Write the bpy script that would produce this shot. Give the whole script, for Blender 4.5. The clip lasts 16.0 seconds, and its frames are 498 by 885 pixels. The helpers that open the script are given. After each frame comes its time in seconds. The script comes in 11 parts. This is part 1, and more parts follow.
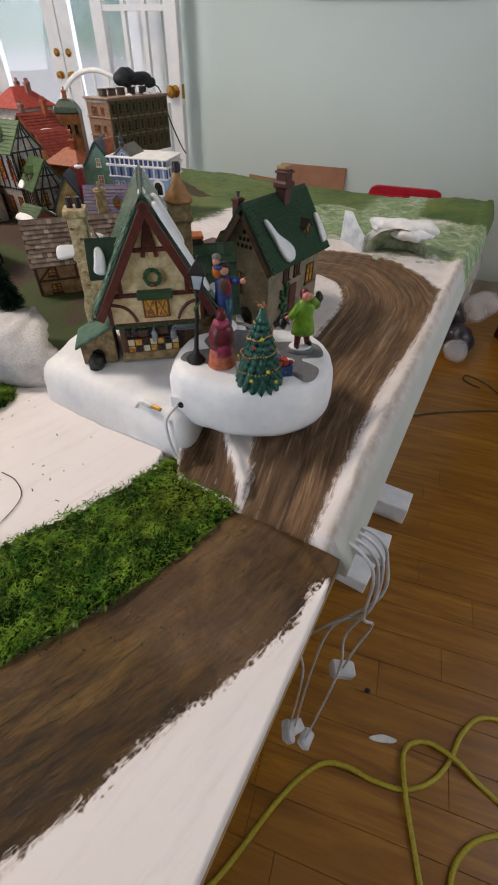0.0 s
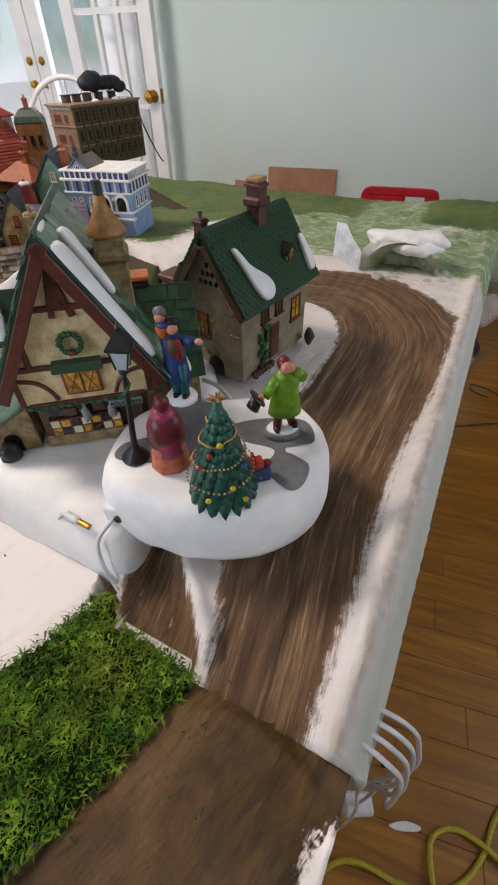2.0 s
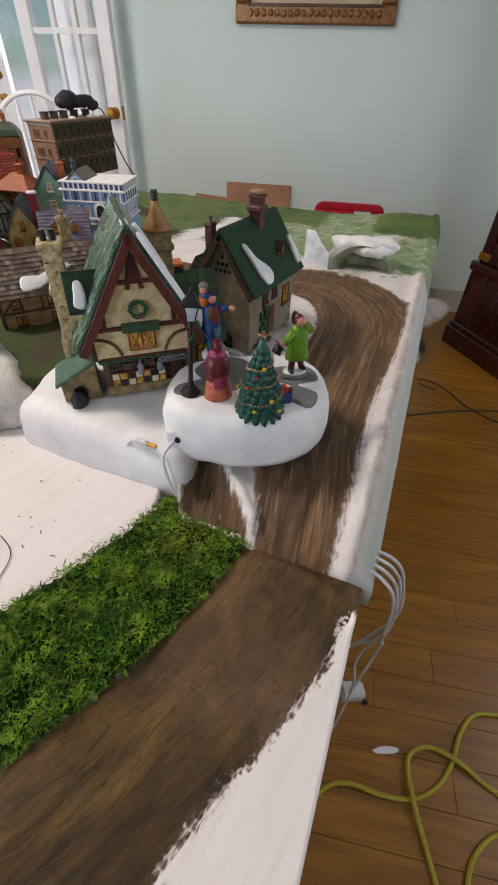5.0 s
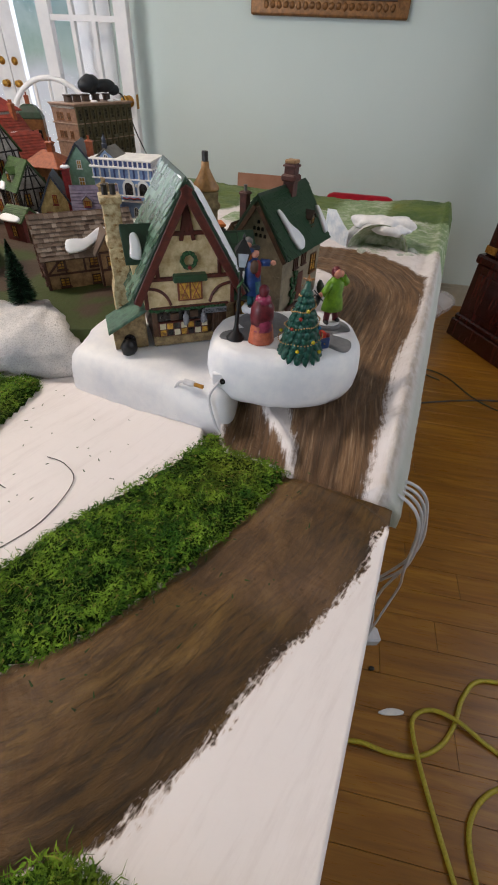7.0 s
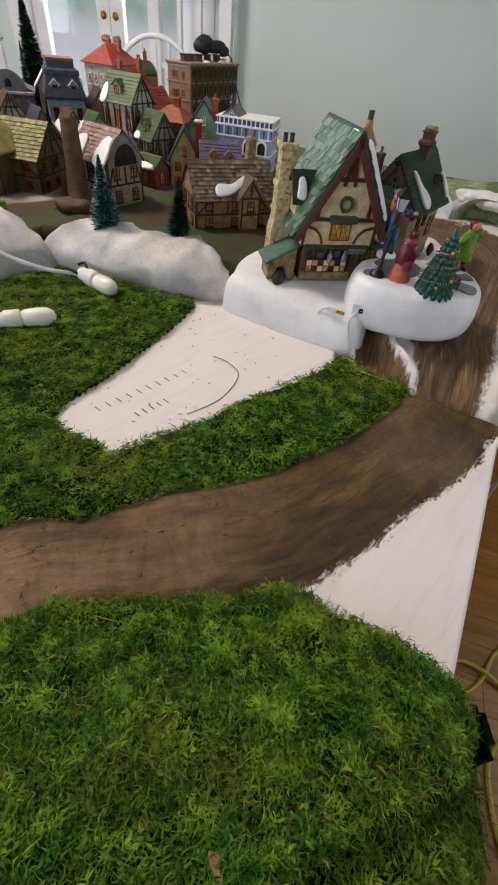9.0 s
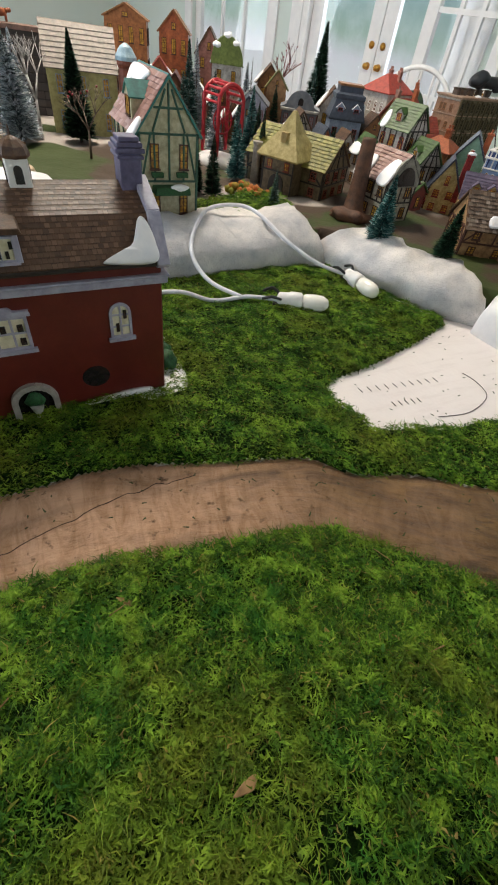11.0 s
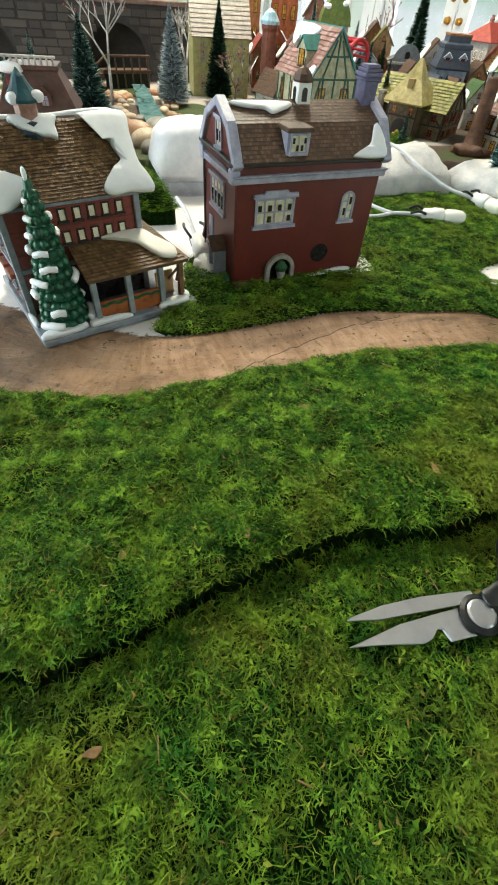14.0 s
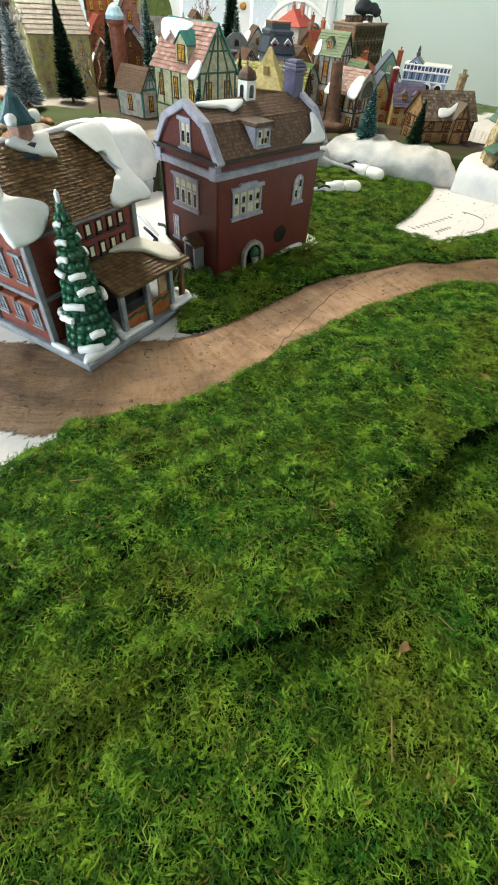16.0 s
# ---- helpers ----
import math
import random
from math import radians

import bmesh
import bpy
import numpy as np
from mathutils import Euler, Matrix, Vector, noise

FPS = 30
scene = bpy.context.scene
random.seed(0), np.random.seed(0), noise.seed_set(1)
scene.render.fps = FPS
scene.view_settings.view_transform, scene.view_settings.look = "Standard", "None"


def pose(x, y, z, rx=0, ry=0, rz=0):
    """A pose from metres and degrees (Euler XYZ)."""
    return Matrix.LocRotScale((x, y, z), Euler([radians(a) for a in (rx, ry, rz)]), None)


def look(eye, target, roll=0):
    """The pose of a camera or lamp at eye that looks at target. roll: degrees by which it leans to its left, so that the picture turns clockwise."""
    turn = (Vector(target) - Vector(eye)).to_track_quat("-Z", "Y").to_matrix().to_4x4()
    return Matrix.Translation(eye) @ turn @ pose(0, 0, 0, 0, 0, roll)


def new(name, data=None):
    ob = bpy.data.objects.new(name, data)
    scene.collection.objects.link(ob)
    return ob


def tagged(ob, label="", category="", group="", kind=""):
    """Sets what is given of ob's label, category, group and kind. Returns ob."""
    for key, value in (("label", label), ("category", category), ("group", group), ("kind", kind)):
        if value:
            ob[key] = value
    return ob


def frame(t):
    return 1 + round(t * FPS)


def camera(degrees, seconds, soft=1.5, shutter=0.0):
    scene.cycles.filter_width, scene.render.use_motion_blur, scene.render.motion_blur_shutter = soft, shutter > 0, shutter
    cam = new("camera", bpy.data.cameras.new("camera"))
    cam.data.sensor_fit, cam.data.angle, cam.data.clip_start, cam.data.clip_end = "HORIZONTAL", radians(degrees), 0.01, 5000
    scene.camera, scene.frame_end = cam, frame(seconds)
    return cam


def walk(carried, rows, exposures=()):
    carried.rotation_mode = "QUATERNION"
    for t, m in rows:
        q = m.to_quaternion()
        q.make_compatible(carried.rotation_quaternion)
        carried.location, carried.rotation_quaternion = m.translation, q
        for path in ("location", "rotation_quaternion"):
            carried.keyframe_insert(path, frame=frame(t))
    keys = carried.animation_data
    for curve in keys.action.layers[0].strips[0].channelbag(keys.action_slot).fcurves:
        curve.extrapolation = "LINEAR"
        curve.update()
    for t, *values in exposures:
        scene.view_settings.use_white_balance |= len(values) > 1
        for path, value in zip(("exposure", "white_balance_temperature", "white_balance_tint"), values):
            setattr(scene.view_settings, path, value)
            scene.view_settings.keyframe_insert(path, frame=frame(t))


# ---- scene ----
cam = camera(61.2, 16.0, soft=1.9)
# the room floor is z = 0, the display board lies at z = 0.806
METRES, EYE, TILT, LEAN, TURN = 1.2605, 1.12, 0.0, 0.0, 0.0
ROWS = [
    (0.0, 0.0, 0.0, 0.0, 1.07, -43.12, -1.14),
    (0.5, 0.0218, 0.0388, -0.0058, -1.36, -43.21, -0.16),
    (1.0, 0.0243, 0.0716, -0.0082, -0.14, -43.18, 0.94),
    (1.5, 0.0255, 0.1061, -0.0138, -0.12, -43.07, 0.83),
    (2.0, 0.0205, 0.1175, -0.0147, -0.31, -42.78, 0.58),
    (2.5, 0.0131, 0.1039, -0.0108, -2.45, -42.23, 0.26),
    (3.0, 0.001, 0.0688, -0.0089, -7.14, -41.96, 0.18),
    (3.5, -0.0103, 0.0387, -0.0063, -7.82, -41.84, 0.2),
    (6.0, -0.0361, 0.0125, 0.0048, -5.05, -41.1, -2.38),
    (6.5, -0.0418, -0.0004, -0.004, -5.43, -41.37, -2.24),
    (7.0, -0.0685, -0.0304, -0.0134, -5.42, -41.62, -2.34),
    (7.5, -0.0928, -0.0605, -0.0189, -5.25, -42.65, -2.38),
    (8.0, -0.1154, -0.0879, -0.0198, -3.88, -43.45, -2.84),
    (8.5, -0.1398, -0.1121, -0.021, -1.41, -44.24, -3.91),
    (9.0, -0.1675, -0.1258, -0.0198, 1.96, -44.5, -4.85),
    (9.5, -0.1987, -0.1402, -0.0217, 7.27, -44.49, -6.05),
    (10.0, -0.224, -0.1623, -0.0202, 15.8, -44.7, -6.7),
    (12.5, -0.291, -0.2854, -0.0337, 38.85, -46.36, -6.13),
    (13.0, -0.2611, -0.3259, -0.0402, 45.58, -47.76, -5.94),
    (13.5, -0.2815, -0.3672, -0.0332, 43.76, -47.53, -5.62),
    (14.0, -0.3087, -0.4309, -0.0361, 30.23, -47.59, -3.28),
    (14.5, -0.3272, -0.4406, -0.0346, 28.81, -47.69, -3.26),
    (15.0, -0.3477, -0.447, -0.0349, 21.76, -48.18, -4.66),
    (15.5, -0.3949, -0.5004, -0.0361, 8.31, -47.55, -2.46),
    (16.0, -0.4365, -0.5109, -0.0305, 7.69, -47.45, -3.11),
]
walk(cam, [(t, pose(0, 0, EYE, TILT, LEAN, TURN) @ pose(METRES * x, METRES * y, METRES * z, 90 + pitch, roll, yaw)) for t, x, y, z, yaw, pitch, roll in ROWS],
     [(0.0, -0.46, 6500, 10), (0.5, -0.40, 6500, 10), (1.0, -0.31, 6500, 10), (3.0, -0.34, 6500, 10), (6.5, -0.44, 6500, 10), (8.0, -0.44, 6500, 10), (9.0, -0.52, 6500, 10), (10.2, -0.46, 6500, 8), (12.3, 0.06, 6500, -4), (13.0, 0.17, 6500, -6), (14.0, 0.24, 6500, -7), (16.0, 0.20, 6500, -7)])

# ---- room frame: a along the far wall, b towards it ----
RT, RN = Vector((0.9563, -0.2924, 0)), Vector((0.2924, 0.9563, 0))
ROOM_ANGLE = -17.0


def room(a, b, z=0.0):
    return RT * a + RN * b + Vector((0, 0, z))


ROOM = pose(0, 0, 0, 0, 0, ROOM_ANGLE)
BOARD = 0.806
# table frame: s along its right edge, w to the left of it
E0, TU, TV = Vector((0.071, 0.177)), Vector((0.464, 0.886)), Vector((-0.886, 0.464))
TABLE = Matrix(((TV.x * -1, TU.x, 0, E0.x), (TV.y * -1, TU.y, 0, E0.y), (0, 0, 1, 0), (0, 0, 0, 1)))


def tab(s, w):
    return E0 + TU * s + TV * w


# ---- world and light ----
world = bpy.data.worlds.new("sky")
world.use_nodes = True
scene.world = world
wn = world.node_tree
sky = wn.nodes.new("ShaderNodeTexSky")
sky.sky_type, sky.sun_disc = "NISHITA", False
sky.sun_elevation, sky.sun_rotation = radians(38), radians(60)
wn.links.new(sky.outputs[0], wn.nodes["Background"].inputs[0])
wn.nodes["Background"].inputs[1].default_value = 0.12

sun = new("sun", bpy.data.lights.new("sun", "SUN"))
sun.data.energy, sun.data.angle, sun.data.color = 2.0, radians(0.5), (1, 0.95, 0.87)
sun.matrix_world = look((0, 0, 0), (-0.4, -0.55, -0.62))


def area_lamp(name, m, sx, sy, watts, colour):
    ob = new(name, bpy.data.lights.new(name, "AREA"))
    ob.data.shape, ob.data.size, ob.data.size_y = "RECTANGLE", sx, sy
    ob.data.energy, ob.data.color = watts, colour
    ob.matrix_world = m
    return ob


def room_look(eye, target):
    return look(room(*eye), room(*target))


# daylight in the glazed door and the windows, and the ceiling lamp over the village
area_lamp("door_daylight", room_look((-2.05, 2.95, 1.15), (-1.9, 0, 0.9)), 1.1, 1.9, 24, (0.86, 0.90, 1.0))
area_lamp("side_window_daylight", room_look((-4.72, 0.4, 1.5), (0, 0.2, 0.6)), 1.9, 1.3, 34, (0.86, 0.90, 1.0))
area_lamp("back_window_daylight", room_look((-2.1, -2.72, 1.45), (-0.6, 0.3, 0.95)), 1.7, 1.2, 86, (0.82, 0.87, 1.0))
# added fill from an unseen east opening, brightens the right wall and floor
area_lamp("east_fill_light", room_look((1.72, 0.9, 1.5), (0.2, 1.4, 0.8)), 1.3, 1.3, 16, (0.93, 0.92, 1.0))
LAMP_A, LAMP_B = -1.58, 0.56
area_lamp("ceiling_bulb", look(room(LAMP_A, LAMP_B, 2.40), room(LAMP_A, LAMP_B, 0)), 0.44, 0.44, 52, (1.0, 0.87, 0.76))

# ---- materials ----
def C(h):
    v = [int(h[i:i + 2], 16) / 255 for i in (0, 2, 4)]
    return tuple((x / 12.92 if x <= 0.04045 else ((x + 0.055) / 1.055) ** 2.4) for x in v) + (1,)


class Nodes:
    """A small wrapper that builds a node material."""

    def __init__(self, name):
        self.mat = bpy.data.materials.new(name)
        self.mat.use_nodes = True
        self.t = self.mat.node_tree
        self.bsdf = self.t.nodes["Principled BSDF"]

    def node(self, kind, **sets):
        n = self.t.nodes.new(kind)
        for k, v in sets.items():
            if k.startswith("in_"):
                n.inputs[int(k[3:])].default_value = v
        return n

    def link(self, a, b):
        self.t.links.new(a, b)

    def pos(self, scale=(1, 1, 1), turn=0.0, local=False):
        if local:
            src = self.node("ShaderNodeTexCoord").outputs["Object"]
        else:
            src = self.node("ShaderNodeNewGeometry").outputs["Position"]
        m = self.node("ShaderNodeMapping")
        m.inputs["Scale"].default_value = scale
        m.inputs["Rotation"].default_value = (0, 0, radians(turn))
        self.link(src, m.inputs["Vector"])
        return m.outputs[0]

    def brushed(self, degrees, along, across):
        """Position turned so that x runs in the given direction, then stretched."""
        a, b = self.node("ShaderNodeMapping"), self.node("ShaderNodeMapping")
        a.inputs["Rotation"].default_value = (0, 0, radians(-degrees))
        b.inputs["Scale"].default_value = (along, across, 1)
        self.link(self.node("ShaderNodeNewGeometry").outputs["Position"], a.inputs["Vector"])
        self.link(a.outputs[0], b.inputs["Vector"])
        return b.outputs[0]

    def flow(self, along, across):
        """Coordinates that run along a painted track: arc length, distance from its middle."""
        n, m = self.node("ShaderNodeAttribute"), self.node("ShaderNodeMapping")
        n.attribute_name = "flow"
        m.inputs["Scale"].default_value = (along, across, 0)
        self.link(n.outputs["Vector"], m.inputs["Vector"])
        return m.outputs[0]

    def edge_gap(self):
        """Distance in from the table's long edge."""
        n, s = self.node("ShaderNodeAttribute"), self.node("ShaderNodeSeparateXYZ")
        n.attribute_name = "flow"
        self.link(n.outputs["Vector"], s.inputs[0])
        return s.outputs[2]

    def noise(self, scale, detail=4, rough=0.6, vec=None, distort=0.0):
        n = self.node("ShaderNodeTexNoise")
        n.inputs["Scale"].default_value, n.inputs["Detail"].default_value = scale, detail
        n.inputs["Roughness"].default_value, n.inputs["Distortion"].default_value = rough, distort
        self.link(vec if vec is not None else self.pos(), n.inputs["Vector"])
        return n.outputs["Fac"]

    def ramp(self, fac, stops):
        r = self.node("ShaderNodeValToRGB")
        e = r.color_ramp.elements
        while len(e) < len(stops):
            e.new(0.5)
        for i, (p, c) in enumerate(stops):
            e[i].position, e[i].color = p, c
        self.link(fac, r.inputs[0])
        return r.outputs[0]

    def mix(self, fac, a, b, mode="MIX"):
        m = self.node("ShaderNodeMix")
        m.data_type, m.blend_type = "RGBA", mode
        for sock, v in ((m.inputs[0], fac), (m.inputs[6], a), (m.inputs[7], b)):
            if isinstance(v, (int, float, tuple)):
                sock.default_value = v
            else:
                self.link(v, sock)
        return m.outputs[2]

    def math(self, op, a, b=0.5, c=None):
        m = self.node("ShaderNodeMath")
        m.operation = op
        for i, v in enumerate((a, b, c)):
            if v is None:
                continue
            if isinstance(v, (int, float)):
                m.inputs[i].default_value = v
            else:
                self.link(v, m.inputs[i])
        return m.outputs[0]

    def attr(self, name):
        n = self.node("ShaderNodeAttribute")
        n.attribute_name = name
        s = self.node("ShaderNodeSeparateColor")
        self.link(n.outputs["Color"], s.inputs[0])
        return s.outputs

    def bump(self, height, strength=0.4, dist=0.001):
        b = self.node("ShaderNodeBump")
        b.inputs["Strength"].default_value, b.inputs["Distance"].default_value = strength, dist
        self.link(height, b.inputs["Height"])
        self.link(b.outputs[0], self.bsdf.inputs["Normal"])

    def done(self, colour=None, rough=0.5, metal=0.0, spec=0.5):
        if colour is not None:
            if isinstance(colour, tuple):
                self.bsdf.inputs["Base Color"].default_value = colour
            else:
                self.link(colour, self.bsdf.inputs["Base Color"])
        if isinstance(rough, (int, float)):
            self.bsdf.inputs["Roughness"].default_value = rough
        else:
            self.link(rough, self.bsdf.inputs["Roughness"])
        self.bsdf.inputs["Metallic"].default_value = metal
        self.bsdf.inputs["Specular IOR Level"].default_value = spec
        return self.mat


MADE = {}


def paint(h, h2=None, rough=0.45, scale=90, bump=0.25, bscale=420, metal=0.0, spec=0.5):
    """Painted or glazed surface: two tones, fine grain, slight relief."""
    key = ("paint", h, h2, rough, scale, bump, bscale, metal)
    if key in MADE:
        return MADE[key]
    n = Nodes("paint_" + h)
    a = C(h)
    b = C(h2) if h2 else tuple(x * 0.72 for x in a[:3]) + (1,)
    f = n.noise(scale, 5, 0.65)
    col = n.mix(n.ramp(f, [(0.36, (0, 0, 0, 1)), (0.66, (1, 1, 1, 1))]), a, b)
    g = n.noise(bscale, 3, 0.6)
    n.bump(g, bump, 0.0008)
    MADE[key] = n.done(col, rough, metal, spec)
    return MADE[key]


def brick_paint(h, h2, mortar, bw=0.006, bh=0.0026, rough=0.5):
    """Moulded miniature brickwork, in the house's own frame."""
    key = ("brick", h, h2, mortar, bw)
    if key in MADE:
        return MADE[key]
    n = Nodes("brick_" + h)
    src = n.node("ShaderNodeTexCoord").outputs["Object"]
    sep = n.node("ShaderNodeSeparateXYZ")
    n.link(src, sep.inputs[0])
    com = n.node("ShaderNodeCombineXYZ")
    n.link(n.math("ADD", sep.outputs[0], sep.outputs[1]), com.inputs[0])
    n.link(sep.outputs[2], com.inputs[1])
    b = n.node("ShaderNodeTexBrick")
    b.inputs["Color1"].default_value, b.inputs["Color2"].default_value, b.inputs["Mortar"].default_value = C(h), C(h2), C(mortar)
    b.inputs["Scale"].default_value = 1.0
    b.inputs["Mortar Size"].default_value = bh * 0.1
    b.inputs["Brick Width"].default_value, b.inputs["Row Height"].default_value = bw, bh
    n.link(com.outputs[0], b.inputs["Vector"])
    f = n.noise(70, 4)
    col = n.mix(n.math("MULTIPLY", f, 0.55), b.outputs["Color"], C(h2))
    n.bump(n.math("SUBTRACT", n.math("MULTIPLY", n.noise(500, 2), 0.25), b.outputs["Fac"]), 0.35, 0.0005)
    MADE[key] = n.done(col, rough)
    return MADE[key]


def island(stops, rough=0.6, spec=0.3, bscale=0, name="island"):
    """Colour that varies from piece to piece of one mesh."""
    n = Nodes(name)
    g = n.node("ShaderNodeNewGeometry")
    col = n.ramp(g.outputs["Random Per Island"], stops)
    if bscale:
        n.bump(n.noise(bscale, 3), 0.4, 0.0006)
    return n.done(col, rough, 0, spec)


def by_object(h, h2, rough=0.5, bscale=350, name="piece"):
    """Colour that varies from object to object."""
    n = Nodes(name)
    o = n.node("ShaderNodeObjectInfo")
    f = n.math("ADD", n.math("MULTIPLY", o.outputs["Random"], 0.75), n.math("MULTIPLY", n.noise(120, 4), 0.35))
    n.bump(n.noise(bscale, 3), 0.3, 0.0008)
    return n.done(n.ramp(f, [(0.1, C(h)), (0.95, C(h2))]), rough)


SNOW = paint("efeeee", "dcdde2", 0.5, 25, 0.3, 120)
SNOW_WARM = paint("efe9df", "e2d8cc", 0.5, 40, 0.3, 200)
CREAM = paint("d9c8a0", "b39a6c", 0.55, 120, 0.5, 500)
TIMBER = paint("4e2a1c", "351a10", 0.55, 150)
DARK_TIMBER = paint("2b2320", "1a1512", 0.5, 150)
GREEN_ROOF = paint("1d3a26", "122618", 0.4, 60, 0.5, 260)
STONE = paint("a08a62", "5d4a30", 0.6, 110, 0.8, 260)
BROWN = paint("5a3e28", "38251a", 0.55, 120, 0.5)
BLACK = paint("17181a", "0c0d0e", 0.4, 60)
WHITE = paint("e8e6e2", "d4d2d0", 0.45, 60)
GREY = paint("76777a", "5b5d62", 0.55, 60)
YELLOW_PANE = paint("d8a83e", "6d4312", 0.3, 140)
CREAM_PANE = paint("d9d4bc", "bfb898", 0.3, 160)
DARK_PANE = paint("1c1a1c", "2c2624", 0.25, 160)
GREENERY = paint("1f5a2a", "0f3316", 0.6, 500, 1.0, 700)
RED = paint("8c2426", "631517", 0.45, 150)
GOLD = paint("b98a3c", "8a6020", 0.35, 100, 0.2, 300, 0.8)


def glass_mat():
    n = Nodes("window_glass")
    out = n.t.nodes["Material Output"]
    tr, gl, mx = n.node("ShaderNodeBsdfTransparent"), n.node("ShaderNodeBsdfGlossy"), n.node("ShaderNodeMixShader")
    gl.inputs["Roughness"].default_value = 0.03
    mx.inputs[0].default_value = 0.06
    n.link(tr.outputs[0], mx.inputs[1])
    n.link(gl.outputs[0], mx.inputs[2])
    n.link(mx.outputs[0], out.inputs[0])
    return n.mat


GLASS = glass_mat()


def plastic_film():
    n = Nodes("plastic_film")
    out = n.t.nodes["Material Output"]
    tr, mx = n.node("ShaderNodeBsdfTransparent"), n.node("ShaderNodeMixShader")
    mx.inputs[0].default_value = 0.35
    n.done(C("d8d4d6"), 0.18)
    n.link(tr.outputs[0], mx.inputs[1])
    n.link(n.bsdf.outputs[0], mx.inputs[2])
    n.link(mx.outputs[0], out.inputs[0])
    return n.mat


FILM = plastic_film()


def glow(name, build):
    n = Nodes(name)
    out = n.t.nodes["Material Output"]
    e = n.node("ShaderNodeEmission")
    n.link(build(n), e.inputs[0])
    n.link(e.outputs[0], out.inputs[0])
    return n.mat, e


def wood_floor():
    n = Nodes("oak_floor")
    o = n.node("ShaderNodeObjectInfo")
    f = n.noise(3.0, 7, 0.62, n.brushed(ROOM_ANGLE, 1.0, 13), 0.9)
    fine = n.noise(14, 4, 0.6, n.brushed(ROOM_ANGLE, 1, 26))
    base = n.ramp(f, [(0.28, C("744a12")), (0.5, C("98651c")), (0.72, C("b8822c"))])
    tone = n.mix(n.math("MULTIPLY", o.outputs["Random"], 0.4), base, C("84561a"))
    col = n.mix(n.math("MULTIPLY", fine, 0.25), tone, C("4a2c0d"))
    n.bump(f, 0.10, 0.001)
    return n.done(col, n.math("ADD", 0.20, n.math("MULTIPLY", fine, 0.2)), 0, 0.5)


OAK = wood_floor()


def wall_paint():
    n = Nodes("mint_wall_paint")
    col = n.mix(n.noise(1.6, 5), C("d3dfdb"), C("c8d6d2"))
    n.bump(n.noise(240, 3), 0.12, 0.001)
    return n.done(col, 0.75, 0, 0.25)


MINT = wall_paint()
TRIM = paint("e9e9ea", "dedfe2", 0.4, 12, 0.1, 80)
CEILING = paint("e2e0da", "d8d6d0", 0.85, 3, 0.1, 80)


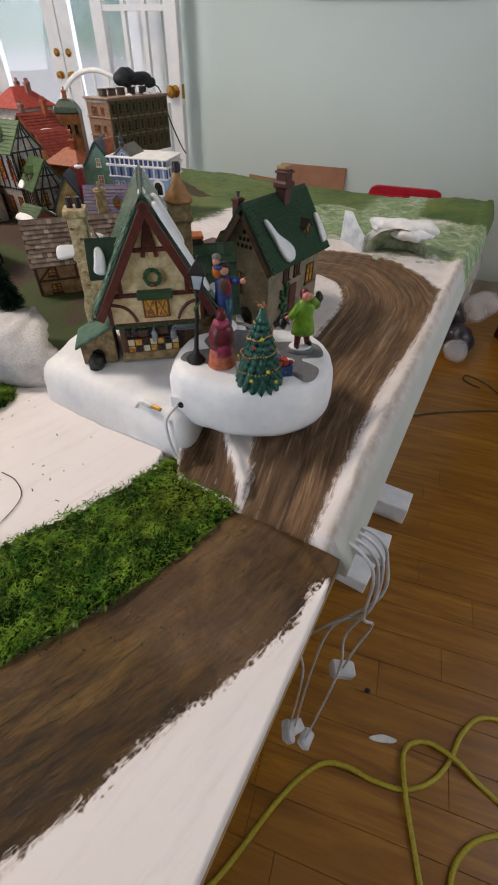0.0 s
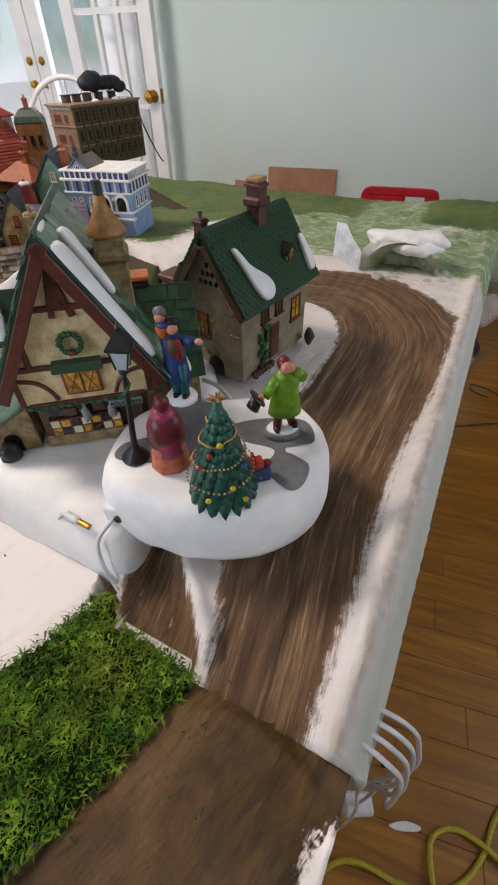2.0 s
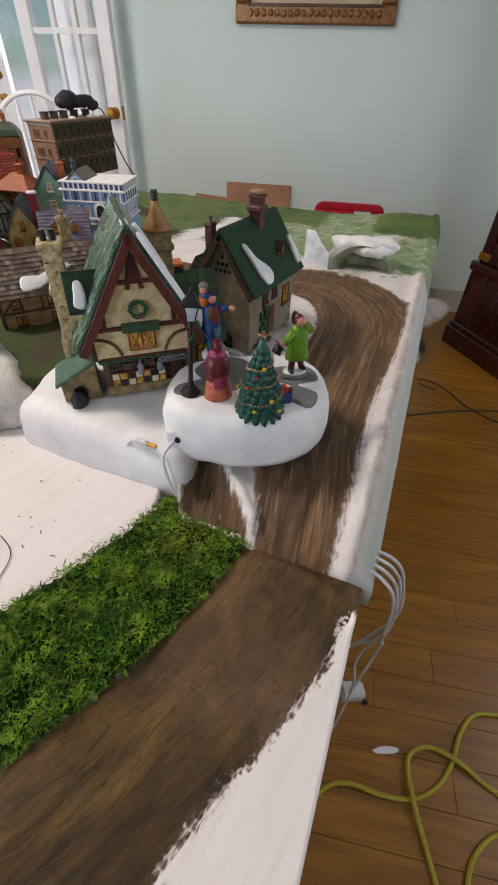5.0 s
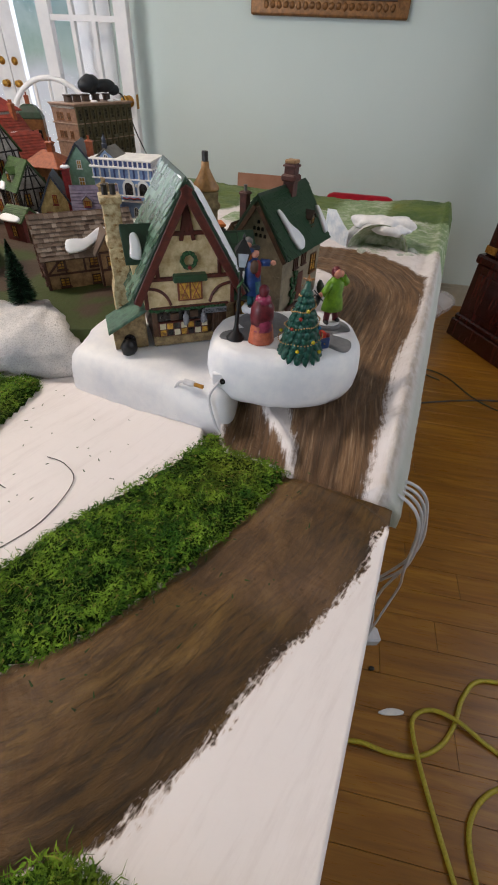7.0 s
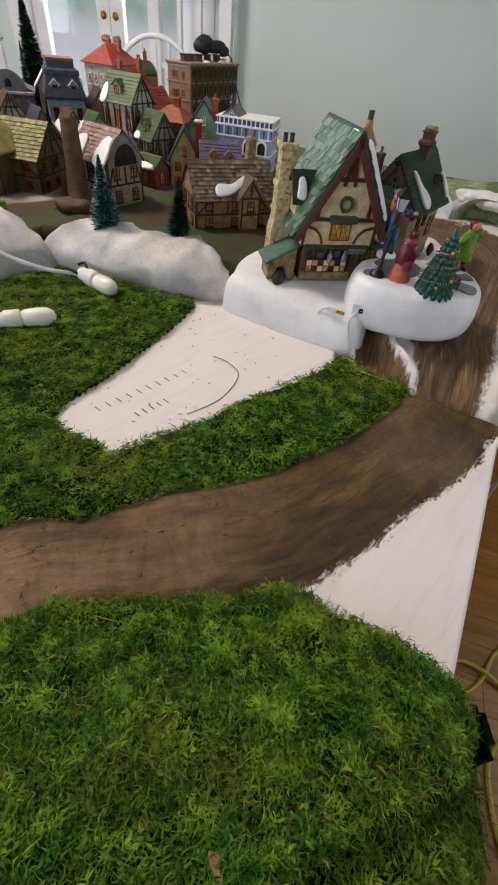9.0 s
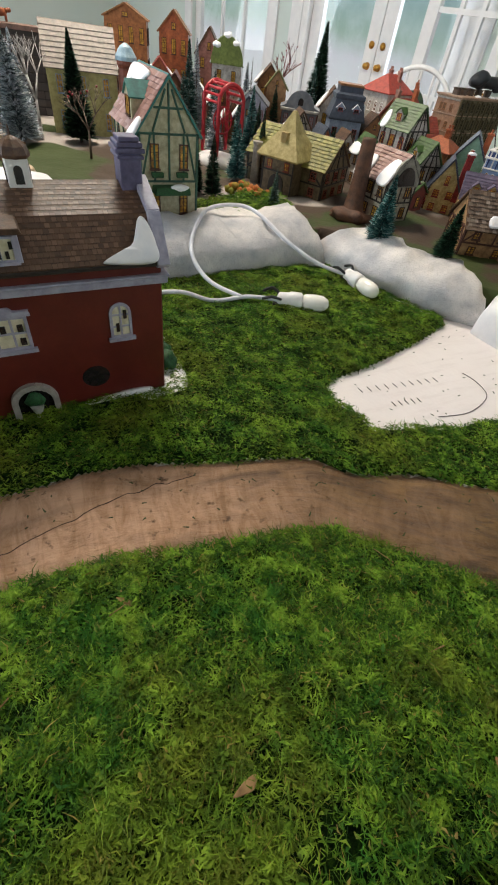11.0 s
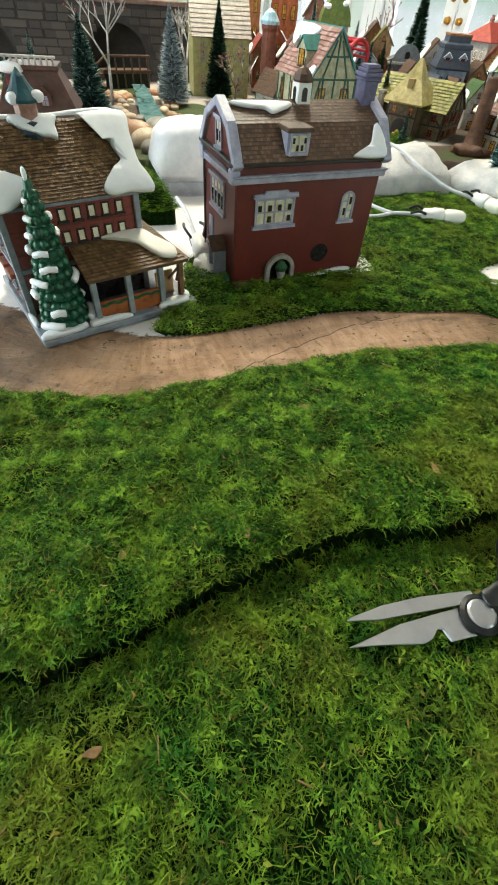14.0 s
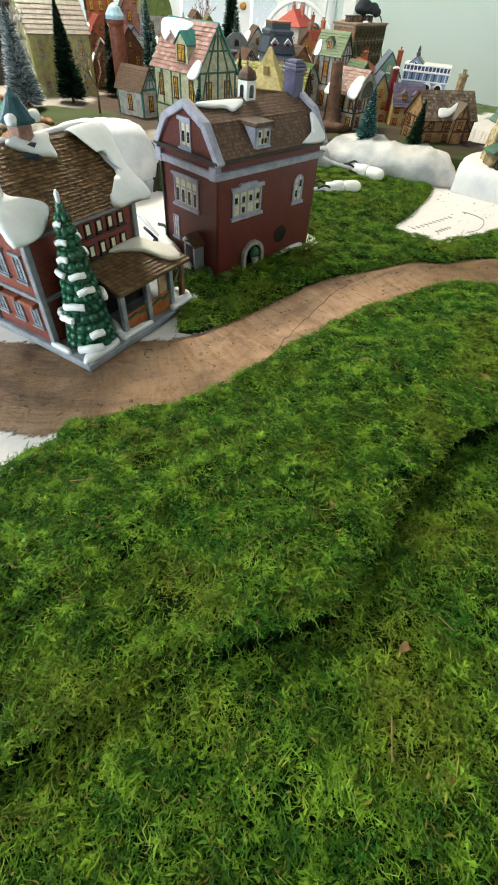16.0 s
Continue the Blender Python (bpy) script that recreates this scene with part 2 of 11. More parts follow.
def ground_mat():
    """White plaster board with a brown painted track: mask red = track, green = wear and painted warm light."""
    n = Nodes("plaster_board")
    r = n.attr("mask")
    white = n.mix(n.noise(7, 6, 0.65), C("f2eceb"), C("e0d9d8"))
    white = n.mix(n.math("MULTIPLY", n.ramp(n.noise(14, 6, 0.7, n.brushed(50, 1, 7)), [(0.5, (0, 0, 0, 1)), (0.7, (1, 1, 1, 1))]), 0.35), white, C("cfc6c4"))
    sweep = n.noise(9, 7, 0.62, n.flow(1, 2.6), 1.3)
    bristle = n.noise(30, 8, 0.72, n.flow(1, 5), 1.1)
    cross = n.noise(20, 6, 0.7, n.flow(3.4, 0.9), 1.4)
    fine = n.noise(190, 5, 0.75)
    brown = n.ramp(sweep, [(0.34, C("38260a")), (0.47, C("5c4116")), (0.57, C("6b4f20")), (0.70, C("82632f"))])
    brown = n.mix(n.math("MULTIPLY", n.ramp(bristle, [(0.40, (1, 1, 1, 1)), (0.54, (0, 0, 0, 1))]), 0.6), brown, C("20160a"))
    brown = n.mix(n.math("MULTIPLY", n.ramp(bristle, [(0.60, (0, 0, 0, 1)), (0.72, (1, 1, 1, 1))]), 0.7), brown, C("8a6d4c"))
    brown = n.mix(n.math("MULTIPLY", n.ramp(cross, [(0.56, (0, 0, 0, 1)), (0.76, (1, 1, 1, 1))]), 0.4), brown, C("2a1d11"))
    brown = n.mix(n.math("MULTIPLY", fine, 0.3), brown, C("2a1e12"))
    # pinkish tan mixes rubbed paint with warm lamplight coloured into the track
    worn_lit = n.mix(n.ramp(cross, [(0.42, (0, 0, 0, 1)), (0.66, (1, 1, 1, 1))]), C("d8ae90"), C("b08664"))
    worn_lit = n.mix(n.ramp(n.noise(120, 3, 0.6), [(0.60, (0, 0, 0, 1)), (0.72, (1, 1, 1, 1))]), worn_lit, C("70523c"))
    brown = n.mix(n.math("MULTIPLY", r[1], n.ramp(sweep, [(0.28, (0.35, 0.35, 0.35, 1)), (0.56, (1, 1, 1, 1))])), brown, worn_lit)
    flake = n.node("ShaderNodeTexVoronoi")
    flake.feature = "DISTANCE_TO_EDGE"
    flake.inputs["Scale"].default_value = 190
    n.link(n.pos(), flake.inputs["Vector"])
    ragged = n.math("MULTIPLY", n.math("SUBTRACT", n.noise(46, 7, 0.8, n.brushed(48, 1, 5), 0.3), 0.5), 1.2)
    crackle = n.math("MULTIPLY", n.math("SUBTRACT", n.math("MULTIPLY", flake.outputs["Distance"], 4.0), 0.5), 0.10)
    edge = n.math("ADD", r[0], n.math("ADD", ragged, n.math("ADD", crackle, n.math("MULTIPLY", n.math("SUBTRACT", n.noise(90, 6, 0.8), 0.5), 0.3))))
    m = n.ramp(edge, [(0.45, (0, 0, 0, 1)), (0.55, (1, 1, 1, 1))])
    wash = n.ramp(edge, [(0.34, (0, 0, 0, 1)), (0.46, (1, 1, 1, 1))])
    col = n.mix(n.math("MULTIPLY", wash, 0.5), white, C("a07a52"))
    col = n.mix(m, col, brown)
    relief = n.math("ADD", n.math("MULTIPLY", bristle, 0.9), n.math("ADD", n.math("MULTIPLY", sweep, 0.8), n.math("MULTIPLY", fine, 0.35)))
    n.bump(n.math("ADD", n.math("MULTIPLY", n.math("ADD", relief, 0.4), m), n.math("MULTIPLY", n.noise(40, 5), 0.2)), 1.0, 0.004)
    return n.done(col, n.math("SUBTRACT", n.math("ADD", 0.55, n.math("MULTIPLY", fine, 0.2)), n.math("MULTIPLY", m, 0.12)), 0, 0.4)


PLASTER = ground_mat()


def hill_mat():
    """Carved foam hill: red = track, green = grass paint, blue = field paint, the rest white plaster."""
    n = Nodes("painted_hill")
    r = n.attr("mask")
    white = n.mix(n.noise(30, 6), C("f1ecec"), C("cfc6c2"))
    streak = n.noise(11, 8, 0.72, n.flow(0.55, 4), 1.0)
    hair = n.noise(30, 8, 0.74, n.flow(0.32, 8.5), 0.9)
    fine = n.noise(170, 5, 0.7)
    brown = n.ramp(streak, [(0.32, C("45321f")), (0.48, C("6b5036")), (0.62, C("8a6949")), (0.78, C("a98765"))])
    brown = n.mix(n.math("MULTIPLY", n.ramp(hair, [(0.38, (1, 1, 1, 1)), (0.52, (0, 0, 0, 1))]), 0.5), brown, C("281a12"))
    brown = n.mix(n.math("MULTIPLY", n.ramp(hair, [(0.545, (0, 0, 0, 1)), (0.66, (1, 1, 1, 1))]), 0.6), brown, C("c9ae90"))
    brown = n.mix(n.math("MULTIPLY", n.noise(5, 4), 0.25), brown, C("33271e"))
    gap = n.edge_gap()
    tan = n.math("MULTIPLY", n.math("MULTIPLY", n.ramp(gap, [(0.004, (0, 0, 0, 1)), (0.010, (1, 1, 1, 1))]), n.ramp(gap, [(0.013, (1, 1, 1, 1)), (0.020, (0, 0, 0, 1))])), n.ramp(n.noise(70, 5, 0.7), [(0.35, (0.2, 0.2, 0.2, 1)), (0.6, (1, 1, 1, 1))]))
    white = n.mix(n.math("MULTIPLY", tan, 0.6), white, C("a8906c"))
    white = n.mix(n.math("MULTIPLY", n.ramp(gap, [(0.002, (1, 1, 1, 1)), (0.008, (0, 0, 0, 1))]), 0.6), white, C("a9b3a4"))
    green = n.ramp(n.noise(38, 6, 0.7), [(0.3, C("5a7548")), (0.5, C("879b70")), (0.72, C("c9cdb8"))])
    khaki = n.ramp(n.noise(11, 6, 0.65), [(0.3, C("38542e")), (0.55, C("5f7038")), (0.75, C("7a7a3e"))])
    wob = n.math("ADD", n.math("MULTIPLY", n.math("SUBTRACT", n.noise(90, 5, 0.75), 0.5), 0.7), n.math("MULTIPLY", n.math("SUBTRACT", hair, 0.5), 1.1))
    cut = [(0.4, (0, 0, 0, 1)), (0.62, (1, 1, 1, 1))]
    col = n.mix(n.ramp(n.math("ADD", r[1], wob), cut), white, green)
    col = n.mix(n.ramp(n.math("ADD", r[2], wob), cut), col, khaki)
    col = n.mix(n.ramp(n.math("ADD", r[0], wob), cut), col, brown)
    n.bump(n.math("ADD", n.math("ADD", streak, hair), n.math("MULTIPLY", fine, 0.3)), 0.6, 0.0045)
    return n.done(col, n.math("ADD", 0.42, n.math("MULTIPLY", fine, 0.3)), 0, 0.4)


HILL = hill_mat()


def foam_rock():
    n = Nodes("speckled_foam_rock")
    big = n.noise(16, 6, 0.6)
    speck = n.ramp(n.noise(620, 2, 0.5), [(0.50, (0, 0, 0, 1)), (0.66, (1, 1, 1, 1))])
    col = n.ramp(big, [(0.3, C("a9abb1")), (0.5, C("cfcccb")), (0.7, C("ebe5e0"))])
    col = n.mix(n.math("MULTIPLY", speck, 0.4), col, C("8d8a88"))
    n.bump(n.math("ADD", n.noise(60, 6, 0.7), n.math("MULTIPLY", speck, 0.12)), 0.6, 0.006)
    return n.done(col, 0.8, 0, 0.25)


ROCK = foam_rock()
PLATEAU = paint("6e5a48", "cfc6bd", 0.75, 14, 0.6, 160)
def moss_base():
    n = Nodes("moss_mat")
    # near-black greens put the shade between the strands into the backing
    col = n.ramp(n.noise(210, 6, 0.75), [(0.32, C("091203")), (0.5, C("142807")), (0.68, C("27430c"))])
    n.bump(n.noise(320, 5, 0.75), 1.0, 0.003)
    return n.done(col, 0.95, 0, 0.1)


def moss_strand():
    """Leaf by leaf greens, with clumps that run lighter, yellower, bluer or deeper."""
    n = Nodes("moss_strand")
    g = n.node("ShaderNodeNewGeometry")
    col = n.ramp(g.outputs["Random Per Island"], [(0.0, C("24440a")), (0.3, C("33580e")), (0.6, C("476f14")), (0.85, C("5d821c")), (0.95, C("7c942c")), (0.975, C("7a6a30")), (1.0, C("947e4a"))])
    clump = n.noise(58, 5, 0.7)
    col = n.mix(n.math("MULTIPLY", n.ramp(clump, [(0.5, (0, 0, 0, 1)), (0.64, (1, 1, 1, 1))]), 0.75), col, C("8eb436"))
    col = n.mix(n.math("MULTIPLY", n.ramp(clump, [(0.34, (1, 1, 1, 1)), (0.48, (0, 0, 0, 1))]), 0.62), col, C("193a06"))
    col = n.mix(n.math("MULTIPLY", n.ramp(n.noise(26, 3, 0.6, n.pos((1, 1, 1), 20)), [(0.54, (0, 0, 0, 1)), (0.70, (1, 1, 1, 1))]), 0.5), col, C("1d6418"))
    col = n.mix(n.math("MULTIPLY", n.ramp(n.noise(9, 4, 0.6), [(0.5, (0, 0, 0, 1)), (0.70, (1, 1, 1, 1))]), 0.5), col, C("858828"))
    col = n.mix(n.math("MULTIPLY", n.ramp(n.noise(44, 4, 0.65, n.pos((1, 1, 1), 55)), [(0.56, (0, 0, 0, 1)), (0.70, (1, 1, 1, 1))]), 0.3), col, C("6e6220"))
    return n.done(col, 0.7, 0, 0.2)


MOSS_BASE = moss_base()
MOSS = moss_strand()
PLY = paint("b79a6e", "9d7d52", 0.7, 40, 0.4, 200)
FOAM = paint("eef0f2", "dfe2e6", 0.55, 30, 0.3, 240)
CABLE = paint("d9d9dd", "c4c4ca", 0.4, 60, 0.1)

# ---- mesh helpers ----
RNG = np.random.default_rng(7)


def part(name, bm, material, parent=None, label="", kind="", smooth=False, m=None):
    me = bpy.data.meshes.new(name)
    bm.normal_update()
    bm.to_mesh(me)
    bm.free()
    for mt in (material if isinstance(material, (list, tuple)) else [material]):
        me.materials.append(mt)
    if smooth:
        me.shade_smooth()
    ob = new(name, me)
    if parent:
        ob.parent = parent
    if m is not None:
        ob.matrix_basis = m
    return tagged(ob, label, kind=kind)


def shared(name, me, parent, m, label=""):
    """One more object on a mesh that exists already."""
    ob = new(name, me)
    ob.parent, ob.matrix_basis = parent, m
    return tagged(ob, label)


def from_np(name, verts, faces, material, parent=None, label="", kind="", smooth=False):
    me = bpy.data.meshes.new(name)
    me.from_pydata(verts, [], faces)
    me.materials.append(material)
    if smooth:
        me.shade_smooth()
    ob = new(name, me)
    if parent:
        ob.parent = parent
    return tagged(ob, label, kind=kind)


def thing(name, label, category, m, group="", kind=""):
    ob = new(name)
    ob.empty_display_size = 0.02
    ob.matrix_basis = m
    return tagged(ob, label, category, group, kind)


def box(bm, x0, x1, y0, y1, z0, z1, mi=0, m=None):
    vs = [Vector((x, y, z)) for x in (x0, x1) for y in (y0, y1) for z in (z0, z1)]
    if m is not None:
        vs = [m @ v for v in vs]
    v = [bm.verts.new(p) for p in vs]
    for q in ((0, 1, 3, 2), (4, 6, 7, 5), (0, 4, 5, 1), (2, 3, 7, 6), (0, 2, 6, 4), (1, 5, 7, 3)):
        bm.faces.new([v[i] for i in q]).material_index = mi
    return bm


def prism(bm, pts, y0, y1, mi=0, m=None):
    """The outline pts (x, z) drawn out along y."""
    a = [Vector((x, y0, z)) for x, z in pts]
    b = [Vector((x, y1, z)) for x, z in pts]
    if m is not None:
        a, b = [m @ v for v in a], [m @ v for v in b]
    a, b = [bm.verts.new(v) for v in a], [bm.verts.new(v) for v in b]
    k = len(pts)
    bm.faces.new(a).material_index = mi
    bm.faces.new(b[::-1]).material_index = mi
    for i in range(k):
        j = (i + 1) % k
        bm.faces.new((a[j], a[i], b[i], b[j])).material_index = mi
    return bm


def rings(bm, loops, mi=0, cap=True):
    """Skin from ring to ring; each loop is a list of points of one length."""
    rows = [[bm.verts.new(p) for p in lp] for lp in loops]
    for r0, r1 in zip(rows, rows[1:]):
        for i in range(len(r0)):
            j = (i + 1) % len(r0)
            bm.faces.new((r0[i], r0[j], r1[j], r1[i])).material_index = mi
    if cap:
        bm.faces.new(rows[0][::-1]).material_index = mi
        bm.faces.new(rows[-1]).material_index = mi
    return bm


def lathe(bm, prof, n=16, at=(0, 0, 0), mi=0, fx=1.0, fy=1.0, flute=0.0):
    """A turned shape; prof is a list of (radius, height)."""
    o = Vector(at)
    loops = []
    for r, z in prof:
        loops.append([o + Vector((fx * r * (1 + flute * (i % 2)) * math.cos(2 * math.pi * i / n), fy * r * (1 + flute * (i % 2)) * math.sin(2 * math.pi * i / n), z)) for i in range(n)])
    return rings(bm, loops, mi)


def rod(bm, p0, p1, r0, r1=None, n=8, mi=0):
    p0, p1 = Vector(p0), Vector(p1)
    r1 = r0 if r1 is None else r1
    q = (p1 - p0).to_track_quat("Z", "Y")
    loops = []
    for p, r in ((p0, r0), (p1, r1)):
        loops.append([p + q @ Vector((r * math.cos(2 * math.pi * i / n), r * math.sin(2 * math.pi * i / n), 0)) for i in range(n)])
    return rings(bm, loops, mi)


def smooth_path(pts, n=8, closed=False):
    """Catmull-Rom through the points."""
    p = [Vector(q) for q in pts]
    k, out = len(p), []
    for i in range(k if closed else k - 1):
        if closed:
            a, b, c, d = (p[(i + j) % k] for j in (-1, 0, 1, 2))
        else:
            a, b, c, d = p[max(i - 1, 0)], p[i], p[i + 1], p[min(i + 2, k - 1)]
        for j in range(n):
            t = j / n
            out.append(0.5 * (2 * b + (c - a) * t + (2 * a - 5 * b + 4 * c - d) * t * t + (3 * b - a - 3 * c + d) * t ** 3))
    if not closed:
        out.append(p[-1])
    return out


def tube(bm, pts, r, n=7, mi=0, fine=8):
    path = smooth_path(pts, fine) if fine else [Vector(q) for q in pts]
    loops = []
    for i, p in enumerate(path):
        d = path[min(i + 1, len(path) - 1)] - path[max(i - 1, 0)]
        q = d.to_track_quat("Z", "Y") if d.length > 1e-9 else Euler((0, 0, 0)).to_quaternion()
        rr = r[i * len(r) // len(path)] if isinstance(r, (list, tuple)) else r
        loops.append([p + q @ Vector((rr * math.cos(2 * math.pi * k / n), rr * math.sin(2 * math.pi * k / n), 0)) for k in range(n)])
    # keep the rings from twisting against one another
    fixed = [loops[0]]
    for lp in loops[1:]:
        best = min(range(n), key=lambda s: (lp[s] - fixed[-1][0]).length)
        fixed.append(lp[best:] + lp[:best])
    return rings(bm, fixed, mi)


def blob(bm, c, r, sub=2, rough=0.0, freq=40.0, mi=0, m=None, seed=0.0):
    k = bmesh.ops.create_icosphere(bm, subdivisions=sub, radius=1.0)["verts"]
    c, r = Vector(c), Vector(r) if not isinstance(r, (int, float)) else Vector((r, r, r))
    for v in k:
        p = Vector((v.co.x * r.x, v.co.y * r.y, v.co.z * r.z))
        if rough:
            p *= 1 + rough * noise.noise((p + c) * freq + Vector((seed, seed, 0)))
        v.co = (m @ (p + c)) if m is not None else p + c
    for f in {f for v in k for f in v.link_faces}:
        f.material_index = mi
        f.smooth = True
    return bm


def pillow(bm, outline, t, mi=0, m=None, n=6, base=0.0):
    """A soft raised patch on a plane: outline (x, y), thickness t along z."""
    lp = smooth_path([(x, y, 0) for x, y in outline], n, True)
    c = sum(lp, Vector()) / len(lp)
    loops = []
    for k, z in ((1.0, base), (0.985, 0.55 * t), (0.93, 0.85 * t), (0.8, t), (0.4, 1.06 * t)):
        loops.append([(m @ (c + (p - c) * k + Vector((0, 0, z)))) if m is not None else c + (p - c) * k + Vector((0, 0, z)) for p in lp])
    return rings(bm, loops, mi)


def soft(bm, w, seg=1):
    bmesh.ops.bevel(bm, geom=bm.edges[:] + bm.verts[:], offset=w, segments=seg, affect="EDGES", profile=0.5, clamp_overlap=True)
    return bm


def inside(px, py, poly):
    """Which of the points lie in the polygon (numpy)."""
    res = np.zeros(px.shape, bool)
    k = len(poly)
    for i in range(k):
        x0, y0 = poly[i]
        x1, y1 = poly[(i + 1) % k]
        if y0 == y1:
            continue
        hit = ((y0 > py) != (y1 > py)) & (px < (x1 - x0) * (py - y0) / (y1 - y0) + x0)
        res ^= hit
    return res


def dist_poly(px, py, pts, closed=False):
    """Distance from points to a polyline (numpy)."""
    best = np.full(px.shape, 9.0)
    k = len(pts)
    for i in range(k if closed else k - 1):
        x0, y0 = pts[i]
        x1, y1 = pts[(i + 1) % k]
        dx, dy = x1 - x0, y1 - y0
        t = np.clip(((px - x0) * dx + (py - y0) * dy) / (dx * dx + dy * dy + 1e-12), 0, 1)
        best = np.minimum(best, np.hypot(px - x0 - t * dx, py - y0 - t * dy))
    return best


def curve2(pts, n=6, closed=False):
    return [(p.x, p.y) for p in smooth_path([(x, y, 0) for x, y in pts], n, closed)]


LAT = RNG.random((4, 64, 64))


def vnoise(x, y, scale, layer=0):
    """Smooth value noise of numpy arrays, -0.5 to 0.5."""
    g = LAT[layer]
    u, v = x * scale, y * scale
    i, j = np.floor(u).astype(int), np.floor(v).astype(int)
    f, h = u - i, v - j
    f, h = f * f * (3 - 2 * f), h * h * (3 - 2 * h)
    a, b = g[i % 64, j % 64], g[(i + 1) % 64, j % 64]
    c, d = g[i % 64, (j + 1) % 64], g[(i + 1) % 64, (j + 1) % 64]
    return (a * (1 - f) + b * f) * (1 - h) + (c * (1 - f) + d * f) * h - 0.5


def fbm(x, y, scale, octaves=4, layer=0):
    return sum(vnoise(x + 3.1 * k, y - 1.7 * k, scale * 2 ** k, (layer + k) % 4) / 2 ** k for k in range(octaves))


def sw(x, y):
    """Table coordinates: along the right edge, and in from it."""
    dx, dy = x - E0.x, y - E0.y
    return dx * TU.x + dy * TU.y, dx * TV.x + dy * TV.y


def sheet(name, poly, zfun, res, material, mask=None, skirt=None, parent=None, label="", kind="", keep=None, category="", along=False, flow=None):
    """A ground sheet: a grid cut to a polygon, lifted by zfun, with painted masks and a skirt down to skirt. along: the grid and the polygon lie in the table's frame (s, w)."""
    xs, ys = [p[0] for p in poly], [p[1] for p in poly]
    gx, gy = np.meshgrid(np.arange(min(xs), max(xs) + res * 0.5, res), np.arange(min(ys), max(ys) + res * 0.5, res))
    grow = [(x + (1e-5 if x == max(xs) else -1e-5 if x == min(xs) else 0), y + (1e-5 if y == max(ys) else -1e-5 if y == min(ys) else 0)) for x, y in poly]
    ok = inside(gx, gy, grow)
    if along:
        gx, gy = E0.x + TU.x * gx + TV.x * gy, E0.y + TU.y * gx + TV.y * gy
    if keep is not None:
        ok &= keep(gx, gy)
    cell = ok[:-1, :-1] & ok[1:, :-1] & ok[:-1, 1:] & ok[1:, 1:]
    used = np.zeros(ok.shape, bool)
    for a in (slice(None, -1), slice(1, None)):
        for b in (slice(None, -1), slice(1, None)):
            used[a, b] |= cell
    ids = np.full(ok.shape, -1)
    ids[used] = np.arange(used.sum())
    x, y = gx[used], gy[used]
    z = zfun(x, y)
    verts = np.stack([x, y, z], 1)
    r, c = np.nonzero(cell)
    faces = np.stack([ids[r, c], ids[r, c + 1], ids[r + 1, c + 1], ids[r + 1, c]], 1)
    extra_v, extra_f = [], []
    if skirt is not None:
        e = np.concatenate([faces[:, [0, 1]], faces[:, [1, 2]], faces[:, [2, 3]], faces[:, [3, 0]]])
        key = np.sort(e, 1)
        _, inv, cnt = np.unique(key, axis=0, return_inverse=True, return_counts=True)
        rim = e[cnt[inv.ravel()] == 1]
        down = {}
        for a, b in rim.tolist():
            for q in (a, b):
                if q not in down:
                    down[q] = len(verts) + len(extra_v)
                    extra_v.append((x[q], y[q], skirt))
            extra_f.append((b, a, down[a], down[b]))
    me = bpy.data.meshes.new(name)
    allv = np.concatenate([verts, np.array(extra_v)]) if extra_v else verts
    me.from_pydata(allv.tolist(), [], faces.tolist() + extra_f)
    if mask is not None:
        col = np.zeros((len(allv), 4), np.float32)
        col[:, 3] = 1
        for i, ch in enumerate(mask(allv[:, 0], allv[:, 1])):
            col[:, i] = np.clip(ch, 0, 1)
        at = me.color_attributes.new("mask", "FLOAT_COLOR", "POINT")
        at.data.foreach_set("color", col.ravel())
    if flow is not None:
        at = me.attributes.new("flow", "FLOAT_VECTOR", "POINT")
        at.data.foreach_set("vector", track_flow(allv[:, 0], allv[:, 1], flow).astype(np.float32).ravel())
    me.materials.append(material)
    me.shade_smooth()
    ob = new(name, me)
    if parent:
        ob.parent = parent
    return tagged(ob, label, category, kind=kind)


def track_flow(x, y, line):
    """For each place: arc length along a line, signed distance from it, and the gap to the table's edge."""
    best, s, d = np.full(x.shape, 1e9), np.zeros(x.shape), np.zeros(x.shape)
    run = 0.0
    for (x0, y0), (x1, y1) in zip(line, line[1:]):
        ux, uy = x1 - x0, y1 - y0
        ln = math.hypot(ux, uy)
        if ln < 1e-9:
            continue
        t = np.clip(((x - x0) * ux + (y - y0) * uy) / (ln * ln), 0, 1)
        px, py = x - x0 - t * ux, y - y0 - t * uy
        r = np.hypot(px, py)
        near = r < best
        best = np.where(near, r, best)
        s = np.where(near, run + t * ln, s)
        d = np.where(near, np.where(ux * py - uy * px > 0, r, -r), d)
        run += ln
    return np.stack([s, d, sw(x, y)[1]], 1)


def middle_line(a, b, n=40):
    """The line halfway between two edges of a track."""
    def even(p):
        p = np.array(p, float)
        c = np.concatenate([[0], np.cumsum(np.hypot(*np.diff(p, axis=0).T))])
        u = np.linspace(0, c[-1], n)
        return np.stack([np.interp(u, c, p[:, 0]), np.interp(u, c, p[:, 1])], 1)
    return ((even(a) + even(b)) / 2).tolist()

# ---- the room ----
WALL_H = 2.5
FAR_B, BACK_B, LEFT_A, RIGHT_A = 2.83, -2.75, -4.75, 1.75


def room_box(bm, a0, a1, b0, b1, z0, z1):
    return box(bm, a0, a1, b0, b1, z0, z1)


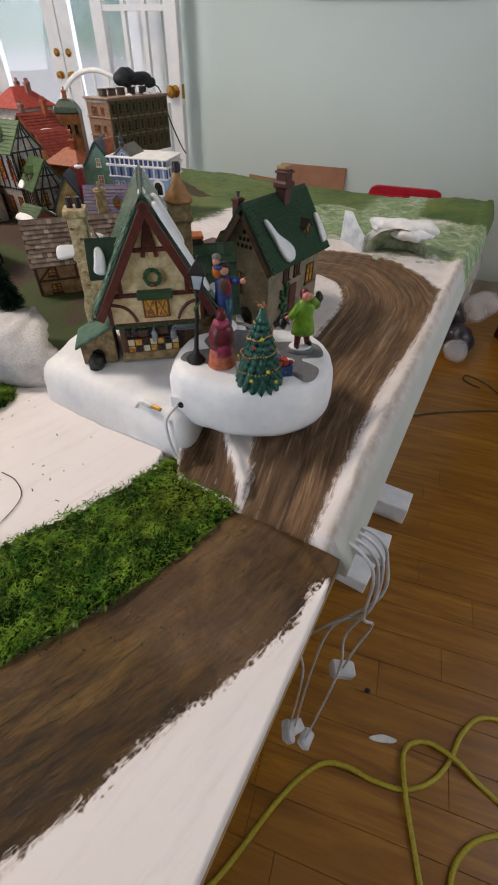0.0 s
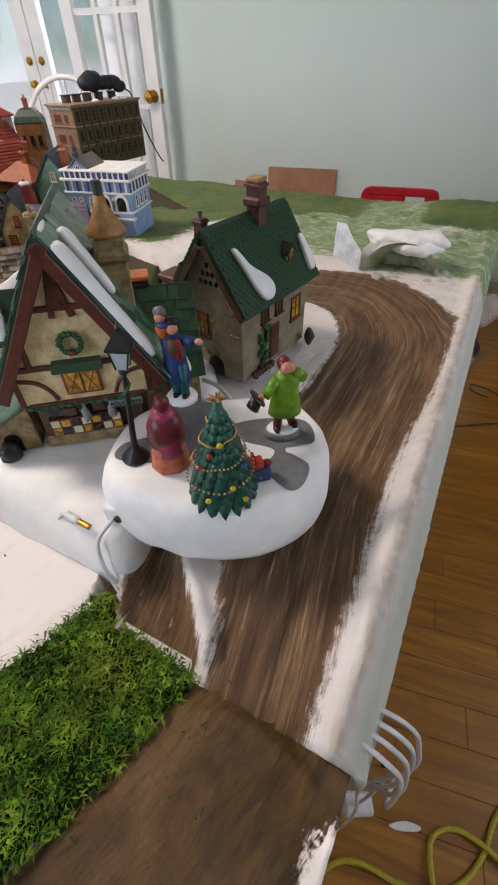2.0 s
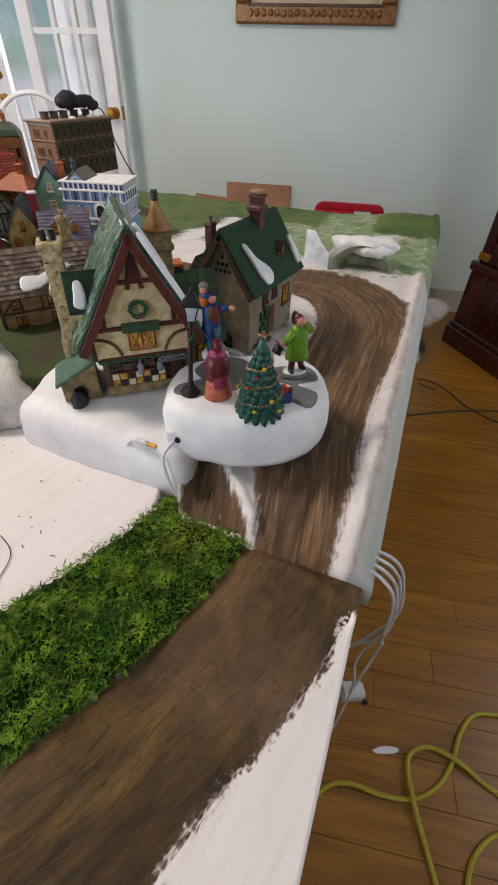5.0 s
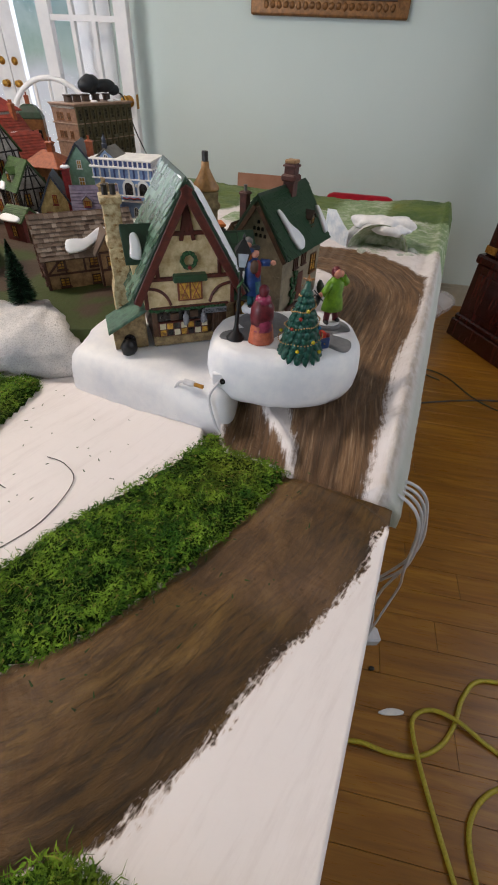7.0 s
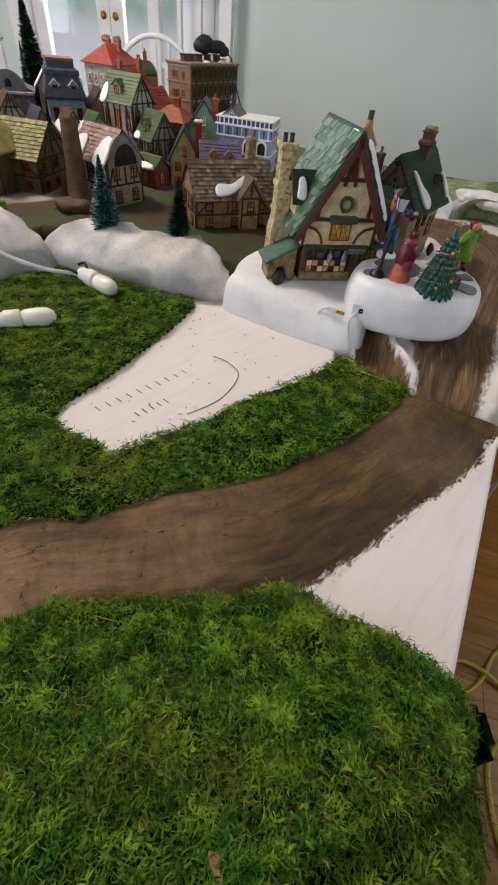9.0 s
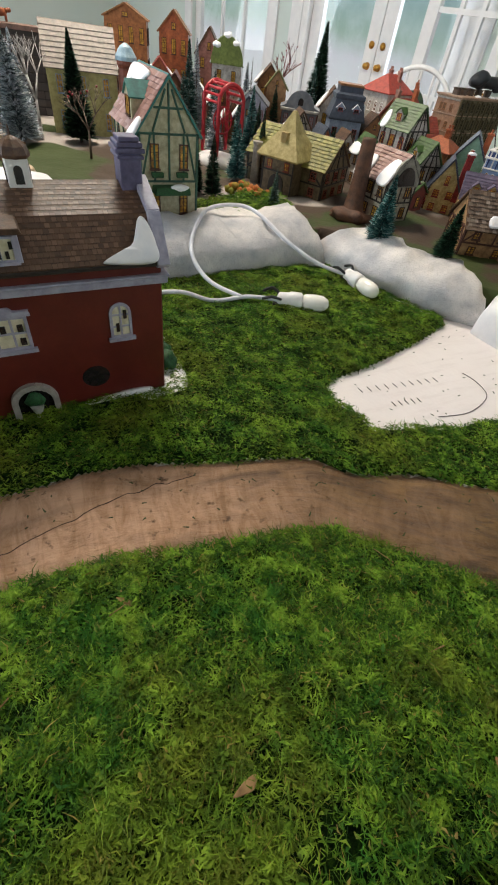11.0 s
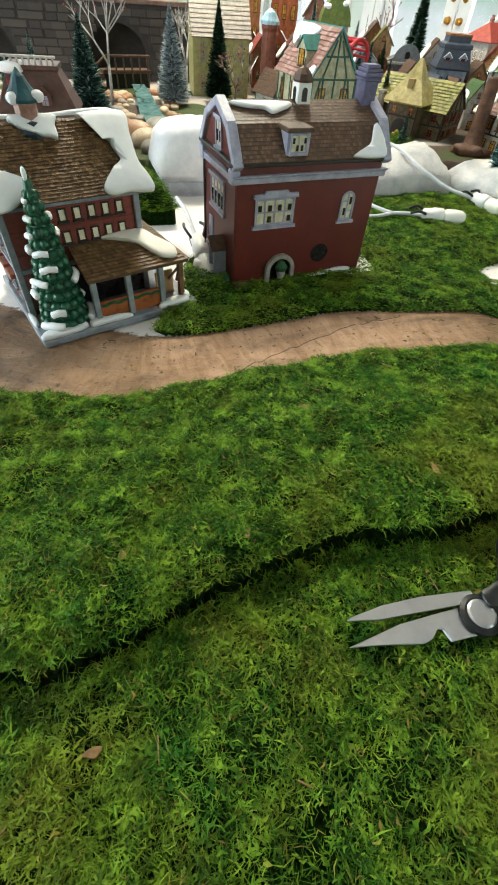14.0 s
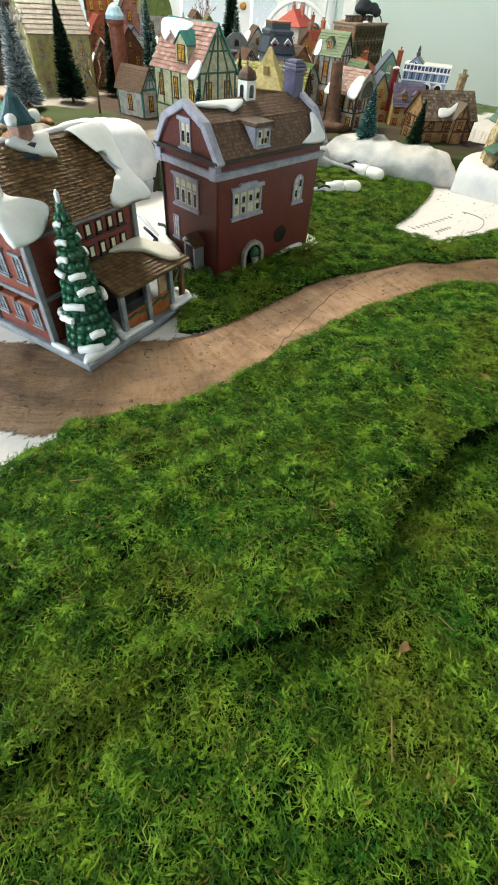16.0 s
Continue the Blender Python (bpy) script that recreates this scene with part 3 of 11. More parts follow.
def wall(name, spans, label):
    bm = bmesh.new()
    for a0, a1, b0, b1, z0, z1 in spans:
        box(bm, a0, a1, b0, b1, z0, z1)
    return part(name, bm, MINT, None, label, "structure", m=ROOM)


DOOR_A0, DOOR_A1, DOOR_H = -2.67, -1.49, 2.06      # glazed garden door
SIDE_A0, SIDE_A1 = -3.75, -2.95                   # tall sidelight
wall("wall_north", [(LEFT_A - 0.12, SIDE_A0, FAR_B, FAR_B + 0.12, 0, WALL_H), (SIDE_A1, DOOR_A0, FAR_B, FAR_B + 0.12, 0, WALL_H),
                    (DOOR_A1, RIGHT_A + 0.12, FAR_B, FAR_B + 0.12, 0, WALL_H), (SIDE_A0, SIDE_A1, FAR_B, FAR_B + 0.12, DOOR_H, WALL_H),
                    (DOOR_A0, DOOR_A1, FAR_B, FAR_B + 0.12, DOOR_H, WALL_H)], "plain wall painted pale mint green")
# the east opening is added for the fill lamp, out of view
wall("wall_east", [(RIGHT_A, RIGHT_A + 0.12, BACK_B, 0.2, 0, WALL_H), (RIGHT_A, RIGHT_A + 0.12, 1.6, FAR_B, 0, WALL_H), (RIGHT_A, RIGHT_A + 0.12, 0.2, 1.6, 0, 0.8), (RIGHT_A, RIGHT_A + 0.12, 0.2, 1.6, 2.2, WALL_H)], "plain wall painted pale mint green with an unseen window")
wall("wall_west", [(LEFT_A - 0.12, LEFT_A, BACK_B, -0.6, 0, WALL_H), (LEFT_A - 0.12, LEFT_A, 1.4, FAR_B, 0, WALL_H),
                   (LEFT_A - 0.12, LEFT_A, -0.6, 1.4, 0, 0.8), (LEFT_A - 0.12, LEFT_A, -0.6, 1.4, 2.2, WALL_H)], "plain wall painted pale mint green with an unseen window")
wall("wall_south", [(LEFT_A - 0.12, -3.0, BACK_B - 0.12, BACK_B, 0, WALL_H), (-1.2, RIGHT_A + 0.12, BACK_B - 0.12, BACK_B, 0, WALL_H),
                    (-3.0, -1.2, BACK_B - 0.12, BACK_B, 0, 0.8), (-3.0, -1.2, BACK_B - 0.12, BACK_B, 2.2, WALL_H)], "plain wall painted pale mint green with an unseen window")
part("ceiling", box(bmesh.new(), LEFT_A - 0.12, RIGHT_A + 0.12, BACK_B - 0.12, FAR_B + 0.12, WALL_H, WALL_H + 0.1), CEILING, None, "flat off-white painted ceiling", "structure", m=ROOM)


def lay_floor():
    bm = box(bmesh.new(), LEFT_A - 0.12, RIGHT_A + 0.12, BACK_B - 0.12, FAR_B + 0.12, -0.12, -0.008)
    floor = part("floor", bm, BROWN, None, "glossy honey-brown hardwood plank floor", "structure", m=ROOM)
    rng = random.Random(3)
    width, rest = 0.083, bmesh.new()
    lengths = (0.7, 0.95, 1.2)
    made = {}
    for length in lengths:
        b = box(bmesh.new(), 0, length - 0.0008, 0.0004, width - 0.0004, -0.008, 0)
        me = bpy.data.meshes.new("plank")
        soft(b, 0.0006).to_mesh(me)
        b.free()
        me.materials.append(OAK)
        made[length] = me
    row = 0
    b0 = BACK_B
    while b0 < FAR_B - 0.01:
        a0 = LEFT_A - rng.random() * 0.8
        while a0 < RIGHT_A - 0.02:
            length = rng.choice(lengths)
            near = -0.2 < a0 + length and a0 < RIGHT_A and -0.9 < b0 and a0 + length <= RIGHT_A + 0.1
            if near:
                shared("plank", made[length], floor, pose(a0, b0, 0))
            elif a0 + length > LEFT_A:
                box(rest, max(a0, LEFT_A), min(a0 + length, RIGHT_A) - 0.0015, b0 + 0.0008, min(b0 + width, FAR_B) - 0.0008, -0.008, 0)
            a0 += length
        b0 += width
        row += 1
    part("planks", rest, OAK, floor, "", "stuff")
    return floor


lay_floor()

bm = bmesh.new()
for a0, a1, b0, b1 in ((DOOR_A1 + 0.1, RIGHT_A, FAR_B - 0.016, FAR_B - 0.001), (RIGHT_A - 0.016, RIGHT_A - 0.001, BACK_B, FAR_B - 0.018)):
    box(bm, a0, a1, b0, b1, 0.001, 0.11)
    box(bm, a0, a1, b0 + 0.004, b1, 0.111, 0.13)
part("baseboard", bm, paint("b9b5a4", "a9a595", 0.5, 10), None, "painted skirting board along the wall", "structure", m=ROOM)


def glazed_leaf(name, label, width, height, nx, ny, stile, m, low=0.22, knob=None):
    """A door leaf: stiles, rails, bars and panes; stands in x, with y as thickness."""
    d = thing(name, label, "door", m, kind="structure")
    bm = bmesh.new()
    t = 0.02
    box(bm, 0, stile, -t, t, 0.01, height)
    box(bm, width - stile, width, -t, t, 0.01, height)
    box(bm, stile, width - stile, -t, t, 0.01, low)
    box(bm, stile, width - stile, -t, t, height - stile, height)
    part("leaf_frame", soft(bm, 0.003), TRIM, d)
    iw, ih = width - 2 * stile, height - stile - low
    for i in range(1, nx):
        x = stile + iw * i / nx
        part("glazing_bar", box(bmesh.new(), x - 0.011, x + 0.011, -0.012, 0.012, low, height - stile), TRIM, d)
    for j in range(1, ny):
        z = low + ih * j / ny
        part("glazing_bar", box(bmesh.new(), stile, width - stile, -0.0125, 0.0125, z - 0.011, z + 0.011), TRIM, d)
    for i in range(nx):
        for j in range(ny):
            g = part("pane", box(bmesh.new(), stile + iw * i / nx, stile + iw * (i + 1) / nx, -0.002, 0.002, low + ih * j / ny, low + ih * (j + 1) / ny), GLASS, d)
            g.visible_shadow = False
    for kx, kz in knob or ():
        b = bmesh.new()
        lathe(b, [(0.026, 0), (0.026, 0.004), (0.009, 0.006), (0.009, 0.03), (0.022, 0.036), (0.027, 0.048), (0.02, 0.06), (0.004, 0.064)], 16)
        part("knob", b, GOLD, d, "polished brass knob", m=Matrix.Translation((kx, -t, kz)) @ pose(0, 0, 0, 90))
        part("latch_plate", box(bmesh.new(), width - 0.001, width + 0.002, -0.012, 0.012, kz - 0.03, kz + 0.03), GOLD, d, "brass latch plate")
    return d


DOOR_W = (DOOR_A1 - DOOR_A0 - 0.1) / 2
for i in (0, 1):
    glazed_leaf("door_%d" % (i + 1), "white full-length glazed garden door, closed", DOOR_W - 0.004, DOOR_H - 0.06, 1, 1, 0.085,
                ROOM @ pose(DOOR_A0 + 0.05 + i * DOOR_W + 0.002, FAR_B + 0.05, 0.02), 0.3)
for a in (DOOR_A0 + 0.05 + DOOR_W - 0.04, DOOR_A0 + 0.05 + DOOR_W + 0.04):
    b = bmesh.new()
    lathe(b, [(0.018, 0), (0.019, 0.006), (0.012, 0.012), (0.010, 0.016), (0.003, 0.018)], 14)
    lathe(b, [(0.019, 0), (0.019, 0.004), (0.008, 0.006), (0.008, 0.014), (0.016, 0.02), (0.016, 0.03), (0.004, 0.033)], 14, (0, -0.10, 0))
    part("door_lock", b, GOLD, None, "brass deadbolt and handle on the garden door", "structure", m=ROOM @ Matrix.Translation((a, FAR_B + 0.029, 1.08)) @ pose(0, 0, 0, 90))
# sidelight beside the door
glazed_leaf("window_1", "white fixed sidelight with tall narrow panes", SIDE_A1 - SIDE_A0 - 0.004, DOOR_H - 0.01, 3, 1, 0.06, ROOM @ pose(SIDE_A0 + 0.002, FAR_B + 0.05, 0), 0.3)
bm = bmesh.new()
for a0, a1 in ((DOOR_A0, DOOR_A0 + 0.048), (DOOR_A1 - 0.048, DOOR_A1)):
    box(bm, a0 + 0.001, a1, FAR_B - 0.012, FAR_B + 0.119, 0.001, DOOR_H - 0.001)
box(bm, DOOR_A0 + 0.05, DOOR_A1 - 0.05, FAR_B - 0.012, FAR_B + 0.119, DOOR_H - 0.036, DOOR_H - 0.001)
for a0, a1 in ((DOOR_A0 - 0.09, DOOR_A0), (DOOR_A1, DOOR_A1 + 0.09), (SIDE_A0 - 0.07, SIDE_A0), (SIDE_A1, SIDE_A1 + 0.07)):
    box(bm, a0, a1, FAR_B - 0.018, FAR_B - 0.001, 0.001, DOOR_H + 0.08)
part("trim", bm, TRIM, None, "white painted door and window casing", "structure", m=ROOM)
# inner french door, standing open into the room
hinge = room(-1.735, 2.705)
free = room(-1.235, 2.665)
way = free - hinge
glazed_leaf("door_3", "white french door with small panes, standing open", way.length, 2.03, 3, 5, 0.07,
            Matrix.Translation(hinge) @ Matrix.Rotation(math.atan2(way.y, way.x), 4, "Z"), 0.2, ((way.length - 0.035, 0.945),))
# window_4 frames the added east opening, out of view
for name, m, w in (("window_2", room_look((LEFT_A - 0.06, 0.4, 0.8), (0, 0.4, 0.8)), 2.0), ("window_3", room_look((-2.1, BACK_B - 0.06, 0.8), (-2.1, 0, 0.8)), 1.8), ("window_4", room_look((RIGHT_A + 0.06, 0.9, 0.8), (0, 0.9, 0.8)), 1.4)):
    bm = bmesh.new()
    for x0, x1, z0, z1 in ((-w / 2, w / 2, 0, 0.05), (-w / 2, w / 2, 1.35, 1.4), (-w / 2, -w / 2 + 0.05, 0.05, 1.35), (w / 2 - 0.05, w / 2, 0.05, 1.35), (-0.02, 0.02, 0.05, 1.35)):
        box(bm, x0, x1, z0, z1, -0.03, 0.03)
    part(name, bm, TRIM, None, "unseen white window frame with two lights", "structure", m=m)


def outdoors(n):
    v = n.pos((1, 1, 1))
    sep = n.node("ShaderNodeSeparateXYZ")
    n.link(v, sep.inputs[0])
    lift = n.math("ADD", sep.outputs[2], n.math("MULTIPLY", n.noise(1.1, 5, 0.7, v), 0.35))
    base = n.ramp(n.math("MULTIPLY", lift, 0.33), [(0.24, C("f4f2fa")), (0.36, C("e6e4f0")), (0.44, C("a9c2b8")), (0.62, C("9cbcc8")), (0.9, C("cfe4fa"))])
    leaves = n.ramp(n.noise(2.6, 7, 0.75, v), [(0.42, (0, 0, 0, 1)), (0.7, (1, 1, 1, 1))])
    return n.mix(n.math("MULTIPLY", leaves, 0.45), base, C("e8f6fb"))


OUT, out_glow = glow("bright_garden", outdoors)
out_glow.inputs[1].default_value = 0.9
part("backdrop", box(bmesh.new(), -9, 4, 6.4, 6.45, -0.3, 4.5), OUT, None, "hazy bright garden seen through the glass", "structure", m=ROOM)
part("ground", box(bmesh.new(), -30, 30, FAR_B + 0.14, 40, -0.2, -0.16), paint("b7b0a6", "98917f", 0.9, 2), None, "pale paved ground outside the door", "structure", m=ROOM)

# ---- the table ----
table = thing("display_table", "long plywood trestle table under the village display", "table", TABLE)
part("tabletop", soft(box(bmesh.new(), -2.3, 0.0, -1.75, 1.19, 0.752, 0.782), 0.002), PLY, table, "pale plywood top with raw edge")
for sx in (-2.2, -1.15, -0.12):
    for sy in (-1.6, -0.2, 0.42, 1.05):
        part("leg", soft(box(bmesh.new(), sx - 0.02, sx + 0.02, sy - 0.02, sy + 0.02, 0, 0.752), 0.002), BLACK, table, "black square leg")


# ---- the ground of the display ----
UPPER = curve2([(-0.006, 0.243), (-0.058, 0.185), (-0.115, 0.135), (-0.187, 0.087), (-0.267, 0.061), (-0.323, 0.03), (-0.371, 0.023), (-0.443, -0.028),
                (-0.513, -0.078), (-0.585, -0.169), (-0.66, -0.248), (-0.735, -0.272), (-0.842, -0.3), (-1.05, -0.33), (-1.4, -0.36)])
LOWER = curve2([(0.079, 0.198), (0.075, 0.183), (0.05, 0.172), (0.03, 0.141), (-0.021, 0.099), (-0.065, 0.067), (-0.088, 0.043), (-0.145, 0.001), (-0.18, -0.009), (-0.208, -0.018),
                (-0.248, -0.023), (-0.317, -0.031), (-0.353, -0.052), (-0.418, -0.107), (-0.46, -0.14), (-0.497, -0.182), (-0.546, -0.241), (-0.583, -0.293),
                (-0.638, -0.345), (-0.74, -0.405), (-0.80, -0.412), (-1.05, -0.44), (-1.4, -0.48)])
TRACK = UPPER + LOWER[::-1]


RIM = curve2([(-0.02, 0.228), (0.014, 0.221), (0.044, 0.202), (0.062, 0.181), (0.066, 0.165)])      # raised lip where the track meets the lane


def sstep(a, b, v):
    t = np.clip((v - a) / (b - a), 0, 1)
    return t * t * (3 - 2 * t)


def board_z(x, y):
    on = inside(x, y, TRACK)
    d = dist_poly(x, y, TRACK, True)
    rim = 0.0045 * np.exp(-(dist_poly(x, y, RIM) / 0.0045) ** 2) * (1 + 0.8 * fbm(x, y, 40, 3, 6))
    return BOARD + rim + 0.0012 * fbm(x, y, 12) + np.where(on, np.minimum(d, 0.004) * 0.5 + 0.0035 * fbm(x + y, x - y, 22, 3, 1), 0)


def board_mask(x, y):
    on = inside(x, y, TRACK)
    d = dist_poly(x, y, TRACK, True)
    r = np.clip(0.5 + (np.where(on, d, -d) + 0.006) / 0.024, 0, 1)
    # random rubbing, plus the lit left stretch of track coloured lighter
    wear_lit = np.clip(np.exp(-((x + 0.47) ** 2 + (y + 0.12) ** 2) / 0.03) * 0.85 + 0.55 * sstep(-0.40, -0.62, x) + 0.6 * fbm(x, y, 9, 3, 2), 0, 0.8)
    return r, wear_lit, 0 * x


edge = [(0.03, 0.0), (-1.5, 0.0), (-1.5, 1.5), (0.0, 1.5), (0.02, 0.75), (0.32, 0.55), (0.32, 0.3), (0.03, 0.2)]
sheet("ground", edge, board_z, 0.003, PLASTER, board_mask, 0.783, None, "white plastered board with a brown painted dirt track", "structure", along=True, flow=middle_line(UPPER, LOWER))

# fine cracks in the dried track
for line in ([(-0.582, -0.303), (-0.562, -0.258), (-0.54, -0.204), (-0.517, -0.153), (-0.486, -0.09), (-0.45, -0.045)],):
    pts = curve2(line, 8)
    zs = board_z(np.array([p[0] for p in pts]), np.array([p[1] for p in pts]))
    pts = [(x + 0.003 * noise.noise(Vector((x * 90, y * 90, 0))), y + 0.003 * noise.noise(Vector((x * 90, y * 90, 5))), float(z) - 0.0001) for (x, y), z in zip(pts, zs)]
    part("ground_crack", tube(bmesh.new(), pts, 0.00045, 5), paint("2a1c12", "1c120b", 0.9), None, "fine dark crack in the dried track", "structure")

# raised hill beside the lane
ROAD_R = [(0.045, 0.186), (0.057, 0.211), (0.084, 0.266), (0.158, 0.414), (0.225, 0.52), (0.284, 0.63), (0.296, 0.68), (0.283, 0.735), (0.245, 0.80), (0.18, 0.83), (0.1, 0.84), (-0.05, 0.80)]
ROAD_L = [(-0.012, 0.22), (-0.004, 0.245), (0.002, 0.278), (0.008, 0.36), (0.055, 0.475), (0.095, 0.545), (0.130, 0.605), (0.142, 0.66), (0.128, 0.705), (0.085, 0.722), (0.0, 0.71), (-0.05, 0.70)]
LANE = curve2(ROAD_R) + curve2(ROAD_L)[::-1]
GULLY = curve2([(-0.066, 0.272), (-0.03, 0.245), (-0.011, 0.242), (-0.009, 0.266), (-0.022, 0.315), (-0.03, 0.36), (-0.055, 0.39), (-0.062, 0.34), (-0.072, 0.30)], 6, True)


def hill_z(x, y):
    s, w = sw(x, y)
    base = 0.8095 + 0.019 * sstep(0.018, 0.11, s) + 0.014 * sstep(0.2, 0.62, s)
    field = 0.818
    far = sstep(0.72, 0.95, s)
    z = base * (1 - far) + field * far
    z = z + 0.03 * np.exp(-((s - 1.13) / 0.1) ** 2) * sstep(0.33, 0.05, w)           # rise at the far corner
    z = z + (0.022 - 0.008 * sstep(0.05, 0.35, s)) * np.exp(-((w - 0.016) / 0.011) ** 2) * (1 - 0.7 * sstep(0.55, 0.8, s))   # kerb bank
    z = np.where(w < 0.01, np.minimum(z, 0.790 + (w + 0.014) * 2.6), z)
    on = inside(x, y, LANE)
    d = dist_poly(x, y, LANE, True)
    z = z - np.where(on, np.minimum(d, 0.02) * 0.12, 0)
    rut = np.sin((w - 0.06) * 330 + 4 * fbm(x, y, 14, 2, 1)) * 0.0011 + 0.004 * fbm(s * 0.35, w * 2.4, 60, 3, 2)
    z = z + np.where(on, rut * (1.2 - 0.7 * sstep(0.15, 0.5, s)), 0.006 * fbm(x, y, 26, 4, 3))
    g = inside(x, y, GULLY)
    z = z - np.where(g, np.minimum(dist_poly(x, y, GULLY, True), 0.014) * 1.0, 0)
    k = np.clip(((x + 0.004) * -0.022 + (y - 0.262) * 0.07) / 0.00538, 0, 1.3)
    rd = np.hypot(x + 0.004 + 0.022 * k, y - 0.262 - 0.07 * k)
    z = z + (0.011 + 0.006 * fbm(x, y, 60, 3, 5)) * np.exp(-(rd / 0.0075) ** 2)      # plaster ridge beside the gully
    groove = np.sin(s * 420 + w * 500) * 0.002 * (w < 0.02) * (s > 0.1)
    return z + groove


def hill_mask(x, y):
    s, w = sw(x, y)

    def soft_in(poly, k):
        d = dist_poly(x, y, poly, True)
        return np.clip(0.5 + np.where(inside(x, y, poly), d, -d) / k, 0, 1)

    r = np.maximum(soft_in(LANE, 0.024), 0.74 * soft_in(GULLY, 0.012))
    n = fbm(x, y, 16, 4, 1)
    g = np.clip(sstep(0.60, 0.74, s) * 0.8 + n * 0.5, 0, 1) * (w < 0.5) + 0.12 * (w < 0.010)
    f = np.maximum(sstep(0.95, 1.02, s + 0.3 * n * 0.3) * sstep(0.24, 0.36, w), 0.95 * sstep(0.98, 1.04, s) * sstep(0.2, 0.12, w))
    f = np.maximum(f, sstep(0.50, 0.6, w) * sstep(0.55, 0.65, s))
    return r, g, f


hill_poly = [(0.019, -0.009), (1.19, -0.009), (1.19, 1.05), (0.62, 0.75), (0.5, 0.34), (0.28, 0.33), (0.2, 0.24), (0.1, 0.22), (0.022, 0.172), (0.019, 0.16)]
sheet("hill", hill_poly, hill_z, 0.003, HILL, hill_mask, 0.784, None, "carved foam hill painted as a rutted lane, grass and snow", "structure", along=True, flow=middle_line(curve2(ROAD_R), curve2(ROAD_L)))

# village ground behind the rocks
PLATEAU_Z = 0.852
back_poly = [(-0.14, 0.50), (-0.2, 0.452), (-0.29, 0.462), (-0.41, 0.49), (-0.52, 0.525), (-0.62, 0.41), (-0.70, 0.27), (-0.79, 0.225), (-0.86, 0.205), (-0.92, 0.15), (-1.0, 0.10), (-1.1, 0.02), (-1.25, -0.02), (-1.6, -0.05),
             (-1.95, 0.1), (-1.75, 1.0), (-1.1, 1.95), (-0.33, 1.66), (-0.12, 1.3), (-0.13, 0.85), (-0.1, 0.7)]


def vz(x, y):
    """Height of the village streets: a step down behind the front row."""
    return PLATEAU_Z - 0.028 * sstep(0.30, 0.42, sw(x, y)[0])


def back_z(x, y):
    return vz(x, y) + 0.003 * fbm(x, y, 20)


def back_mask(x, y):
    a = np.clip(0.42 + 1.6 * fbm(x, y, 5, 3, 1), 0, 1)
    d = dist_poly(x, y, back_poly[1:11])
    a = a * sstep(0.07, 0.17, d)
    b = np.maximum(np.clip(0.3 + 1.5 * fbm(x, y, 7, 3, 2), 0, 1), np.clip(0.62 + 0.5 * fbm(x, y, 30, 3, 4), 0, 1) * sstep(0.16, 0.08, d))
    return a, b, 0 * x


def back_mat():
    n = Nodes("village_ground")
    r = n.attr("mask")
    col = n.mix(n.ramp(r[0], [(0.58, (0, 0, 0, 1)), (0.78, (1, 1, 1, 1))]), C("42342a"), C("b8b0aa"))
    col = n.mix(n.ramp(r[1], [(0.50, (0, 0, 0, 1)), (0.62, (1, 1, 1, 1))]), col, C("34481a"))
    col = n.mix(n.math("MULTIPLY", n.noise(180, 4, 0.7), 0.5), col, C("4c3d30"))
    n.bump(n.noise(120, 4), 0.6, 0.002)
    return n.done(col, 0.75, 0, 0.3)


sheet("village_ground", back_poly, back_z, 0.008, back_mat(), back_mask, 0.784, None, "raised village ground painted brown and snowy white", "structure")

# ---- the parts of a miniature house ----
FACE = {"f": 0, "r": 90, "b": 180, "l": -90}
SHINGLE = {}


def face_m(w, d, face, u, v):
    """Frame on a wall: x along it, z up, -y outwards."""
    out = {"f": (0, -d / 2), "r": (w / 2, 0), "b": (0, d / 2), "l": (-w / 2, 0)}[face]
    return Matrix.Translation((out[0], out[1], 0)) @ Matrix.Rotation(radians(FACE[face]), 4, "Z") @ Matrix.Translation((u, 0, v))


def arch_pts(w, h, arch):
    if not arch:
        return [(-w / 2, 0), (w / 2, 0), (w / 2, h), (-w / 2, h)]
    r = w / 2
    return [(-r, 0), (r, 0)] + [(r * math.cos(a), h - r + r * math.sin(a)) for a in [math.pi * i / 8 for i in range(9)]]


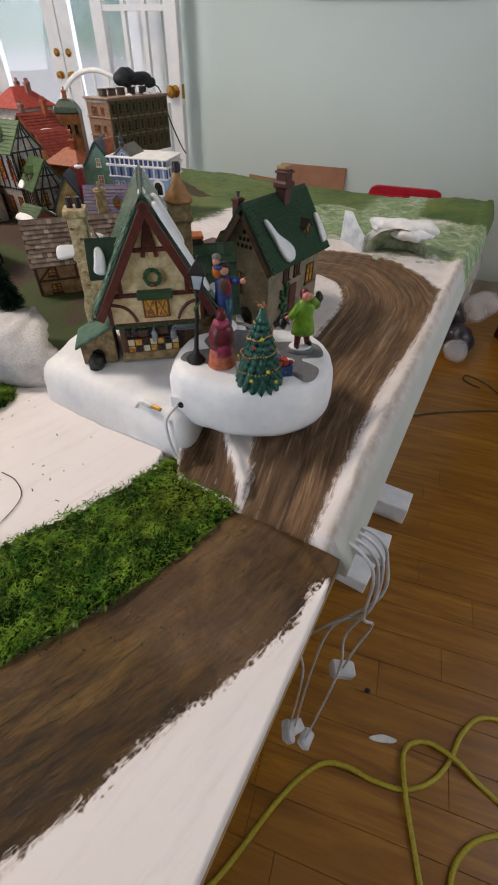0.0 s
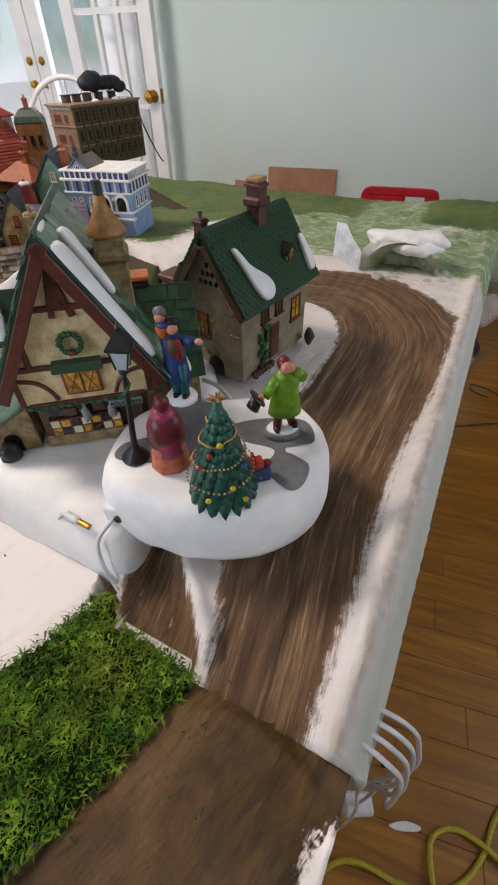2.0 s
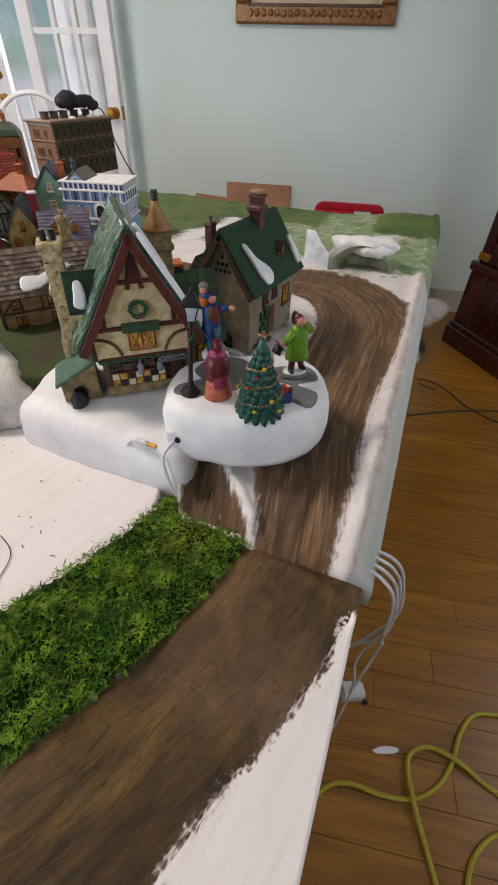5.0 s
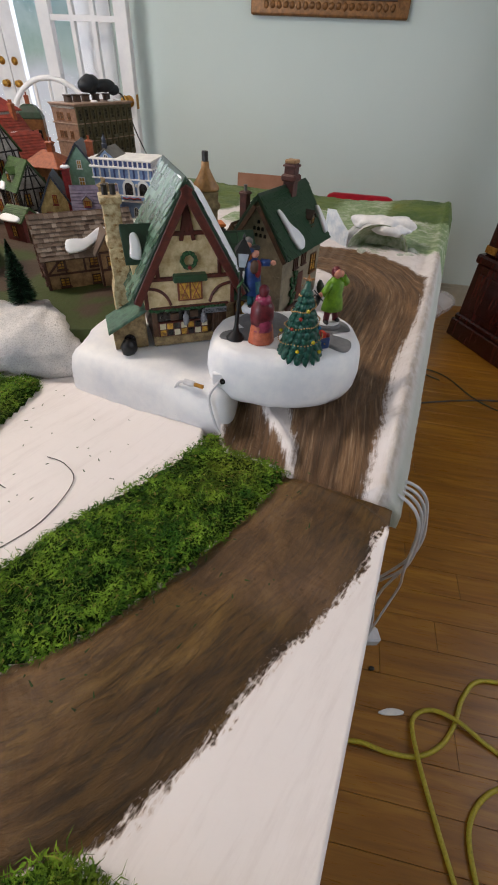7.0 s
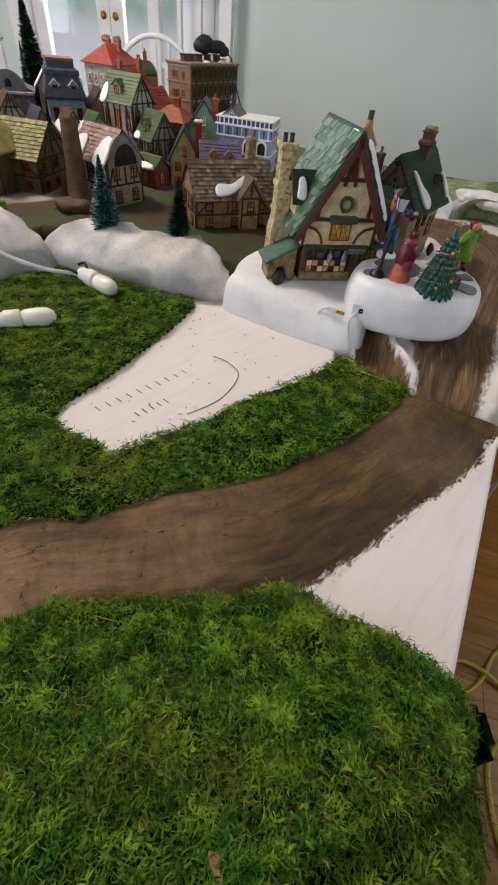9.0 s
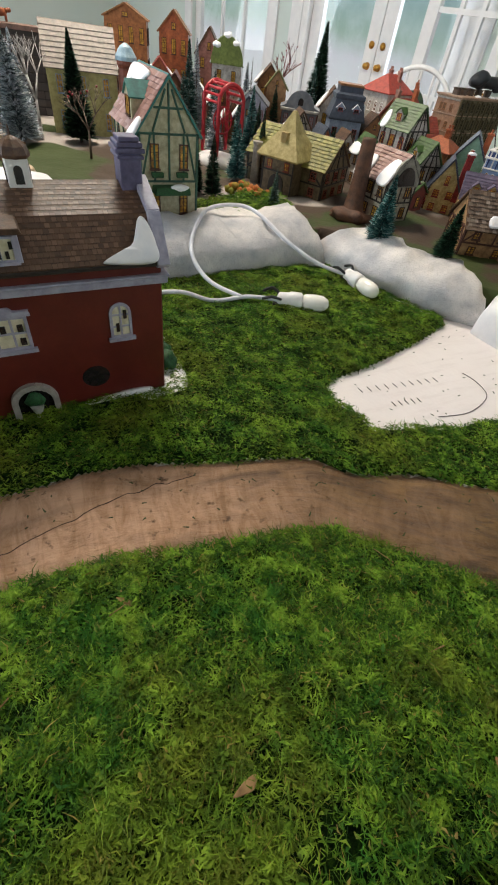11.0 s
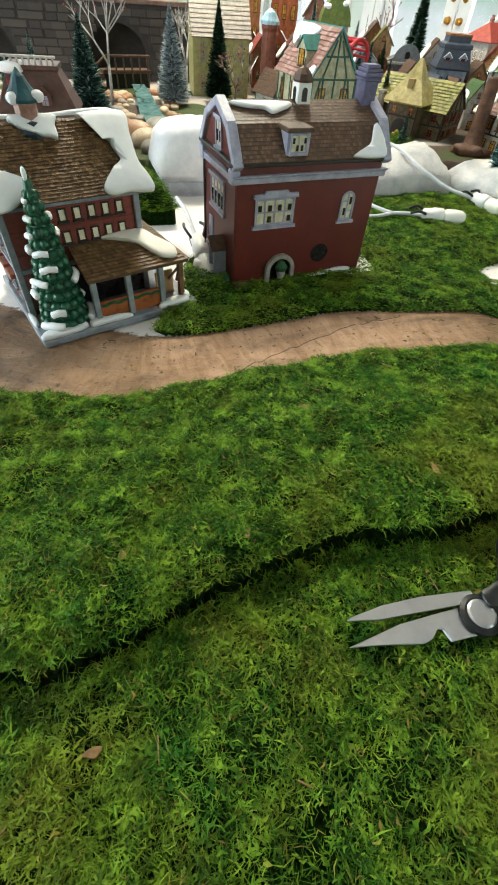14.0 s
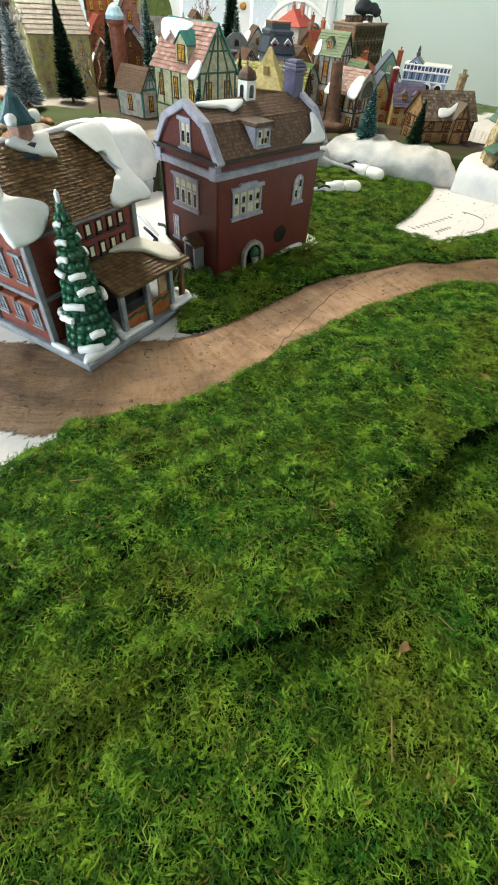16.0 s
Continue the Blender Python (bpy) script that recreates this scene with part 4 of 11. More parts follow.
def window(parent, m, w, h, nx=2, ny=3, frame=None, pane=None, arch=False, fw=0.0013, sill=True, name="window", hood=False):
    """A window that stands proud of its wall, with bars and a pane behind them."""
    frame, pane = frame or TIMBER, pane or YELLOW_PANE
    bm = bmesh.new()
    outer, inner = arch_pts(w, h, arch), arch_pts(w - 2 * fw, h - 2 * fw, arch)
    inner = [(x, z + fw) for x, z in inner]
    k = len(outer)
    fr = [[bm.verts.new((x, y, z)) for x, z in pts] for pts, y in ((outer, 0.0006), (outer, -0.0016), (inner, -0.0016), (inner, 0.0002))]
    for a, b in zip(fr, fr[1:]):
        for i in range(k):
            j = (i + 1) % k
            bm.faces.new((a[i], a[j], b[j], b[i]))
    for i in range(1, nx):
        x = -w / 2 + w * i / nx
        box(bm, x - fw * 0.35, x + fw * 0.35, -0.0012, 0.0, fw * 0.5, h - fw * 0.5 - (0 if not arch else abs(x) * 0.6))
    for j in range(1, ny):
        z = h * j / ny
        box(bm, -w / 2 + fw * 0.5, w / 2 - fw * 0.5, -0.0011, 0.0, z - fw * 0.35, z + fw * 0.35)
    if sill:
        box(bm, -w / 2 - fw, w / 2 + fw, -0.0032, 0.0, -fw * 1.2, 0.0003)
    if hood:
        box(bm, -w / 2 - fw, w / 2 + fw, -0.0034, 0.0, h, h + fw * 1.6)
    ob = part(name, bm, frame, parent, m=m)
    p = bmesh.new()
    prism(p, inner, -0.0005, 0.0006)
    part("pane", p, pane, ob)
    return ob


def beams(parent, m, lines, wd, material, name="beam", t=0.0014):
    for u0, v0, u1, v1 in lines:
        ln = math.hypot(u1 - u0, v1 - v0)
        b = soft(box(bmesh.new(), 0, ln, -t, 0.0004, -wd / 2, wd / 2), t * 0.3)
        part(name, b, material, parent, m=m @ Matrix.Translation((u0, 0, v0)) @ Matrix.Rotation(-math.atan2(v1 - v0, u1 - u0), 4, "Y"))


def slope_m(w, h, rh, side, ov):
    """Frame on a roof slope: x along the ridge, y up the slope from the eave, z out."""
    run, tan = w / 2 + ov, rh / (w / 2)
    up = Vector((-side * run, 0, tan * run)).normalized()
    along = Vector((0, side, 0))
    o = Vector((side * run, 0, h - tan * ov))
    nrm = along.cross(up)
    m = Matrix((along, up, nrm)).transposed().to_4x4()
    return Matrix.Translation(o) @ m, math.hypot(run, tan * run)


def gable_roof(parent, w, d, h, rh, material, ov=0.006, oy=0.005, th=0.003, rows=10, tiles=0, tile_mat=None, single=(), label=""):
    """Two slopes; rows of shingles as laid courses, as loose joined shingles, or as pieces of their own."""
    bm = bmesh.new()
    tan = rh / (w / 2)
    run = w / 2 + ov
    lo, hi = h - tan * ov, h + rh
    up = th * math.sqrt(1 + tan * tan)
    pts = [(-run, lo), (0, hi), (run, lo), (run, lo + up), (0, hi + up), (-run, lo + up)]
    prism(bm, pts, -d / 2 - oy, d / 2 + oy)
    roof = part("roof", soft(bm, th * 0.2), material, parent, label)
    for side in (-1, 1):
        m, ln = slope_m(w, h, rh, side, ov)
        wide = d + 2 * oy
        if tiles:
            step, tw = ln / rows, wide / tiles
            base = Matrix.Translation((0, 0, th))
            if side in single:
                key = (round(step, 5), round(tw, 5))
                if key not in SHINGLE:
                    b = bmesh.new()
                    prism(b, [(0, 0), (step * 1.25, 0), (step * 1.25, 0.0004), (0, 0.0016)], 0.0003, tw - 0.0003, m=Matrix(((0, 1, 0, 0), (1, 0, 0, 0), (0, 0, 1, 0), (0, 0, 0, 1))))
                    bmesh.ops.recalc_face_normals(b, faces=b.faces)
                    me = bpy.data.meshes.new("shingle")
                    b.to_mesh(me)
                    b.free()
                    me.materials.append(tile_mat)
                    SHINGLE[key] = me
                rng = random.Random(5)
                for i in range(rows):
                    for j in range(tiles - i % 2):
                        x = -wide / 2 + (j + 0.5 * (i % 2)) * tw + rng.uniform(-1, 1) * tw * 0.04
                        shared("shingle", SHINGLE[key], roof, m @ base @ pose(x, i * step + rng.uniform(-0.12, 0.12) * step, 0.0001 + 0.0002 * rng.random(), 0, 0, rng.uniform(-4, 4)))
            else:
                b = bmesh.new()
                rng = random.Random(9)
                for i in range(rows):
                    for j in range(tiles):
                        x = -wide / 2 + j * tw
                        off = 0.5 * tw if i % 2 and j < tiles - 1 else 0
                        y = i * step + rng.uniform(-0.06, 0.06) * step
                        q = m @ base @ pose(x + off + 0.0002, y, 0, 0, 0, rng.uniform(-2, 2))
                        z = 0.0012 + 0.0004 * rng.random()
                        vs = [q @ Vector(c) for c in ((0, 0, -0.0003), (tw - 0.0004, 0, -0.0003), (tw - 0.0004, 0, z), (0, 0, z), (0, step * 1.1, 0.0002), (tw - 0.0004, step * 1.1, 0.0002))]
                        v = [b.verts.new(c) for c in vs]
                        b.faces.new((v[0], v[1], v[2], v[3]))
                        b.faces.new((v[3], v[2], v[5], v[4]))
                        b.faces.new((v[1], v[5], v[2]))
                        b.faces.new((v[0], v[3], v[4]))
                part("shingles", b, tile_mat, roof, "", "stuff")
        elif rows:
            b = bmesh.new()
            step = ln / rows
            for i in range(rows):
                q = m @ Matrix.Translation((0, i * step, th))
                prism(b, [(0, -0.0003), (0.0011, 0.0), (0.0011, 0.0), (0, 0)][:0] or [(0, -0.0004), (step, -0.0004), (step, 0.0001), (0, 0.0011)], -wide / 2 + 0.0004, wide / 2 - 0.0004,
                      m=q @ Matrix(((0, 1, 0, 0), (1, 0, 0, 0), (0, 0, 1, 0), (0, 0, 0, 1))))
            bmesh.ops.recalc_face_normals(b, faces=b.faces)
            part("roofing", b, tile_mat or material, roof, "", "stuff")
    return roof


def snow_on_slope(parent, w, h, rh, side, outline, t=0.003, ov=0.006, th=0.003, material=None):
    m, _ = slope_m(w, h, rh, side, ov)
    part("snow_patch", pillow(bmesh.new(), outline, t, m=m @ Matrix.Translation((0, 0, th + 0.0006)), base=-0.001), material or SNOW, parent, "smooth white moulded snow", smooth=True)


def chimney(parent, x, y, z0, z1, sx, sy, material, pots=1, cap=None, snow=False, potmat=None):
    bm = box(bmesh.new(), x - sx / 2, x + sx / 2, y - sy / 2, y + sy / 2, z0, z1)
    box(bm, x - sx * 0.62, x + sx * 0.62, y - sy * 0.62, y + sy * 0.62, z1 - 0.004, z1 - 0.0015)
    ch = part("chimney", soft(bm, 0.0006), material, parent)
    for i in range(pots):
        b = bmesh.new()
        px = x + (i - (pots - 1) / 2) * sx * 0.55
        lathe(b, [(0.0024, z1 - 0.0005), (0.002, z1 + 0.003), (0.0026, z1 + 0.006), (0.0026, z1 + 0.0075), (0.0015, z1 + 0.0076)], 10, (px, y, 0))
        part("chimney_pot", b, potmat or cap or material, ch)
    if snow:
        part("snow_cap", blob(bmesh.new(), (x, y, z1 + 0.001), (sx * 0.66, sy * 0.66, 0.004), 2, 0.2, 200), SNOW, ch, smooth=True)
    return ch


def dormer(parent, m, w, h, dep, wall_mat, roof_mat, frame=None, pane=None, nx=2, ny=2):
    """A gabled dormer: m stands at its sill, x along the eave, -y outwards."""
    bm = prism(bmesh.new(), [(-w / 2, -0.004), (w / 2, -0.004), (w / 2, h), (0, h + w * 0.45), (-w / 2, h)], 0, dep)
    ob = part("dormer", bm, wall_mat, parent, m=m)
    t = 0.0016
    bm = prism(bmesh.new(), [(-w / 2 - 0.0025, h - 0.002), (0, h + w * 0.45), (w / 2 + 0.0025, h - 0.002), (w / 2 + 0.0025, h + t - 0.002), (0, h + w * 0.45 + t * 1.3), (-w / 2 - 0.0025, h + t - 0.002)], -0.003, dep)
    part("dormer_roof", bm, roof_mat, ob)
    window(ob, Matrix.Translation((0, 0, h * 0.12)), w * 0.62, h * 0.85, nx, ny, frame, pane, fw=0.0009)
    return ob


def body(parent, w, d, h, rh, material, name="wall", y0=None, y1=None, hip=False, m=None):
    pts = [(-w / 2, 0), (w / 2, 0), (w / 2, h)] + ([] if hip else [(0, h + rh)]) + [(-w / 2, h)]
    bm = prism(bmesh.new(), pts, -d / 2 if y0 is None else y0, d / 2 if y1 is None else y1)
    return part(name, soft(bm, 0.0006), material, parent, m=m)


def hip_roof(parent, w, d, h, rh, material, ov=0.005, inset=0.4, label="", name="roof"):
    a, b = w / 2 + ov, d / 2 + ov
    ia, ib = max(w / 2 - d * inset, 0.001) if w > d else 0.001, max(d / 2 - w * inset, 0.001) if d >= w else 0.001
    bm = bmesh.new()
    rings(bm, [[Vector((sx * x, sy * y, z)) for sx, sy in ((-1, -1), (1, -1), (1, 1), (-1, 1))] for x, y, z in ((a, b, h), (a, b, h + 0.0025), (ia, ib, h + rh))])
    return part(name, soft(bm, 0.0005), material, parent, label)


def wreath(parent, m, r):
    bm = bmesh.new()
    for i in range(14):
        a = 2 * math.pi * i / 14
        blob(bm, (r * math.cos(a), -0.002, r * math.sin(a)), (r * 0.36, 0.002, r * 0.36), 1, 0.4, 600, seed=i)
    ob = part("wreath", bm, GREENERY, parent, "green wreath", m=m, smooth=True)
    b = bmesh.new()
    blob(b, (0, -0.0035, -r * 0.95), (r * 0.35, 0.002, r * 0.3), 1)
    part("bow", b, RED, ob, "red bow", smooth=True)
    return ob


def simple_house(name, label, x, y, rot, w, d, h, rh, wall_mat, roof_mat, z=None, ov=0.005, rows=9, tiles=0, tile_mat=None, timber=None, frame=None, pane=None,
                 fronts=1, sides=2, storeys=2, door=None, chimneys=(), snow=(), dormers=(), back=False, group="miniature village houses", cat="miniature house"):
    """A plain gabled ceramic house: the gable end faces -y before the turn."""
    o = thing(name, label, cat, pose(x, y, float(vz(x, y)) - 0.003 if z is None else z, 0, 0, rot), group)
    body(o, w, d, h, rh, wall_mat)
    gable_roof(o, w, d, h, rh, roof_mat, ov, 0.004, 0.0026, rows, tiles, tile_mat)
    frame = frame or TIMBER
    sh = h / storeys
    for face, count, span in (("f", fronts, w), ("l", sides, d), ("r", sides, d)) + ((("b", fronts, w),) if back else ()):
        m = face_m(w, d, face, 0, 0)
        if timber:
            lines = [(-span / 2, z0, span / 2, z0) for z0 in (sh, h - 0.002)] + [(u, 0.002, u, h) for u in (-span / 2 + 0.0015, span / 2 - 0.0015)]
            for i in range(1, count + 2):
                u = -span / 2 + span * i / (count + 2)
                lines.append((u, sh, u, h))
            lines += [(-span / 2 + 0.002, sh, -span / 2 + span * 0.2, h), (span / 2 - 0.002, sh, span / 2 - span * 0.2, h)]
            if face == "f":
                lines += [(0, h, 0, h + rh * 0.9), (-w * 0.27, h, -w * 0.05, h + rh * 0.8), (w * 0.27, h, w * 0.05, h + rh * 0.8), (-w * 0.24, h + rh * 0.46, w * 0.24, h + rh * 0.46)]
            beams(o, m, lines, 0.0028, timber)
        for s in range(storeys):
            for i in range(count):
                if s == 0 and door and face == "f" and i == count // 2:
                    continue
                u = -span / 2 + span * (i + 0.5) / count
                ww, hh = min(span / count * 0.46, 0.013), sh * 0.52
                window(o, m @ Matrix.Translation((u, 0, s * sh + sh * 0.26)), ww, hh, 2, 3, frame, pane)
        if face == "f" and rh > 0.02 and not timber:
            window(o, m @ Matrix.Translation((0, 0, h + rh * 0.12)), w * 0.14, rh * 0.32, 2, 2, frame, pane)
    if door:
        b = soft(box(bmesh.new(), -0.005, 0.005, -0.0022, 0.0004, 0.0005, sh * 0.74), 0.0006)
        part("door", b, door, o, m=face_m(w, d, "f", 0, 0))
    for c in chimneys:
        chimney(o, *c)
    for side, outline in snow:
        snow_on_slope(o, w, h, rh, side, outline, 0.0028, ov, 0.0026 + (0.0012 if tiles else 0.0008))
    for side, yy, zz, dw, dh in dormers:
        m, _ = slope_m(w, h, rh, side, ov)
        tan = rh / (w / 2)
        xx = (h + rh - zz) / tan
        q = Matrix.Translation((side * (xx + 0.004), yy, zz)) @ Matrix.Rotation(radians(90 * side), 4, "Z")
        dormer(o, q, dw, dh, max(xx * 0.9, 0.006), wall_mat, roof_mat, frame, pane)
    return o


# ---- trees ----
def bristle_tree(name, label, x, y, z, height, r, stops, n=2600, base=True, lean=0.0, tip=0.12, group="bottle-brush trees"):
    """A bottle-brush tree: wire trunk and a cone of fine bristles."""
    o = thing(name, label, "tree", pose(x, y, z, lean, lean * 0.5, 0), group)
    part("trunk", rod(bmesh.new(), (0, 0, 0), (0, 0, height * 0.97), r * 0.09, r * 0.03, 6), BROWN, o, "thin twisted wire trunk")
    if base:
        part("stand", lathe(bmesh.new(), [(r * 0.62, 0), (r * 0.66, 0.001), (r * 0.5, 0.004), (r * 0.15, 0.007)], 18), SNOW, o, "white disc stand")
    rng = np.random.default_rng(int(abs(x) * 1000) + 11)
    h = height * (0.07 + 0.93 * rng.random(n) ** 1.35)
    rad = r * (1 - (h / height) ** 1.15) * rng.uniform(0.72, 1.1, n) + r * tip * 0.4
    a = rng.uniform(0, 2 * math.pi, n)
    rise = rng.uniform(-0.15, 0.55, n) * rad
    wd = r * 0.035
    ca, sa = np.cos(a), np.sin(a)
    p0 = np.stack([0 * h, 0 * h, h], 1)
    p1 = np.stack([rad * ca, rad * sa, h + rise], 1)
    side = np.stack([-sa * wd, ca * wd, rng.uniform(-wd, wd, n)], 1)
    mid = p0 * 0.45 + p1 * 0.55
    verts = np.concatenate([p0, mid - side, mid + side, p1])
    i = np.arange(n)
    faces = np.stack([i, i + n, i + 3 * n, i + 2 * n], 1)
    from_np("bristles", verts.tolist(), faces.tolist(), island(stops, 0.7, 0.2, name="bristle_" + name), o, "", "stuff")
    return o


TEAL_STOPS = [(0.0, C("173a3c")), (0.4, C("2a5c5c")), (0.75, C("4b8580")), (0.92, C("a9c6c2")), (1.0, C("dce8e6"))]
DARK_STOPS = [(0.0, C("0c1f14")), (0.5, C("173423")), (0.85, C("2a4c35")), (1.0, C("5b7a62"))]
FROST_STOPS = [(0.0, C("2c3a38")), (0.3, C("77858a")), (0.6, C("b5bfc5")), (1.0, C("eef2f5"))]
MIX_STOPS = [(0.0, C("122a22")), (0.45, C("244a40")), (0.8, C("557a72")), (1.0, C("cfdedb"))]


def tier_tree(o, height, r, tiers, petals, leaf_mat, at=(0, 0, 0), name="foliage"):
    """A moulded fir: overlapping tiers of scalloped leaves."""
    c = Vector(at)
    bm = bmesh.new()
    rods = rod(bm, c + Vector((0, 0, 0.001)), c + Vector((0, 0, height)), r * 0.7, r * 0.08, 10)
    for k in range(tiers):
        f = k / tiers
        z = height * (0.06 + 0.86 * f)
        rr = r * (1 - f) ** 0.85 + r * 0.1
        cnt = max(5, int(petals * (1 - 0.6 * f)))
        for i in range(cnt):
            a = 2 * math.pi * (i + 0.5 * (k % 2)) / cnt
            q = Matrix.Translation(c + Vector((rr * 0.72 * math.cos(a), rr * 0.72 * math.sin(a), z))) @ Matrix.Rotation(a, 4, "Z") @ Matrix.Rotation(radians(56), 4, "Y")
            blob(bm, (0, 0, 0), (rr * 0.30 + 0.002, rr * 2.1 / cnt + 0.0012, height * 0.022), 1, 0.25, 300, m=q, seed=i + k)
    part(name, bm, leaf_mat, o, smooth=True)
    return rods

# ---- moss ----
FLAT_MOSS = curve2([(-0.004, 0.239), (-0.035, 0.262), (-0.066, 0.279), (-0.08, 0.304), (-0.115, 0.272), (-0.155, 0.237), (-0.194, 0.211), (-0.216, 0.193), (-0.25, 0.157), (-0.28, 0.138), (-0.322, 0.106)], 3) + \
    curve2([(-0.335, 0.117), (-0.388, 0.15), (-0.345, 0.24), (-0.282, 0.402), (-0.33, 0.425), (-0.41, 0.45), (-0.5, 0.49), (-0.56, 0.44), (-0.63, 0.33), (-0.69, 0.25), (-0.76, 0.12), (-0.735, 0.02), (-0.745, -0.07), (-0.70, -0.15), (-0.672, -0.24)], 3) + \
    [(x, y + 0.004) for x, y in UPPER[::-1] if -0.66 < x < -0.01]
SEAM = curve2([(-0.044, -0.108), (-0.15, -0.15), (-0.22, -0.205), (-0.278, -0.262), (-0.32, -0.318), (-0.359, -0.355), (-0.40, -0.385), (-0.448, -0.455), (-0.49, -0.53), (-0.517, -0.55), (-0.588, -0.585), (-0.66, -0.64), (-0.75, -0.74)], 4)
MOUND = [(x, y - 0.003) for x, y in LOWER if -0.725 < x < -0.16] + [(-0.735, -0.425), (-0.762, -0.465), (-0.80, -0.53), (-0.835, -0.62), (-0.85, -0.70), (-0.75, -0.74)] + SEAM[::-1] + [(-0.038, -0.088), (-0.052, -0.072), (-0.09, -0.041), (-0.127, -0.028)]
FRONT = [(x - 0.012, y + 0.016) for x, y in SEAM] + [(-0.95, -0.82), (-1.0, -1.25), (-0.66, -1.28), (-0.40, -0.80), (-0.21, -0.472), (-0.07, -0.185), (-0.048, -0.132)]


def flat_moss_z(x, y):
    d = dist_poly(x, y, FLAT_MOSS, True)
    return BOARD + 0.001 + np.minimum(d, 0.012) * 0.45 + 0.003 * fbm(x, y, 28, 3)


def mound_z(x, y):
    d = dist_poly(x, y, [p for p in MOUND if p[0] > -1.4], True)
    s, w = sw(x, y)
    top = 0.03 * sstep(0.0, 0.22, d) + 0.008 * sstep(0, 0.014, d)
    near_seam = dist_poly(x, y, SEAM)
    lift = 0.026 * sstep(0.16, 0.0, near_seam) * sstep(0.05, -0.08, y + 0.1) * sstep(-0.62, -0.54, x)
    top = np.maximum(top, 0.017 * sstep(-0.56, -0.64, x) * sstep(0.06, 0.0, near_seam))
    return BOARD + 0.001 + np.maximum(top * 0.8, np.minimum(top + lift, 0.040)) + 0.005 * fbm(x, y, 14, 3) - 0.04 * sstep(0.0, -0.03, w)


def front_z(x, y):
    near_seam = dist_poly(x, y, SEAM)
    s, w = sw(x, y)
    return BOARD + 0.0065 + 0.008 * sstep(0.006, 0.10, near_seam) + 0.006 * fbm(x, y, 12, 3, 2) - 0.03 * sstep(0.0, -0.04, w)


def strands(name, poly, zfun, count, seed, parent, long=0.0055, wide=0.0007, lift=1.0, keep=None):
    """Loose moss: short curled leaflets lying every way over the sheet, heaped in tufts, with thin tendrils between."""
    rng = np.random.default_rng(seed)
    xs, ys = [p[0] for p in poly], [p[1] for p in poly]
    px, py = np.empty(0), np.empty(0)
    while len(px) < count:
        x, y = rng.uniform(min(xs), max(xs), count), rng.uniform(min(ys), max(ys), count)
        ok = inside(x, y, poly) & (rng.random(count) < 0.72 + 1.0 * fbm(x, y, 60, 2, 3))
        if keep is not None:
            ok &= keep(x, y)
        px, py = np.concatenate([px, x[ok]]), np.concatenate([py, y[ok]])
    px, py = px[:count], py[:count]
    kind_ = rng.random(count)
    thin, scrap = kind_ < 0.40, kind_ > 0.95
    ln = long * rng.uniform(0.4, 1.1, count) * np.where(thin, 1.9, np.where(scrap, 0.9, 1.0))
    wd = wide * rng.uniform(0.5, 1.35, count) * np.where(thin, 0.42, np.where(scrap, 1.7, 0.95))
    a = rng.uniform(0, 2 * math.pi, count)
    bend = rng.normal(0, 1.9, count)
    tilt = np.abs(rng.normal(0.0, 0.26, count)) * lift
    tuft = 0.0085 * np.clip(fbm(px, py, 75, 2, 1) + 0.15, 0, 1)
    z0 = zfun(px, py) + rng.uniform(-0.0006, 0.0026, count) + tuft
    x1, y1 = px + ln * 0.5 * np.cos(a), py + ln * 0.5 * np.sin(a)
    x2, y2 = x1 + ln * 0.5 * np.cos(a + bend), y1 + ln * 0.5 * np.sin(a + bend)
    rise = ln * np.sin(tilt)
    roll = rng.uniform(-1.1, 1.1, count)
    verts = []
    for x, y, z, g, f in ((px, py, z0, 0.4, 0.0), (x1, y1, z0 + rise * 0.55, 1.0, 0.5), (x2, y2, z0 + rise * 0.6, 0.18, 1.0)):
        ox, oy, oz = -np.sin(a + bend * f) * wd * g * np.cos(roll), np.cos(a + bend * f) * wd * g * np.cos(roll), np.sin(roll) * wd * g
        verts += [np.stack([x - ox, y - oy, z - oz], 1), np.stack([x + ox, y + oy, z + oz], 1)]
    i = np.arange(count)
    n = count
    faces = np.concatenate([np.stack([i, i + n, i + 3 * n, i + 2 * n], 1), np.stack([i + 2 * n, i + 3 * n, i + 5 * n, i + 4 * n], 1)])
    me = bpy.data.meshes.new(name)
    v = np.concatenate(verts).astype(np.float32)
    me.vertices.add(len(v))
    me.vertices.foreach_set("co", v.ravel())
    me.loops.add(faces.size)
    me.loops.foreach_set("vertex_index", faces.ravel().astype(np.int32))
    me.polygons.add(len(faces))
    me.polygons.foreach_set("loop_start", (np.arange(len(faces)) * 4).astype(np.int32))
    me.update(calc_edges=True)
    me.materials.append(MOSS)
    ob = new(name, me)
    ob.parent = parent
    return tagged(ob, kind="stuff")


def moss_bed(label, poly, zfun, count, seed, long, res=0.004, keep=None, skirt=None):
    o = thing("moss_mat", label, "moss", Matrix.Identity(4), "moss mats")
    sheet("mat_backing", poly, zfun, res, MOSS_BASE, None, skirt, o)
    strands("moss", poly, zfun, count, seed, o, long, keep=keep)
    return o


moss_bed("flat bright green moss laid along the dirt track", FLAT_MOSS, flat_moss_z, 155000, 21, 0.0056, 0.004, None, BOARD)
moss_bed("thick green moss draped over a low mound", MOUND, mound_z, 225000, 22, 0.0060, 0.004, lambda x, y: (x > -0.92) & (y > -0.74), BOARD)
